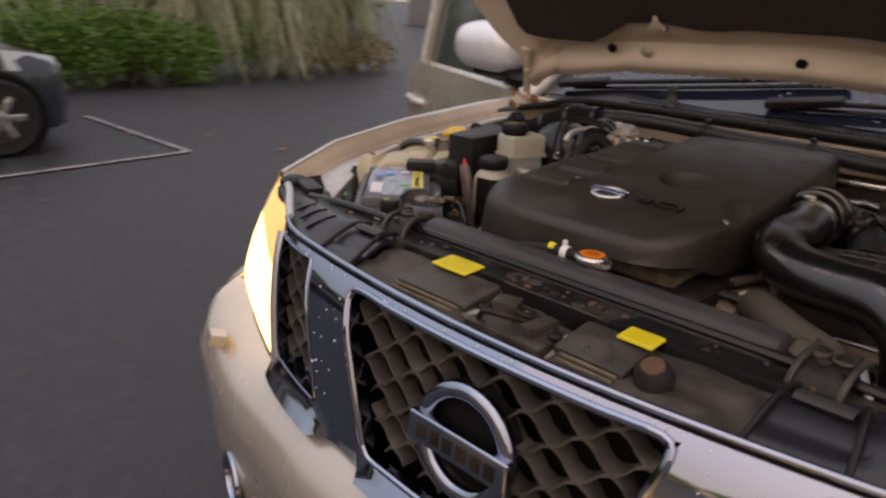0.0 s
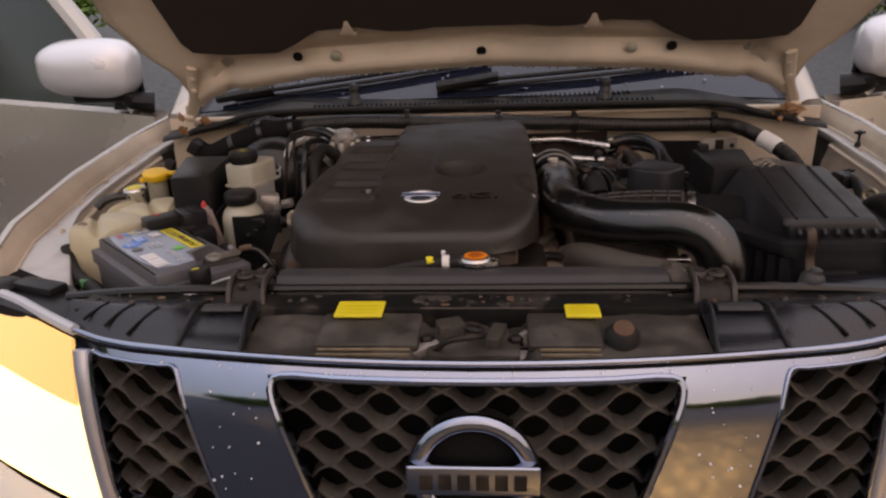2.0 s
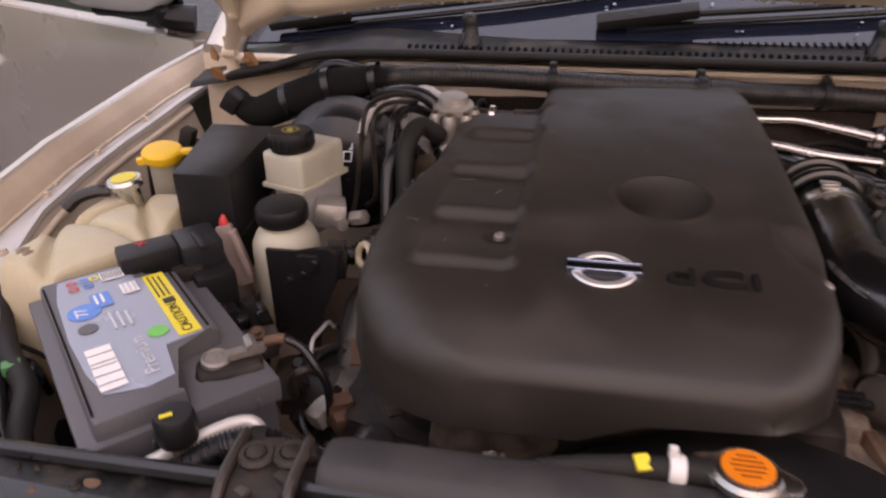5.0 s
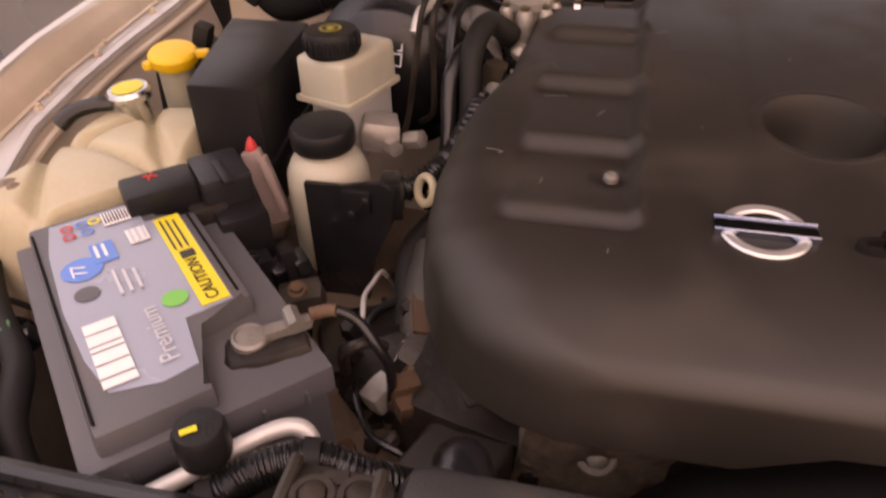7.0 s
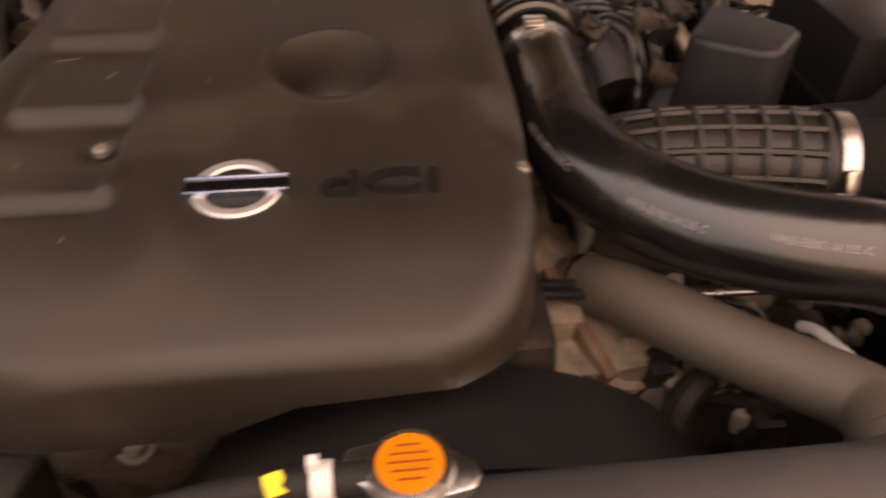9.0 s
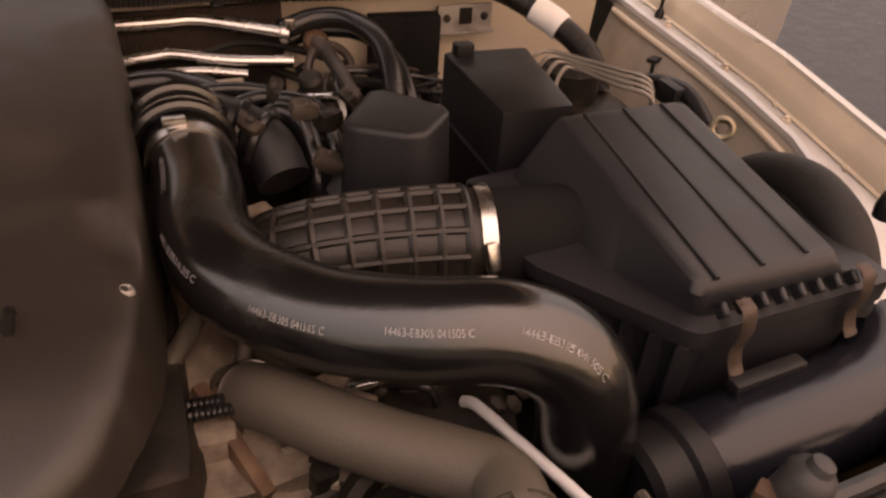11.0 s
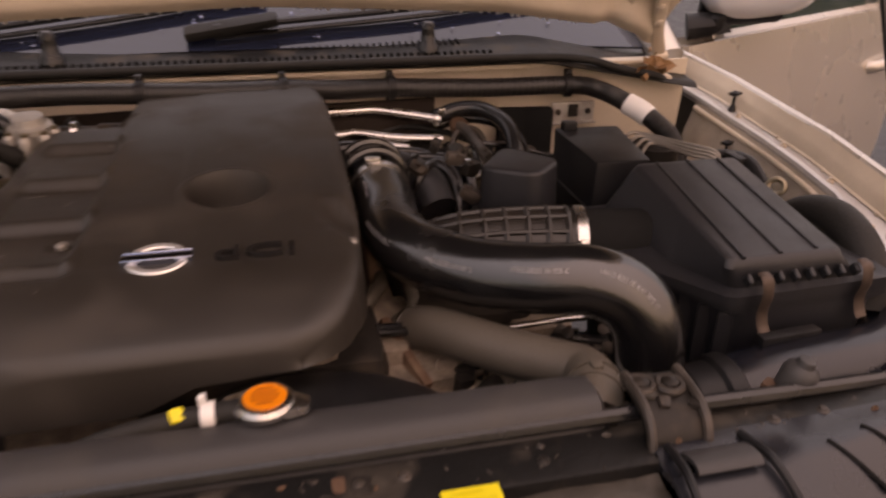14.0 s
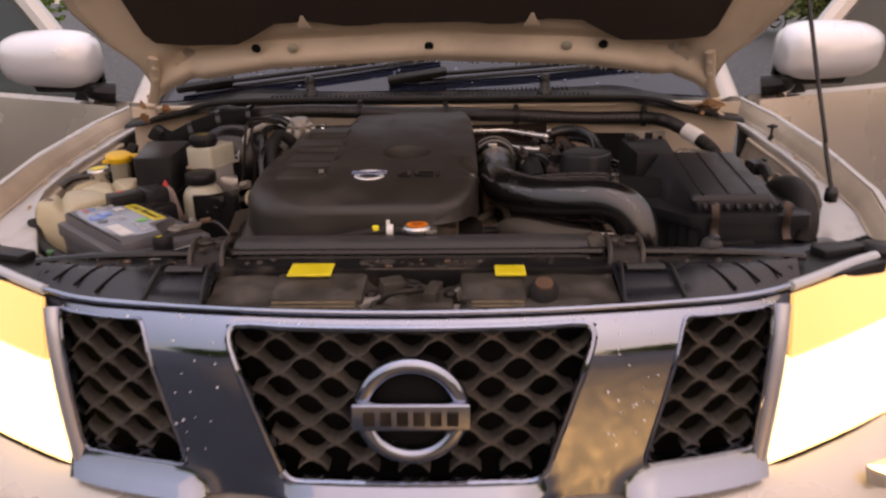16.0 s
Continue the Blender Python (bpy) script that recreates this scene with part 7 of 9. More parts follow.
WP = [(-0.46, 0.955, 1.172), (-0.40, 0.945, 1.186), (-0.30, 0.942, 1.190), (-0.178, 0.945, 1.186), (-0.07, 0.955, 1.180), (0.037, 0.962, 1.178), (0.13, 0.978, 1.170), (0.218, 0.993, 1.166), (0.38, 1.0, 1.157), (0.548, 0.999, 1.155), (0.60, 0.975, 1.150), (0.645, 0.925, 1.130), (0.675, 0.88, 1.108), (0.69, 0.85, 1.085), (0.695, 0.83, 1.05)]
CONDUIT = mat("conduit_plastic", (0.014, 0.013, 0.013), 0.42, 0, 0.2, 20, 0.1, 300, dust=0.2, dust_col=(0.05, 0.045, 0.04))
bm = bm_new()
sweep(bm, WP, ribbed(0.0165, 230, 0.035), 12, 84)
part("conduit", bm, CONDUIT, wc)
for p, ax in (((-0.178, 0.945, 1.186), (1, 0.05, -0.03)), ((0.037, 0.962, 1.178), (1, 0.1, -0.05)), ((0.218, 0.993, 1.166), (1, 0.1, -0.05)), ((0.548, 0.999, 1.155), (1, -0.2, 0))):
    bm = bm_new()
    band(bm, p, ax, 0.0185, 0.012, 0.003)
    box(bm, (p[0], p[1] + 0.005, p[2] + 0.022), (0.011, 0.016, 0.012), 0.002)
    part("conduit_clip", bm, BLACK_PL, wc)
bm = bm_new()
sweep(bm, [(0.637, 0.934, 1.1345), (0.655, 0.913, 1.1245), (0.664, 0.899, 1.117)], 0.0196, 18, 5)
part("tape_wrap", bm, WHITE_TAPE, wc, "white tape wrap")
fm = thing("foam_sleeve", (-0.52, 0.95, 1.13), "thick black foam sleeved wiring bundle", "wiring")
bm = bm_new()
sweep(bm, [(-0.69, 0.93, 1.135), (-0.655, 0.935, 1.120), (-0.60, 0.94, 1.140), (-0.53, 0.945, 1.165), (-0.46, 0.95, 1.176), (-0.41, 0.948, 1.184)], lambda t: 0.017 + 0.012 * math.sin(math.pi * min(1, t * 1.15)) ** 0.7, 14, 8)
part("sleeve", bm, VOID_PL, fm)
bm = bm_new()
box(bm, (-0.693, 0.928, 1.140), (0.028, 0.04, 0.034), 0.004, (0, 35, 0))
part("sleeve_end", bm, BLACK_PL, fm)
for p, ax, r in (((-0.60, 0.94, 1.140), (0.9, 0.05, 0.35), 0.0285), ((-0.53, 0.945, 1.165), (0.93, 0.06, 0.25), 0.0300), ((-0.455, 0.95, 1.177), (0.97, 0.0, 0.15), 0.0275)):
    bm = bm_new()
    band(bm, p, ax, r, 0.012, 0.001)
    part("tape_band", bm, RUBBER, fm)
hose("heater_hose", (-0.5, 0.96, 1.17), "thin black hose looping over the foam sleeve", [(-0.60, 0.975, 1.13), (-0.57, 0.975, 1.175), (-0.53, 0.97, 1.195), (-0.48, 0.965, 1.19), (-0.42, 0.96, 1.19)], 0.008, RUBBER, 10, 8)

# dead leaves caught at the hinges
rng = random.Random(8)
for sx, cnt in ((1, 12), (-1, 5)):
    for i in range(cnt):
        p = Vector((sx * rng.uniform(0.68, 0.735), rng.uniform(0.96, 1.03), rng.uniform(1.172, 1.215)))
        bm = bm_new()
        a = Vector((rng.gauss(0, 1), rng.gauss(0, 1), rng.gauss(0, 0.8))).normalized()
        b = a.orthogonal().normalized()
        c = a.cross(b)
        L_ = rng.uniform(0.014, 0.026)
        mid = [bm.verts.new(p + a * L_ * t + c * 0.004 * math.sin(3 * t)) for t in (-1, -0.4, 0.3, 1)]
        for s_ in (-1, 1):
            e1, e2 = (bm.verts.new(p + a * L_ * t + b * s_ * L_ * w + c * 0.005) for t, w in ((-0.4, 0.5), (0.3, 0.42)))
            bm.faces.new((mid[0], mid[1], e1))
            bm.faces.new((mid[1], mid[2], e2, e1))
            bm.faces.new((mid[2], mid[3], e2))
        tagged(part("dead_leaf", bm, LEAF_BROWN, None, keep=True), "curled brown dead leaf caught by the hood hinge", "leaf", "dead leaves")

# ---- battery side ----
BU, BV = Vector((0.725, -0.689, 0)), Vector((0.689, 0.725, 0))
BC = Vector((-0.530, 0.374, 0))
BM = Matrix(((BU.x, BV.x, 0, BC.x), (BU.y, BV.y, 0, BC.y), (0, 0, 1, 0), (0, 0, 0, 1)))
bat = thing("battery", (BC.x, BC.y, 0.90), "grey car battery with a printed label and yellow caution strip", "battery")
bm = bm_new()
prism(bm, [(-0.134, -0.078), (0.134, -0.078), (0.134, 0.078), (-0.134, 0.078)], 0.90, 1.062, 0.004, BM)
part("battery_case", bm, BATT_PL, bat)
bm = bm_new()
prism(bm, [(-0.139, -0.083), (0.139, -0.083), (0.139, 0.083), (-0.139, 0.083)], 1.045, 1.068, 0.004, BM)
lid_b = part("battery_lid", bm, BATT_PL, bat)
bm = bm_new()
# raised middle of the lid with cut corners for the terminals
prism(bm, [(-0.136, -0.070), (0.132, -0.070), (0.132, 0.006), (0.062, 0.012), (0.056, 0.060), (-0.086, 0.060), (-0.090, 0.024), (-0.136, 0.020)], 1.062, 1.0855, 0.006, BM, taper=0.985)
top_b = part("lid_block", bm, BATT_PL, bat)
bm = bm_new()
for v0 in (-0.066, 0.052):
    box(bm, (0.0 if v0 < 0 else -0.02, v0, 1.0862), (0.24 if v0 < 0 else 0.13, 0.002, 0.002), 0.0005, None, 1)
bmesh.ops.transform(bm, matrix=BM, verts=bm.verts)
part("lid_groove", bm, VOID_PL, top_b)
for u in (-0.10, -0.05, 0.0, 0.05, 0.10):
    bm = bm_new()
    box(bm, (0.1395, -0.06 + (u + 0.1) * 0.6, 1.050), (0.003, 0.003, 0.012), 0.0005, None, 1)
    bmesh.ops.transform(bm, matrix=BM, verts=bm.verts)
    part("lid_rib", bm, BATT_PL, lid_b)


def sticker(name, pts, z, material, owner, label="", m=BM, h=0.0008):
    bm = bm_new()
    prism(bm, pts, z, z + h, 0, m)
    return part(name, bm, material, owner, label)


def rect(u0, v0, u1, v1):
    return [(u0, v0), (u1, v0), (u1, v1), (u0, v1)]


ZL = 1.0858
lab_b = sticker("battery_label", [(-0.125, -0.052), (-0.08, -0.059), (0.0, -0.062), (0.06, -0.059), (0.098, -0.052), (0.108, -0.02), (0.104, 0.004), (0.055, 0.010), (0.052, 0.046), (-0.084, 0.046), (-0.088, 0.018), (-0.125, 0.016)], ZL, BATT_LABEL, bat, "grey printed battery label")
ys = sticker("caution_strip", rect(-0.084, 0.024, 0.050, 0.045), ZL + 0.0012, YELLOW, bat, "yellow caution strip with dark print")
ZP = ZL + 0.0022


def words(body, size, u, v, turn, material, owner, sx_=1.0):
    bm = text_mesh(body, size, 0.0002)
    bmesh.ops.transform(bm, matrix=BM @ Matrix.Translation((u, v, ZP + 0.0004)) @ Matrix.Rotation(radians(turn), 4, 'Z') @ Matrix.Diagonal((sx_, 1, 1, 1)), verts=bm.verts)
    part("printed_word", bm, material, owner, keep=True)


words("CAUTION", 0.0135, 0.018, 0.0345, 180, PRINT, ys, 0.95)
for k in range(3):
    sticker("print_bar", rect(-0.078 + 0.002 * k, 0.0275 + k * 0.005, -0.030, 0.0290 + k * 0.005), ZP, PRINT, ys)
sticker("print_block", rect(-0.024, 0.029, -0.014, 0.040), ZP, PRINT, ys)
# brand mark as plain bars
u = 0.096
for wdt in (0.008, 0.012, 0.012, 0.004, 0.012, 0.011):
    sticker("brand_bar", rect(u - wdt, -0.054, u, -0.032), ZP, WHITE_PR, lab_b, "white plain bar in place of a brand mark", h=0.0006)
    u -= wdt + 0.0022
words("Premium", 0.0185, 0.062, -0.010, 180, PALE_PR, lab_b, 0.95)
bm = bm_new()
lathe(bm, [(0.0155, 0), (0.0155, 0.0006)], BM @ Vector((-0.046, -0.040, ZP - 0.0008)), seg=28)
bd = part("blue_disc", bm, BLUE_PR, lab_b, "blue round print")
words("77", 0.016, -0.044, -0.042, 180, WHITE_PR, bd)
sticker("blue_band", rect(-0.075, -0.030, -0.046, -0.012), ZP - 0.0006, BLUE_PR, lab_b)
for k in range(2):
    sticker("print_bar", rect(-0.071, -0.027 + k * 0.006, -0.052, -0.0245 + k * 0.006), ZP + 0.0004, WHITE_PR, lab_b)
sticker("bar_code", rect(-0.118, -0.012, -0.098, 0.010), ZP, WHITE_PR, lab_b)
for k in range(8):
    sticker("code_line", rect(-0.116, -0.0105 + k * 0.0025, -0.100, -0.0095 + k * 0.0025), ZP + 0.0009, PRINT, lab_b)
sticker("pale_patch", rect(-0.080, 0.000, -0.058, 0.016), ZP, WHITE_PR, lab_b)
for k in range(3):
    sticker("patch_line", rect(-0.078, 0.002 + k * 0.005, -0.060, 0.0045 + k * 0.005), ZP + 0.0009, PALE_PR, lab_b)
bm = bm_new()
lathe(bm, [(0.0095, 0), (0.0095, 0.0006)], BM @ Vector((0.030, 0.010, ZP - 0.0006)), seg=24)
part("green_disc", bm, GREEN_PR, lab_b, "small green round print")
bm = bm_new()
lathe(bm, [(0.009, 0), (0.009, 0.0006)], BM @ Vector((-0.012, -0.043, ZP - 0.0006)), seg=24)
part("grey_disc", bm, BATT_PL, lab_b)
for u, v, m_ in ((-0.112, -0.040, RED_PR), (-0.098, -0.040, RED_PR), (-0.112, -0.028, BLUE_PR), (-0.098, -0.026, BLUE_PR), (-0.112, -0.018, YELLOW)):
    bm = bm_new()
    torus(bm, BM @ Vector((u, v, ZP)), (0, 0, 1), 0.0042, 0.0011, 18, 4, 0.4)
    part("symbol_ring", bm, m_, lab_b)
for k in range(3):
    sticker("print_bar", rect(-0.030 + 0.003 * k, -0.022 + 0.007 * k, 0.004, -0.0195 + 0.007 * k), ZP, PALE_PR, lab_b)
# terminals
neg = thing("battery_clamp", (-0.431, 0.342, 1.07), "dusty lead clamp on the negative battery post", "clamp")
bm = bm_new()
lathe(bm, [(0.0125, -0.012), (0.0135, -0.006), (0.0130, -0.001), (0.0108, 0.0008), (0.0098, -0.001), (0.004, -0.0005)], (-0.436, 0.344, 1.078), (0.1, -0.1, 1), 24)
part("post_ring", bm, LEAD, neg)
bm = bm_new()
casting(bm, (-0.426, 0.346, 1.0675), (0.052, 0.030, 0.007), 91, 0.005, (0, 0, 35), 5)
part("dirt_crust", bm, GREASY, neg, "brown dirt crust")
bm = bm_new()
casting(bm, (-0.414, 0.360, 1.076), (0.034, 0.010, 0.008), 13, 0.003, (0, 0, 38), 4)
lathe(bm, [(0.006, -0.01), (0.006, 0.01)], (-0.410, 0.362, 1.083), (0.6, -0.8, 0), 6)
part("clamp_arm", bm, LEAD, neg)
bm = bm_new()
sweep(bm, [(-0.402, 0.374, 1.079), (-0.388, 0.382, 1.078), (-0.370, 0.383, 1.070), (-0.354, 0.376, 1.054), (-0.345, 0.376, 1.030), (-0.350, 0.385, 0.98)], 0.0042, 10, 7)
part("earth_cable", bm, RUBBER, neg)
bm = bm_new()
sweep(bm, [(-0.402, 0.373, 1.079), (-0.390, 0.379, 1.080), (-0.384, 0.380, 1.080)], 0.0050, 10, 4)
part("cable_sleeve", bm, RUST, neg, "short brown sleeve")
pos = thing("terminal_fuse_block", (-0.57, 0.50, 1.07), "black plastic positive terminal fuse cover with a red plus", "fuse block")
for nm, c_, sz_, rz_ in (("fuse_cover", (-0.588, 0.486, 1.090), (0.062, 0.042, 0.030), 43), ("fuse_holder", (-0.547, 0.521, 1.090), (0.046, 0.058, 0.032), 43), ("terminal_boot", (-0.520, 0.497, 1.052), (0.044, 0.040, 0.052), 43), ("holder_latch", (-0.533, 0.505, 1.108), (0.010, 0.044, 0.006), 43), ("terminal_boot", (-0.548, 0.492, 1.072), (0.034, 0.026, 0.022), 43)):
    bm = bm_new()
    box(bm, c_, sz_, 0.005, (0, 0, rz_))
    part(nm, bm, GREASY if sz_[0] == 0.034 else GREY_PL if nm == "fuse_holder" else BLACK_PL, pos)
bm = bm_new()
box(bm, (-0.597, 0.490, 1.1055), (0.013, 0.0018, 0.001), 0, (0, 0, 20), 1)
box(bm, (-0.597, 0.490, 1.1055), (0.0018, 0.013, 0.001), 0, (0, 0, 20), 1)
part("plus_mark", bm, RED_PR, pos, "red plus sign")
bm = bm_new()
box(bm, (-0.586, 0.463, 1.093), (0.030, 0.002, 0.003), 0.0005, (0, 0, 43), 1)
part("cover_slot", bm, VOID_PL, pos)
for k in range(5):
    bm = bm_new()
    box(bm, (-0.508 + 0.011 * k, 0.476 + 0.004 * k, 1.030 - 0.006 * (k % 3)), (0.014, 0.022, 0.030 + 0.004 * (k % 2)), 0.003, (12 * (k % 3) - 8, 10 - 6 * k, 43))
    part("fuse_plug", bm, BLACK_PL if k % 2 else RUBBER, pos)
    bm = bm_new()
    sweep(bm, [(-0.506 + 0.011 * k, 0.472 + 0.004 * k, 1.018), (-0.502 + 0.011 * k, 0.464 + 0.004 * k, 0.99), (-0.50 + 0.010 * k, 0.46, 0.93)], 0.004, 8, 5)
    part("fuse_cable", bm, RUBBER, pos)
rc = thing("red_wire", (-0.48, 0.475, 1.0), "thin red wire between the battery and the steering reservoir", "wire")
bm = bm_new()
sweep(bm, [(-0.494, 0.478, 1.012), (-0.486, 0.484, 1.018), (-0.470, 0.497, 1.020), (-0.461, 0.503, 1.014)], 0.0022, 8, 6)
part("wire_run", bm, RED_PR, rc)
bp_ = thing("bracket_bolt", (-0.458, 0.462, 1.0), "dirty brown bracket with a bolt beside the battery", "bracket")
bm = bm_new()
casting(bm, (-0.456, 0.464, 1.008), (0.036, 0.030, 0.024), 17, 0.003, (0, 0, 30), 4)
part("bracket_plate", bm, BROWN_STEEL, bp_)
bm = bm_new()
lathe(bm, [(0.009, 0), (0.009, 0.004), (0.006, 0.005), (0.006, 0.009), (0.003, 0.010)], (-0.457, 0.461, 1.020), (0.1, -0.3, 1), 8)
part("bolt_head", bm, RUST, bp_)
pw = thing("pale_wire", (-0.412, 0.52, 0.99), "short pale curved wire low beside the engine cover", "wire")
bm = bm_new()
sweep(bm, [(-0.400, 0.540, 0.985), (-0.402, 0.530, 0.998), (-0.404, 0.510, 1.0), (-0.406, 0.489, 1.0), (-0.401, 0.468, 0.992)], 0.0024, 8, 6)
part("wire_run", bm, AC_PIPE, pw)
tray = thing("battery_tray", (BC.x, BC.y, 0.86), "black plastic tray under the battery", "battery tray")
bm = bm_new()
prism(bm, [(-0.15, -0.10), (0.15, -0.10), (0.15, 0.10), (-0.15, 0.10)], 0.86, 0.905, 0.005, BM)
box(bm, (BC.x, BC.y, 0.70), (0.16, 0.16, 0.34), 0.02)
part("tray_plate", bm, BLACK_PL, tray)

# coolant tank
ct = thing("coolant_tank", (-0.68, 0.55, 0.95), "yellowed translucent lumpy plastic coolant tank", "coolant tank")
LUMPS = [(-0.748, 0.485), (-0.695, 0.515), (-0.682, 0.580), (-0.640, 0.612), (-0.728, 0.602)]

def tank_point(u, v):
    """u runs across, v along; the rims fold down to the sides."""
    y = 0.418 + 0.255 * v
    xl = linear([0.418, 0.45, 0.52, 0.62, 0.673], [-0.735, -0.752, -0.750, -0.742, -0.725], y)
    xr = linear([0.418, 0.45, 0.50, 0.56, 0.62, 0.673], [-0.690, -0.660, -0.612, -0.596, -0.606, -0.64], y)
    x = xl + (xr - xl) * u
    d = sorted(math.hypot(x - a, y - b) for a, b in LUMPS)
    top = 1.097 - 0.014 * max(0.0, 1 - (d[1] - d[0]) / 0.017) ** 1.7 - 0.7 * max(0.0, d[0] - 0.015) ** 1.5
    e = min(u, 1 - u, v, 1 - v)
    k = min(1.0, e / 0.10)
    return Vector((x, y, 0.955 + (top - 0.955) * math.sqrt(1 - (1 - k) ** 2)))


bm = bm_new()
tv = [0, 0.004, 0.012, 0.025, 0.045, 0.07] + lin(0.1, 0.9, 60) + [0.93, 0.955, 0.975, 0.988, 0.996, 1.0]
grid_sheet(bm, tv, tv, tank_point)
bmesh.ops.smooth_vert(bm, verts=bm.verts, factor=0.5, use_axis_x=True, use_axis_y=True, use_axis_z=True)
backed(bm, (0, 0, -0.01))
tank = part("tank_body", bm, RESERVOIR, ct, sharp=80)
bm = bm_new()
lathe(bm, [(0.016, -0.03), (0.016, 0.004), (0.0225, 0.005), (0.0235, 0.012), (0.021, 0.016), (0.001, 0.0165)], (-0.706, 0.632, 1.104), (-0.05, -0.06, 1), seg=28)
tc_ = part("tank_cap", bm, STEEL, ct, "steel filler cap with a yellow sticker")
bm = bm_new()
lathe(bm, [(0.0165, 0), (0.0165, 0.0006), (0.001, 0.0008)], (-0.7068, 0.6308, 1.1206), (-0.05, -0.06, 1), seg=24)
part("cap_sticker", bm, YELLOW, tc_, "yellow round sticker")
hose("tank_hose", (-0.71, 0.60, 1.08), "thin black hose at the coolant tank neck", [(-0.722, 0.620, 1.106), (-0.738, 0.610, 1.107), (-0.756, 0.600, 1.102), (-0.770, 0.590, 1.09)], 0.0085, RUBBER, 8, 6)
# washer filler
wf = thing("washer_filler", (-0.68, 0.685, 1.04), "washer fluid filler neck with a yellow cap", "washer filler")
bm = bm_new()
lathe(bm, [(0.020, -0.10), (0.020, 0.0), (0.022, 0.004)], (-0.694, 0.706, 1.118), seg=20)
part("filler_neck", bm, WHITE_RES, wf)
bm = bm_new()
lathe(bm, [(0.026, -0.006), (0.0275, -0.003), (0.0275, 0.006), (0.025, 0.009), (0.016, 0.0105), (0.001, 0.011)], (-0.694, 0.706, 1.126), (0.08, -0.14, 1), 28)
box(bm, (-0.664, 0.716, 1.129), (0.018, 0.014, 0.008), 0.003, (0, 0, 20))
lathe(bm, [(0.007, -0.004), (0.008, 0.0), (0.007, 0.004)], (-0.717, 0.690, 1.121), (0, 0, 1), 12)
part("filler_cap", bm, YELLOW_CAP, wf, "bright yellow plastic cap")
# left relay box
rl = thing("relay_box", (-0.60, 0.69, 1.02), "tall black plastic relay box", "relay box", "relay boxes")
bm = bm_new()
prism(bm, [(-0.608, 0.588), (-0.534, 0.590), (-0.556, 0.782), (-0.656, 0.782)], 1.01, 1.150, 0.006)
part("box_body", bm, BLACK_PL, rl)
bm = bm_new()
prism(bm, [(-0.612, 0.584), (-0.530, 0.586), (-0.552, 0.786), (-0.660, 0.786)], 1.062, 1.069, 0.001)
part("box_lip", bm, BLACK_PL, rl)
# brake fluid reservoir
CLOUDY = mat("cloudy_reservoir_plastic", (0.40, 0.40, 0.39), 0.35, 0, 0.12, 12, 0.1, 300, dust=0.25, dust_col=(0.25, 0.22, 0.18), dust_scale=9)
br = thing("brake_fluid_reservoir", (-0.475, 0.69, 1.04), "cream plastic brake fluid reservoir with a black cap", "reservoir")
BR = Matrix.Translation((-0.478, 0.682, 0)) @ Matrix.Rotation(radians(-18), 4, 'Z')
bm = bm_new()
prism(bm, [(-0.033, -0.040), (0.031, -0.040), (0.030, 0.050), (-0.030, 0.050)], 1.116, 1.160, 0.008, BR, seg=3)
part("reservoir_top", bm, WHITE_RES, br)
bm = bm_new()
prism(bm, [(-0.024, -0.033), (0.024, -0.033), (0.024, 0.046), (-0.024, 0.046)], 1.045, 1.118, 0.004, BR)
part("reservoir_base", bm, CLOUDY, br, "cloudy translucent lower half")
bm = bm_new()
prism(bm, [(-0.035, -0.042), (0.033, -0.042), (0.032, 0.052), (-0.032, 0.052)], 1.112, 1.118, 0.001, BR)
part("reservoir_seam", bm, WHITE_RES, br)
bm = bm_new()
lathe(bm, [(0.026, -0.004), (0.0275, 0.0), (0.0275, 0.016), (0.0255, 0.020), (0.001, 0.0205)], (-0.484, 0.668, 1.164), seg=28)
bc_ = part("reservoir_cap", bm, BLACK_PL, br, "black ribbed screw cap")
for k in range(22):
    a = 2 * math.pi * k / 22
    bm = bm_new()
    box(bm, (-0.484 + 0.0278 * math.cos(a), 0.668 + 0.0278 * math.sin(a), 1.172), (0.003, 0.0035, 0.013), 0.0006, (0, 0, math.degrees(a)), 1)
    part("cap_grip", bm, BLACK_PL, bc_)
bm = bm_new()
torus(bm, (-0.484, 0.668, 1.1850), (0, 0, 1), 0.010, 0.0009, 24, 4, 0.5)
box(bm, (-0.484, 0.668, 1.1850), (0.007, 0.007, 0.0006), 0, None, 1)
part("cap_print", bm, mat("ochre_cap_print", (0.40, 0.33, 0.08), 0.5, 0, 0.1, 30, 0, 200), bc_)
mc = thing("master_cylinder", (-0.44, 0.72, 1.0), "cast alloy brake master cylinder with pipe unions", "master cylinder")
bm = bm_new()
lathe(bm, [(0.022, 0), (0.024, 0.02), (0.024, 0.10), (0.030, 0.12), (0.035, 0.16)], (-0.440, 0.655, 1.045), (-0.05, 1, 0), 20)
casting(bm, (-0.440, 0.665, 1.078), (0.036, 0.034, 0.030), 7, 0.004, (0, 10, 20), 4)
lathe(bm, [(0.009, -0.012), (0.009, 0.012)], (-0.424, 0.650, 1.070), (0.7, -0.7, 0.1), 6)
lathe(bm, [(0.012, -0.004), (0.012, 0.004)], (-0.432, 0.658, 1.074), (0.7, -0.7, 0.1), 12)
lathe(bm, [(0.010, 0), (0.010, 0.02), (0.006, 0.022)], (-0.41, 0.665, 1.07), (0.9, -0.3, 0.3), 6)
part("cylinder_body", bm, DULL_ALLOY, mc)
bo = thing("brake_booster", (-0.45, 0.87, 0.93), "big round glossy black brake booster drum", "brake booster")
bm = bm_new()
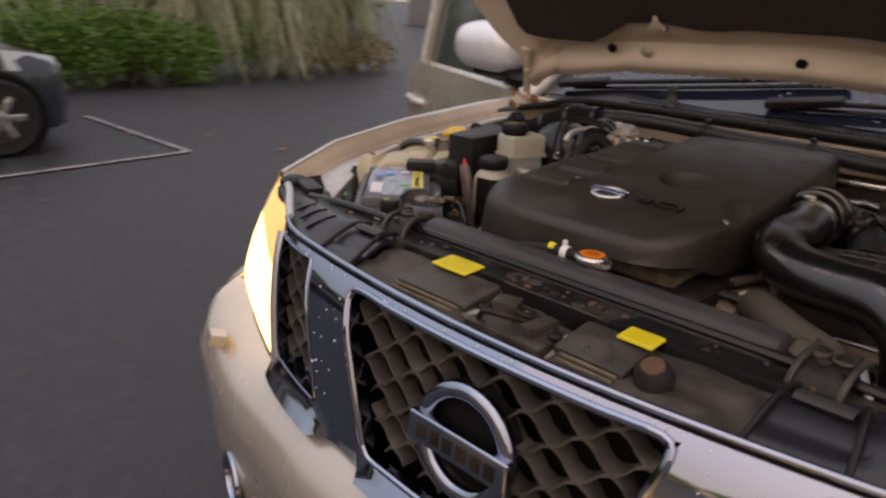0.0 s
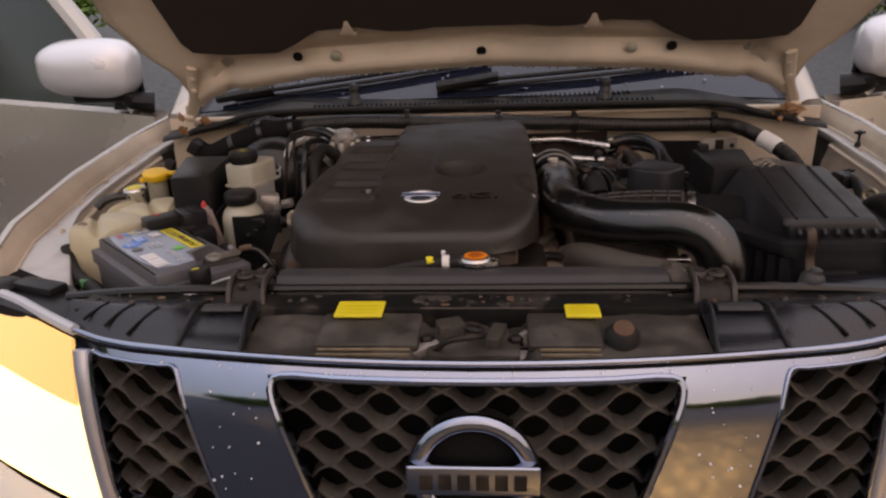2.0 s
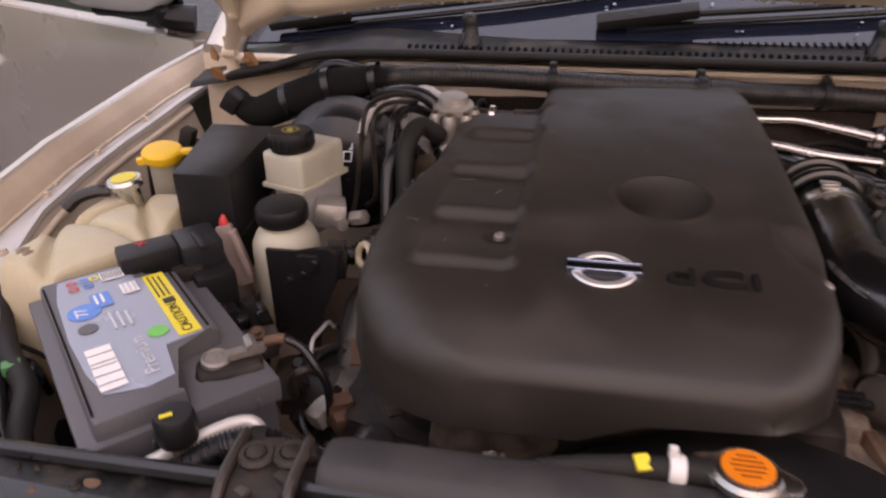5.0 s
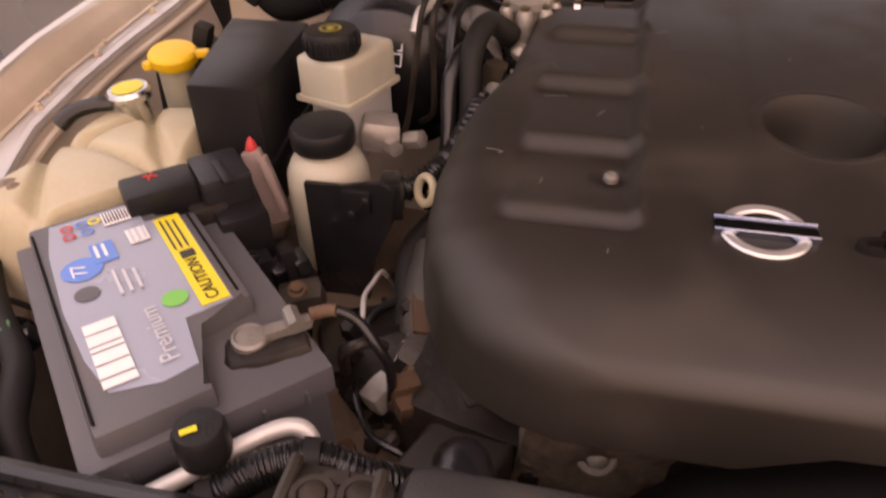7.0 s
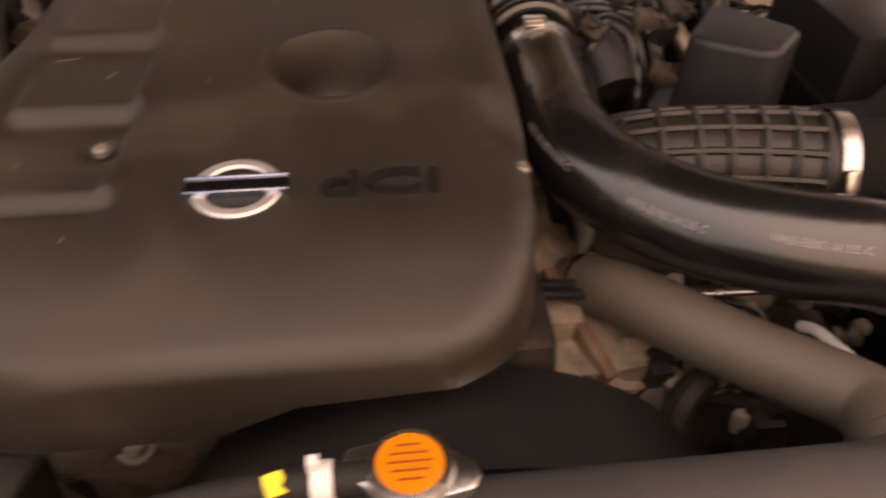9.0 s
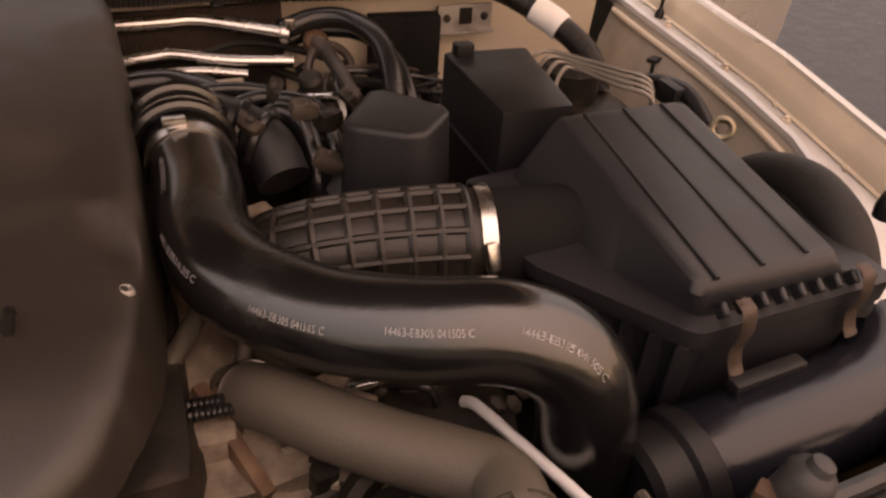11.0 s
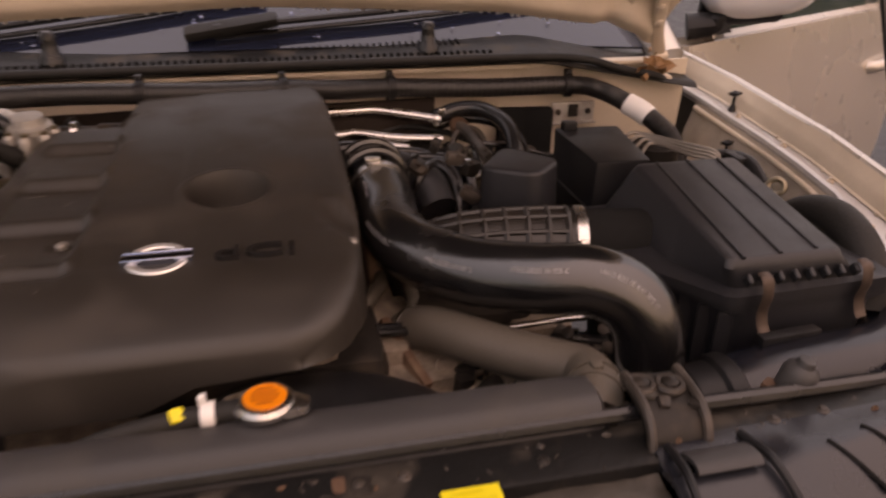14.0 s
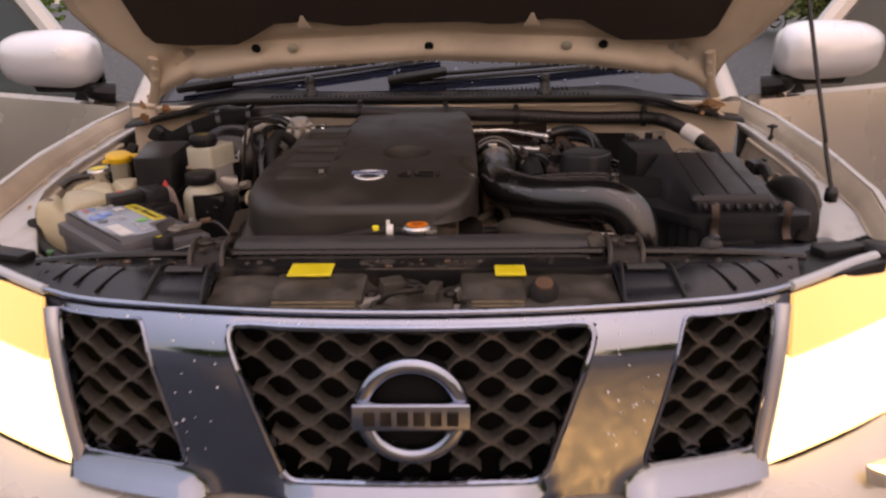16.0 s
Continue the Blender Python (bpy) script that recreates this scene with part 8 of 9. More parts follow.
lathe(bm, [(0.03, -0.055), (0.048, -0.05), (0.084, -0.034), (0.088, -0.030), (0.098, -0.012), (0.106, -0.008), (0.106, 0.010), (0.098, 0.014), (0.094, 0.05), (0.08, 0.10)], (-0.480, 0.862, 1.066), (0, 1, 0), 48)
part("booster_drum", bm, RUBBER, bo)
for k in range(2):
    zc = 1.116 - 0.016 * k
    bm = bm_new()
    for dx, dz, w, h in ((-0.006, 0, 0.0016, 0.014), (0.006, 0, 0.0016, 0.014), (0, 0.0062, 0.0136, 0.0016), (0, -0.0062, 0.0136, 0.0016)):
        box(bm, (-0.462 + dx, 0.8115 + 0.55 * (zc - 1.108 + dz), zc + dz), (w, 0.0012, h), 0, (-28, 0, 0), 1)
    part("printed_frame", bm, WHITE_PR, bo)
for pts in ([(-0.448, 0.700, 1.040), (-0.432, 0.712, 1.048), (-0.424, 0.72, 1.070), (-0.413, 0.72, 1.134), (-0.404, 0.728, 1.192), (-0.395, 0.77, 1.20), (-0.38, 0.83, 1.19)], [(-0.415, 0.74, 1.055), (-0.397, 0.726, 1.075), (-0.393, 0.72, 1.116), (-0.393, 0.722, 1.180), (-0.385, 0.76, 1.195), (-0.36, 0.83, 1.18)]):
    hose("brake_pipe", pts[2], "thin dark steel brake pipe from the master cylinder", pts, 0.0034, DARK_METAL, 8, 8, "pipe", "brake pipes", "line")
# power steering reservoir
ps = thing("steering_fluid_reservoir", (-0.475, 0.595, 0.98), "round cream steering fluid reservoir with a black cap", "reservoir")
bm = bm_new()
lathe(bm, [(0.036, -0.13), (0.040, -0.11), (0.041, -0.04), (0.040, -0.025), (0.034, -0.012), (0.026, -0.006), (0.025, 0.006)], (-0.470, 0.588, 1.098), (0.0, 0, 1), 28)
part("reservoir_body", bm, WHITE_RES, ps)
bm = bm_new()
lathe(bm, [(0.029, -0.006), (0.0315, -0.002), (0.0315, 0.012), (0.029, 0.016), (0.012, 0.018), (0.001, 0.018)], (-0.471, 0.589, 1.104), (0.0, -0.05, 1), 28)
part("reservoir_cap", bm, BLACK_PL, ps, "shiny black cap")
bm = bm_new()
prism(bm, [(-0.476, 0.90), (-0.430, 0.90), (-0.414, 1.0), (-0.392, 1.046), (-0.388, 1.080), (-0.402, 1.090), (-0.440, 1.082), (-0.476, 1.082)], 0, 0.006, 0.001, Matrix(((1, 0, 0, 0), (0, 0, -1, 0.548), (0, 1, 0, 0), (0, 0, 0, 1))))
box(bm, (-0.397, 0.562, 1.066), (0.022, 0.030, 0.040), 0.004, (0, 0, 12))
box(bm, (-0.425, 0.543, 1.068), (0.028, 0.010, 0.024), 0.003, (0, 0, 4))
for bx_, bz_ in ((-0.448, 1.045), (-0.430, 1.055), (-0.415, 1.070)):
    lathe(bm, [(0.005, 0), (0.005, 0.005), (0.003, 0.006)], (bx_, 0.542, bz_), (0, -1, 0), 8)
part("reservoir_bracket", bm, RUBBER, ps, "black painted bracket")
hose("steering_hose", (-0.37, 0.60, 1.02), "ribbed black steering return hose", [(-0.42, 0.585, 1.05), (-0.385, 0.60, 1.055), (-0.36, 0.63, 1.07), (-0.345, 0.67, 1.09), (-0.34, 0.72, 1.10)], ribbed(0.011, 22, 0.10), RUBBER, 12, 30)
pk = thing("relay_bracket", (-0.55, 0.60, 1.0), "pinkish grey narrow bracket with a red tip", "bracket")
bm = bm_new()
box(bm, (-0.531, 0.571, 1.055), (0.020, 0.012, 0.080), 0.003, (-6, -14, 20))
box(bm, (-0.521, 0.569, 1.060), (0.008, 0.016, 0.060), 0.002, (-6, -14, 20))
part("bracket_strip", bm, mat("pink_grey_plastic", (0.32, 0.24, 0.22), 0.5, 0, 0.2, 30, 0.2, 200), pk)
bm = bm_new()
lathe(bm, [(0.006, 0), (0.005, 0.006), (0.002, 0.012)], (-0.541, 0.574, 1.094), seg=10)
part("red_tip", bm, RED_PR, pk, "bright red tip")
yr = thing("sensor_ring", (-0.352, 0.50, 1.07), "small yellowed ring connector", "connector")
bm = bm_new()
torus(bm, (-0.367, 0.574, 1.068), (-0.6, -0.6, 0.3), 0.013, 0.004, 20, 8)
part("ring", bm, RESERVOIR, yr)

# throttle and clutter behind the cover
th = thing("throttle_body", (-0.29, 0.85, 1.06), "cast alloy throttle body with fittings", "throttle body")
bm = bm_new()
lathe(bm, [(0.027, -0.055), (0.030, -0.050), (0.030, -0.036), (0.025, -0.033), (0.025, 0.0), (0.029, 0.003), (0.029, 0.011), (0.022, 0.014), (0.020, 0.024), (0.001, 0.026)], (-0.309, 0.838, 1.165), (0.0, -0.12, 1), 28)
body_t = part("throttle_casting", bm, DULL_ALLOY, th)
for dx, dy, z0, r0, h0 in ((-0.022, -0.020, 1.135, 0.008, 0.034), (0.0, -0.029, 1.128, 0.009, 0.040), (0.022, -0.020, 1.138, 0.008, 0.030), (0.030, 0.0, 1.140, 0.008, 0.03)):
    bm = bm_new()
    lathe(bm, [(r0 * 0.8, 0), (r0, 0.003), (r0, h0 - 0.004), (r0 * 0.7, h0)], (-0.309 + dx, 0.838 + dy, z0), (0, -0.1, 1), 12)
    part("casting_boss", bm, DULL_ALLOY, body_t)
    bm = bm_new()
    lathe(bm, [(r0 * 0.62, 0), (r0 * 0.62, 0.004), (r0 * 0.3, 0.005)], (-0.309 + dx, 0.836 + dy, z0 + h0), (0, -0.1, 1), 6)
    part("boss_screw", bm, BRASSY, body_t)
bm = bm_new()
lathe(bm, [(0.004, -0.010), (0.010, -0.006), (0.011, 0.0), (0.009, 0.006), (0.002, 0.009)], (-0.312, 0.800, 1.124), (0, -0.6, 0.6), 14)
part("drain_plug", bm, DULL_ALLOY, body_t)
bm = bm_new()
sweep(bm, [(-0.312, 0.820, 1.125), (-0.314, 0.812, 1.09), (-0.318, 0.80, 1.04)], ribbed(0.022, 9, 0.06), 18, 24)
sock = part("ribbed_sock", bm, RUBBER, th, "black ribbed rubber sock")
for row in range(2):
    for k in range(4):
        bm = bm_new()
        box(bm, (-0.328 + 0.009 * k, 0.7915 + 0.002 * abs(k - 1.5) - 0.003 * row, 1.102 - 0.016 * row), (0.0045, 0.003, 0.0035), 0.0006, None, 1)
        part("print_dot", bm, WHITE_PR, sock)
bm = bm_new()
lathe(bm, [(0.012, 0), (0.012, 0.026), (0.015, 0.027), (0.015, 0.036), (0.011, 0.037), (0.011, 0.06), (0.014, 0.062), (0.014, 0.09)], (-0.286, 0.845, 1.158), (1, 0.05, -0.04), 16)
part("throttle_pipe", bm, DARK_METAL, th)
bm = bm_new()
band(bm, (-0.255, 0.846, 1.157), (1, 0.05, -0.04), 0.0155, 0.007, 0.002)
part("pipe_clip", bm, STEEL, th)
hose("alloy_pipe", (-0.39, 0.88, 1.16), "bent bare alloy pipe beside the brake booster", [(-0.335, 0.88, 1.172), (-0.36, 0.90, 1.178), (-0.388, 0.893, 1.174), (-0.41, 0.85, 1.166), (-0.428, 0.81, 1.160), (-0.432, 0.79, 1.14)], 0.0065, AC_PIPE, 12, 8, "pipe", "", "pipe_run")
rng = random.Random(31)
for i, pts in enumerate(([(-0.33, 0.84, 1.17), (-0.36, 0.85, 1.185), (-0.40, 0.88, 1.18), (-0.45, 0.92, 1.16)], [(-0.32, 0.80, 1.14), (-0.345, 0.78, 1.16), (-0.355, 0.74, 1.14), (-0.35, 0.70, 1.08), (-0.36, 0.66, 1.03)], [(-0.33, 0.78, 1.10), (-0.36, 0.76, 1.14), (-0.375, 0.72, 1.12), (-0.37, 0.68, 1.06), (-0.38, 0.64, 1.0)], [(-0.34, 0.86, 1.15), (-0.37, 0.83, 1.17), (-0.385, 0.79, 1.16), (-0.38, 0.74, 1.09), (-0.37, 0.69, 1.02)], [(-0.30, 0.90, 1.14), (-0.38, 0.93, 1.15), (-0.47, 0.95, 1.14), (-0.56, 0.93, 1.10)], [(-0.36, 0.60, 1.02), (-0.38, 0.56, 1.0), (-0.37, 0.50, 0.97), (-0.38, 0.46, 0.93)])):
    hose("wiring_hose", pts[1], "black rubber hose or wire beside the engine cover", pts, (0.010, 0.013, 0.009, 0.007, 0.011, 0.014)[i], (RUBBER, RUBBER_DULL, RUBBER, RUBBER, ALU, RUBBER_DULL)[i], 10, 8, "hose", "engine side hoses")
# fittings low down between battery and engine
DIRT_PANEL = mat("dirty_brown_panel", (0.12, 0.082, 0.057), 0.75, 0, 0.5, 12, 0.5, 120, dust=0.5, dust_col=(0.09, 0.06, 0.045), dust_scale=16)
OLD_RUBBER = mat("dusty_old_rubber", (0.045, 0.04, 0.036), 0.55, 0, 0.35, 20, 0.4, 250, dust=0.45, dust_col=(0.13, 0.11, 0.09), dust_scale=18)
lowl = thing("steering_pump", (-0.36, 0.45, 0.86), "grimy steering pump and pipes low in the bay", "pump")
bm = bm_new()
lathe(bm, [(0.05, -0.04), (0.06, -0.03), (0.06, 0.02), (0.045, 0.035), (0.02, 0.04)], (-0.355, 0.44, 0.935), (0.2, -0.8, 0.5), 26)
box(bm, (-0.40, 0.47, 0.92), (0.09, 0.09, 0.11), 0.02, (0, 0, 25))
box(bm, (-0.33, 0.50, 0.96), (0.05, 0.08, 0.08), 0.012, (10, 0, -15))
part("pump_body", bm, DARK_METAL, lowl)
for p in ((-0.40, 0.43, 0.985), (-0.385, 0.40, 0.965), (-0.41, 0.46, 0.985), (-0.36, 0.48, 1.0)):
    bm = bm_new()
    lathe(bm, [(0.010, -0.01), (0.010, 0.006), (0.006, 0.012)], p, (rng.uniform(-.4, .4), -0.5, 0.8), 6)
    part("pump_fitting", bm, GREASY, lowl)
bm = bm_new()
sweep(bm, [(-0.395, 0.405, 0.99), (-0.39, 0.395, 1.02), (-0.375, 0.40, 1.03), (-0.365, 0.42, 1.01)], 0.005, 8, 6)
part("pump_pipe", bm, BROWN_STEEL, lowl)
hose("sensor_lead", (-0.36, 0.36, 0.98), "thin black lead curving down beside the engine", [(-0.386, 0.410, 0.975), (-0.383, 0.393, 0.985), (-0.372, 0.369, 0.987), (-0.353, 0.347, 0.985), (-0.327, 0.339, 0.98), (-0.31, 0.34, 0.95)], 0.0032, RUBBER, 8, 7, "wire", "", "lead")
rail = thing("chassis_rail", (-0.45, 0.45, 0.75), "dirty brown inner chassis rail below the battery", "chassis rail")
bm = bm_new()
casting(bm, (-0.45, 0.47, 0.86), (0.20, 0.50, 0.16), 5, 0.004, (0, 0, 4), 8)
part("rail_body", bm, DIRT_PANEL, rail)
rng = random.Random(12)
for k in range(10):
    bm = bm_new()
    q = rng.uniform(0.014, 0.032)
    casting(bm, (rng.uniform(-0.43, -0.36), rng.uniform(0.30, 0.44), 0.942), (q, q * 0.7, q * 0.5), k + 140, 0.004, (rng.uniform(-20, 20), rng.uniform(-20, 20), rng.uniform(0, 180)), 3)
    part("mud_lump", bm, (DIRT_PANEL, GREASY, RUST)[k % 3], rail)
hose("lower_radiator_hose", (-0.32, 0.42, 0.93), "thick dusty black hose running down beside the engine", [(-0.345, 0.545, 1.02), (-0.345, 0.50, 1.0), (-0.338, 0.45, 0.97), (-0.325, 0.40, 0.93), (-0.32, 0.36, 0.86)], 0.026, OLD_RUBBER, 16, 8)
bl = thing("belt_guard", (-0.26, 0.35, 0.93), "black plastic belt guard in front of the engine", "guard")
bm = bm_new()
prism(bm, [(-0.332, 0.318), (-0.262, 0.312), (-0.244, 0.366), (-0.300, 0.405)], 0.90, 0.992, 0.006, seg=3)
part("guard_body", bm, COVER_PL, bl)
lm = hose("loom", (-0.35, 0.27, 1.0), "black wiring loom in a ribbed sleeve by the radiator mount", [(-0.44, 0.215, 1.035), (-0.412, 0.233, 1.05), (-0.392, 0.252, 1.058), (-0.362, 0.268, 1.058), (-0.33, 0.275, 1.04), (-0.30, 0.30, 1.0)], ribbed(0.0125, 48, 0.06), RUBBER, 12, 50, "wiring", "", "sleeve")
for p, ax in (((-0.412, 0.233, 1.050), (0.8, 0.55, 0.25)), ((-0.362, 0.268, 1.058), (0.95, 0.3, -0.15))):
    bm = bm_new()
    band(bm, p, ax, 0.0128, 0.010, 0.0012)
    part("tape_band", bm, RUBBER_DULL, lm)
# air conditioning pipe and service port
ac = thing("air_con_pipe", (-0.42, 0.26, 0.98), "bent bare aluminium air conditioning pipe with a service port", "pipe")
bm = bm_new()
sweep(bm, [(-0.365, 0.275, 0.98), (-0.366, 0.280, 1.035), (-0.374, 0.290, 1.054), (-0.390, 0.287, 1.058), (-0.415, 0.265, 1.056), (-0.437, 0.243, 1.052), (-0.462, 0.222, 1.046), (-0.474, 0.214, 1.036), (-0.478, 0.212, 1.00)], 0.0060, 12, 8)
part("pipe_run", bm, AC_PIPE, ac, "brushed aluminium pipe")
bm = bm_new()
lathe(bm, [(0.008, -0.006), (0.0075, 0.012), (0.010, 0.014), (0.010, 0.020)], (-0.422, 0.252, 1.052), seg=14)
part("service_port", bm, ALU, ac)
bm = bm_new()
lathe(bm, [(0.0155, 0.0), (0.0165, 0.004), (0.0165, 0.022), (0.0145, 0.026), (0.001, 0.0265)], (-0.422, 0.252, 1.067), seg=20)
pc = part("port_cap", bm, BLACK_PL, ac, "black service port cap")
bm = bm_new()
box(bm, (-0.425, 0.247, 1.0942), (0.010, 0.004, 0.0008), 0, (0, 0, 40), 1)
part("cap_mark", bm, YELLOW, pc, "yellow arrow mark")
# wiring in the corner by the left wing
for pts, r, m_ in (([(-0.75, 0.44, 1.06), (-0.73, 0.41, 1.035), (-0.69, 0.37, 1.025), (-0.64, 0.33, 1.02), (-0.61, 0.28, 1.01), (-0.58, 0.25, 0.98)], 0.012, RUBBER_DULL), ([(-0.74, 0.42, 1.03), (-0.70, 0.36, 1.01), (-0.65, 0.30, 1.0), (-0.60, 0.26, 0.97)], 0.009, RUBBER)):
    hose("corner_wiring", pts[2], "black taped wiring beside the battery", pts, r, m_, 10, 8, "wiring", "corner wiring", "taped_wire")
gc = thing("green_connector", (-0.66, 0.35, 1.01), "small green plug on the corner wiring", "connector")
bm = bm_new()
box(bm, (-0.672, 0.352, 1.028), (0.018, 0.014, 0.012), 0.002, (0, 0, 40))
part("plug", bm, mat("green_plug", (0.05, 0.22, 0.08), 0.5, 0, 0.2, 40, 0.1, 200), gc)
wbolt = thing("wing_fitting", (-0.735, 0.47, 1.08), "metal fitting bolted to the inner wing", "fitting")
bm = bm_new()
lathe(bm, [(0.012, 0), (0.012, 0.012), (0.008, 0.014), (0.008, 0.02), (0.004, 0.022)], (-0.738, 0.47, 1.085), (0.9, -0.3, 0.3), 12)
part("fitting_body", bm, ALU, wbolt)
for p in ((-0.70, 0.78, 1.06), (-0.72, 0.73, 1.05)):
    w_ = thing("plug_cluster", p, "dark plug and wires on the inner wing", "connector", "wing plugs")
    bm = bm_new()
    box(bm, (p[0], p[1], p[2] + 0.03), (0.03, 0.035, 0.06), 0.005, (8, 6, 20))
    box(bm, (p[0] + 0.01, p[1] - 0.012, p[2] + 0.07), (0.02, 0.02, 0.03), 0.004, (0, 20, 0))
    part("plug_body", bm, RUBBER_DULL, w_)


# gas valve with flange, pipe and bolts behind the engine cover's shoulder
ev = thing("exhaust_gas_valve", (-0.325, 0.86, 1.09), "dull cast alloy valve with flange and bolts", "valve")
bm = bm_new()
lathe(bm, [(0.026, -0.05), (0.026, 0.0), (0.034, 0.002), (0.034, 0.009), (0.024, 0.011), (0.022, 0.040), (0.018, 0.046), (0.002, 0.047)], (-0.362, 0.872, 1.125), (0.08, -0.1, 1), 24)
vb = part("valve_body", bm, DULL_ALLOY, ev)
for a in (20, 140, 260):
    bm = bm_new()
    lathe(bm, [(0.006, 0), (0.006, 0.006), (0.003, 0.008)], (-0.362 + 0.029 * math.cos(radians(a)), 0.872 + 0.029 * math.sin(radians(a)), 1.134), seg=6)
    part("valve_bolt", bm, BRASSY, vb)
bm = bm_new()
sweep(bm, [(-0.45, 0.90, 1.148), (-0.41, 0.875, 1.158), (-0.385, 0.865, 1.166), (-0.362, 0.872, 1.160)], 0.009, 10, 6)
part("valve_pipe", bm, ALU, ev)
bm = bm_new()
sweep(bm, [(-0.362, 0.86, 1.12), (-0.345, 0.81, 1.115), (-0.335, 0.77, 1.10), (-0.33, 0.73, 1.07)], 0.011, 10, 6)
part("valve_pipe", bm, DULL_ALLOY, ev)
for k, (x, y, z, s) in enumerate(((-0.336, 0.765, 1.108, 0.022), (-0.283, 0.81, 1.132, 0.020), (-0.300, 0.84, 1.118, 0.026), (-0.355, 0.80, 1.10, 0.024), (-0.37, 0.84, 1.12, 0.02))):
    bm = bm_new()
    casting(bm, (x, y, z), (s, s * 0.8, s * 1.2), k + 60, 0.003, (10 * k, 15, 30 * k), 3)
    part("valve_lug", bm, (BRASSY, DULL_ALLOY, ALU, RUST, DARK_METAL)[k], ev)

# alloy fittings under the pipes beside the engine cover
fi = thing("intake_fittings", (0.26, 0.70, 1.04), "small bright cast alloy fittings with bolts", "fitting")
for k, (x, y, z, s) in enumerate(((0.262, 0.69, 1.138, 0.034), (0.288, 0.71, 1.118, 0.030), (0.236, 0.715, 1.150, 0.026), (0.315, 0.73, 1.13, 0.024), (0.21, 0.70, 1.125, 0.028), (0.275, 0.66, 1.10, 0.03))):
    bm = bm_new()
    casting(bm, (x, y, z), (s * 0.8, s * 0.4, s * 0.5), k + 90, 0.006, (15 * k, 10 - 8 * k, 35 * k), 3)
    cast_ = part("fitting_lug", bm, (BROWN_STEEL, DARK_METAL, DARK_METAL, BROWN_STEEL, DARK_METAL, BROWN_STEEL)[k], fi)
    bm = bm_new()
    lathe(bm, [(0.004, 0), (0.004, 0.003), (0.002, 0.004)], (x, y - 0.004, z + s * 0.24), (0.1 * k - 0.2, -0.3, 1), 6)
    part("fitting_bolt", bm, BROWN_STEEL, cast_)

# thin wires, plugs and clips that fill the gaps of the bay
rng = random.Random(64)
ZONES = [((-0.43, -0.345), (0.42, 0.60), (0.93, 0.985), 6), ((-0.36, -0.20), (0.86, 0.99), (1.05, 1.15), 9), ((0.14, 0.20), (0.50, 0.70), (0.98, 1.06), 6), ((0.30, 0.52), (0.82, 0.98), (1.02, 1.10), 8), ((-0.74, -0.66), (0.30, 0.42), (0.98, 1.03), 4), ((0.16, 0.34), (0.40, 0.50), (0.97, 1.01), 6)]
for (x0, x1), (y0, y1), (z0, z1), cnt in ZONES:
    for k in range(cnt):
        pts = [(rng.uniform(x0, x1), y0 + (y1 - y0) * (i + rng.uniform(-0.3, 0.3)) / 3, rng.uniform(z0, z1) - (0.05 if i in (0, 3) else 0)) for i in range(4)]
        hose("thin_wire", pts[1], "thin dark wire looping between engine parts", pts, rng.uniform(0.0022, 0.0048), (RUBBER, BLACK_PL, RUBBER_DULL, BROWN_STEEL)[k % 4], 8, 7, "wire", "bay wires", "wire_run")
    for k in range(cnt // 3):
        at = Vector((rng.uniform(x0, x1), rng.uniform(y0, y1), rng.uniform(z0, z1) - 0.01))
        pl = thing("wire_plug", at - Vector((0, 0, 0.01)), "small dark plug with a pale locking clip", "connector", "bay plugs")
        rot = (rng.uniform(-30, 30), rng.uniform(-30, 30), rng.uniform(0, 180))
        bm = bm_new()
        box(bm, at, (0.024, 0.015, 0.014), 0.002, rot)
        part("plug_shell", bm, BLACK_PL, pl)
        bm = bm_new()
        box(bm, at + Vector((0.002, -0.002, 0.0075)), (0.009, 0.006, 0.004), 0.001, rot, 1)
        part("locking_clip", bm, (DULL_ALLOY, BROWN_STEEL, GREASY)[k % 3], pl)


# ---- the neighbouring dark hatchback ----
DARK_PAINT = mat("dark_blue_paint", (0.018, 0.022, 0.032), 0.25, 0.3, 0.1, 3, 0.02, 500, coat=1.0)
hb = thing("hatchback", (-7.22, -0.25, 0), "dark blue-black hatchback parked in the marked bay", "car")
cxh = -7.22


def hring(y, w, z0, zb, zt, wt):
    y -= 0.25
    return [(cxh - w * 0.94, y, z0), (cxh - w, y, 0.45), (cxh - w, y, zb - 0.08), (cxh - w * 0.96, y, zb), (cxh - wt, y, zt - 0.03), (cxh - wt * 0.8, y, zt), (cxh + wt * 0.8, y, zt), (cxh + wt, y, zt - 0.03), (cxh + w * 0.96, y, zb), (cxh + w, y, zb - 0.08), (cxh + w, y, 0.45), (cxh + w * 0.94, y, z0)]


bm = bm_new()
loft(bm, [hring(1.98, 0.55, 0.30, 0.62, 0.66, 0.45), hring(1.93, 0.70, 0.22, 0.70, 0.74, 0.55), hring(1.80, 0.82, 0.20, 0.78, 0.83, 0.62), hring(1.5, 0.87, 0.20, 0.88, 0.93, 0.66), hring(0.9, 0.88, 0.20, 0.94, 1.0, 0.70), hring(0.55, 0.88, 0.2, 0.96, 1.06, 0.70), hring(-0.15, 0.88, 0.2, 0.96, 1.42, 0.60), hring(-0.9, 0.88, 0.2, 0.97, 1.46, 0.60), hring(-1.8, 0.87, 0.2, 0.98, 1.40, 0.58), hring(-2.15, 0.84, 0.25, 0.95, 1.02, 0.62), hring(-2.22, 0.75, 0.32, 0.85, 0.9, 0.6)])
part("car_body", bm, DARK_PAINT, hb)
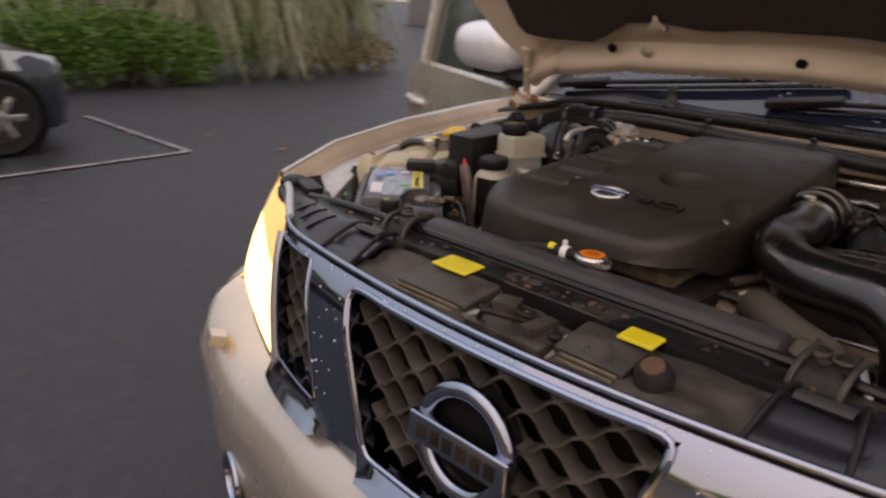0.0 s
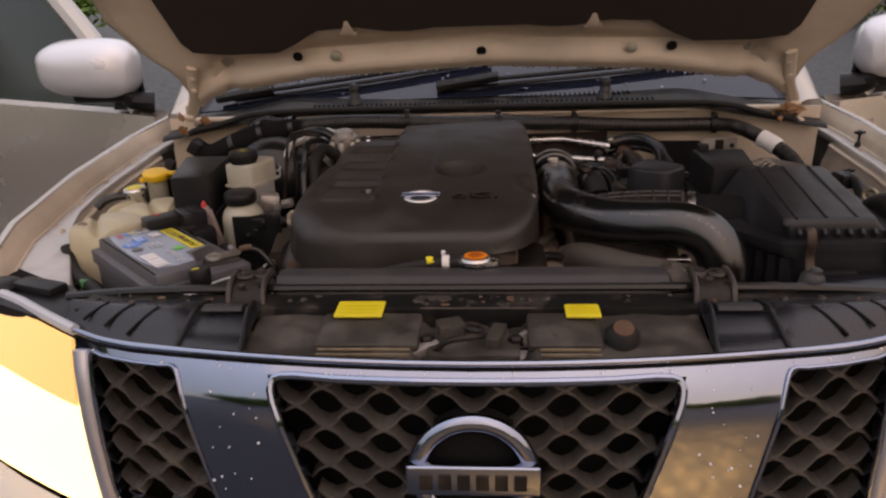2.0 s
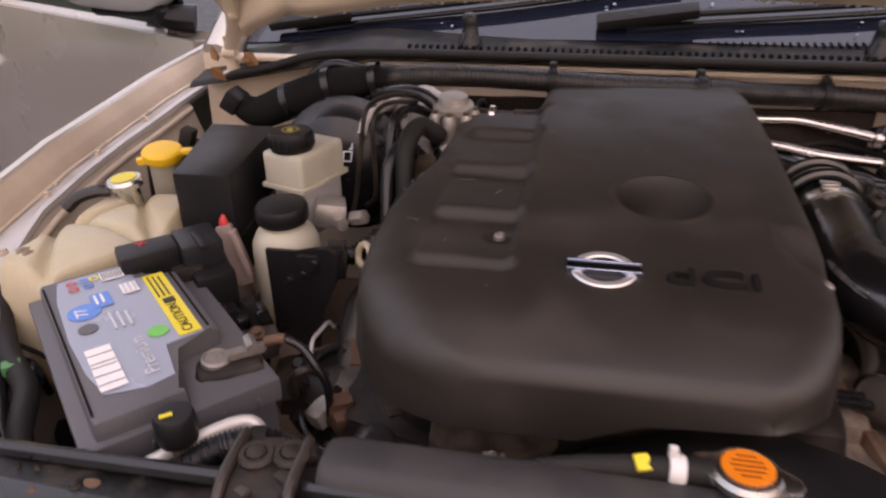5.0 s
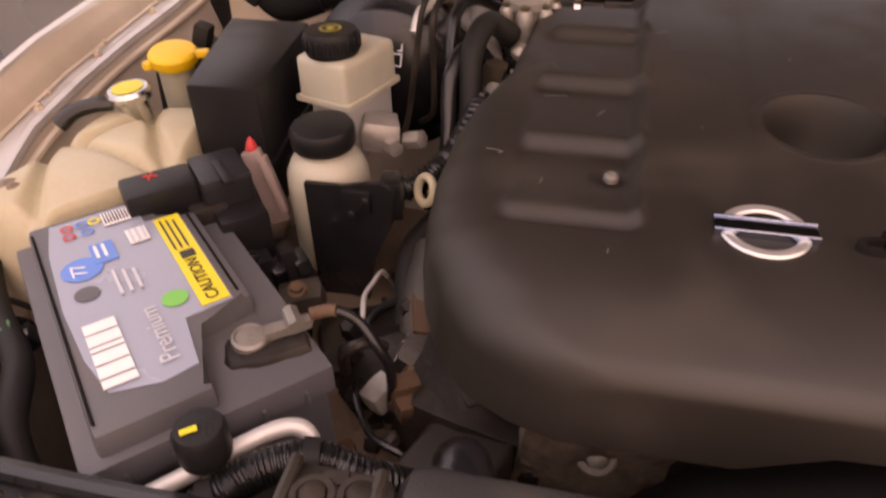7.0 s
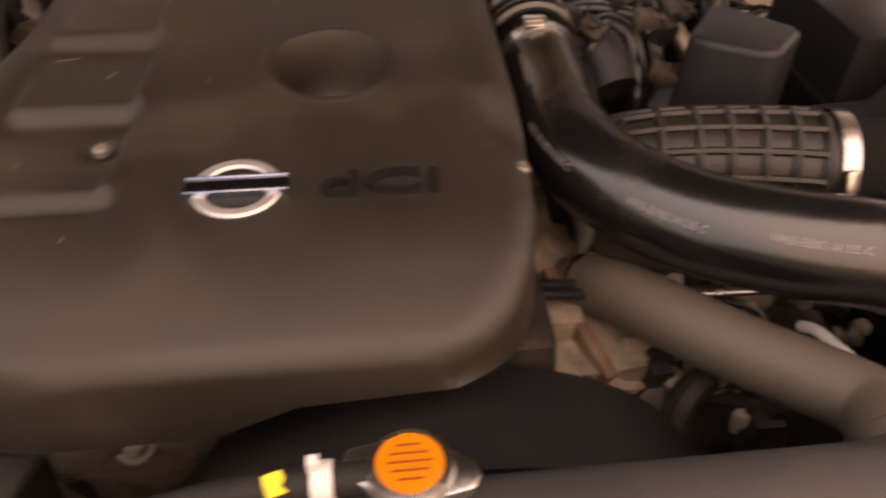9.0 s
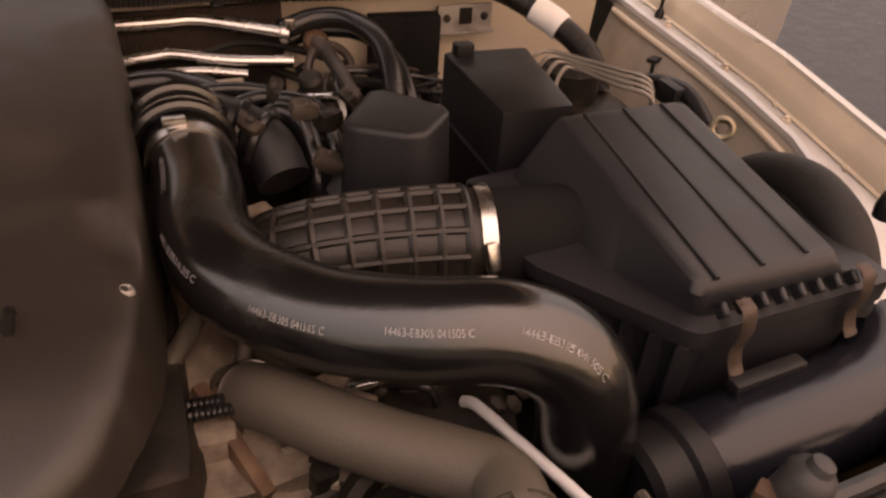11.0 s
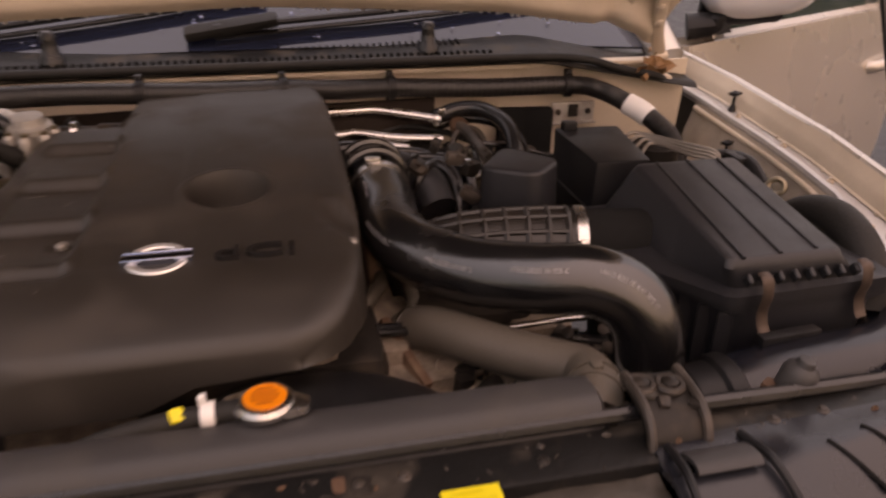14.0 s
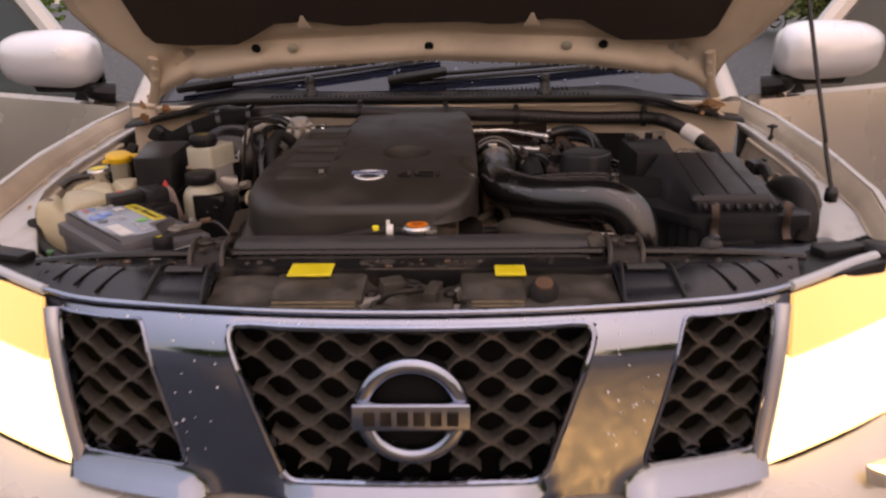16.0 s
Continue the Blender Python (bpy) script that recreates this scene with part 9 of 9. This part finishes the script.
for sx in (-1, 1):
    bm = bm_new()
    grid_sheet(bm, lin(0, 1, 8), lin(0, 1, 6), lambda u, v: (cxh + sx * (0.60 + 0.285 * u), 1.68 - 0.50 * u ** 1.6 - 0.05 * v, 0.66 + 0.17 * v * (0.75 + 0.25 * u) + 0.06 * u))
    part("headlamp", thick(bm, 0.02), mat("headlamp_clear", (0.55, 0.57, 0.60), 0.15, 0.6, 0.3, 20, 0.05, 200), hb, "clear silver headlamp")
    for y in (1.08, -1.60):
        wheel(cxh + sx * 0.80, y, sx, 0.33, hb)
    bm = bm_new()
    torus(bm, (cxh + sx * 0.875, 1.08, 0.33), (1, 0, 0), 0.36, 0.03, 36, 8)
    part("wheel_arch", bm, VOID_PL, hb)
    bm = bm_new()
    prism(bm, [(0.10, 0.96), (-0.37, 1.36), (-1.90, 1.36), (-2.0, 1.0)], 0, 0.01, 0, Matrix(((0, 0, sx * 1.0, cxh + sx * 0.80), (1, 0, 0, 0), (0, 1, 0, 0), (0, 0, 0, 1))) @ Matrix.Rotation(0, 4, 'X'))
    part("side_window", bm, SIDE_GLASS, hb)
    bm = bm_new()
    box(bm, (cxh + sx * 0.72, -2.40, 0.86), (0.20, 0.10, 0.20), 0.03)
    part("tail_lamp", bm, mat("red_lamp_lens", (0.45, 0.02, 0.02), 0.2, 0, 0.1, 20, 0, 200, coat=0.5), hb, "red tail lamp lens")
far_car = copy_thing(hb, Matrix.Translation((5.55, -3.75, 0)) @ Matrix.Translation((-7.22, 0, 0)) @ Matrix.Rotation(math.pi, 4, 'Z') @ Matrix.Translation((7.22, 0, 0)))
tagged(far_car, "dark hatchback standing with its red tail lamps towards the truck", "car")
# leaves and grit on the asphalt
rng = random.Random(77)
for i in range(30):
    x, y = rng.uniform(-9.8, -4.2), rng.uniform(0.6, 8.5)
    bm = bm_new()
    a = rng.uniform(0, 6.28)
    L_ = rng.uniform(0.02, 0.06)
    d = Vector((math.cos(a), math.sin(a), 0))
    s_ = Vector((-d.y, d.x, 0))
    p = Vector((x, y, 0.012))
    vv = [bm.verts.new(p + d * L_ * t + s_ * L_ * w + Vector((0, 0, 0.01 * h))) for t, w, h in ((-1, 0, 0), (-0.3, 0.45, 1), (0.5, 0.35, 0.3), (1, 0, 1.2), (0.4, -0.4, 0.2), (-0.4, -0.35, 0.8))]
    bm.faces.new(vv)
    tagged(part("fallen_leaf", thick(bm, 0.002), LEAF_BROWN, None), "brown fallen leaf lying on wet asphalt", "leaf", "fallen leaves")
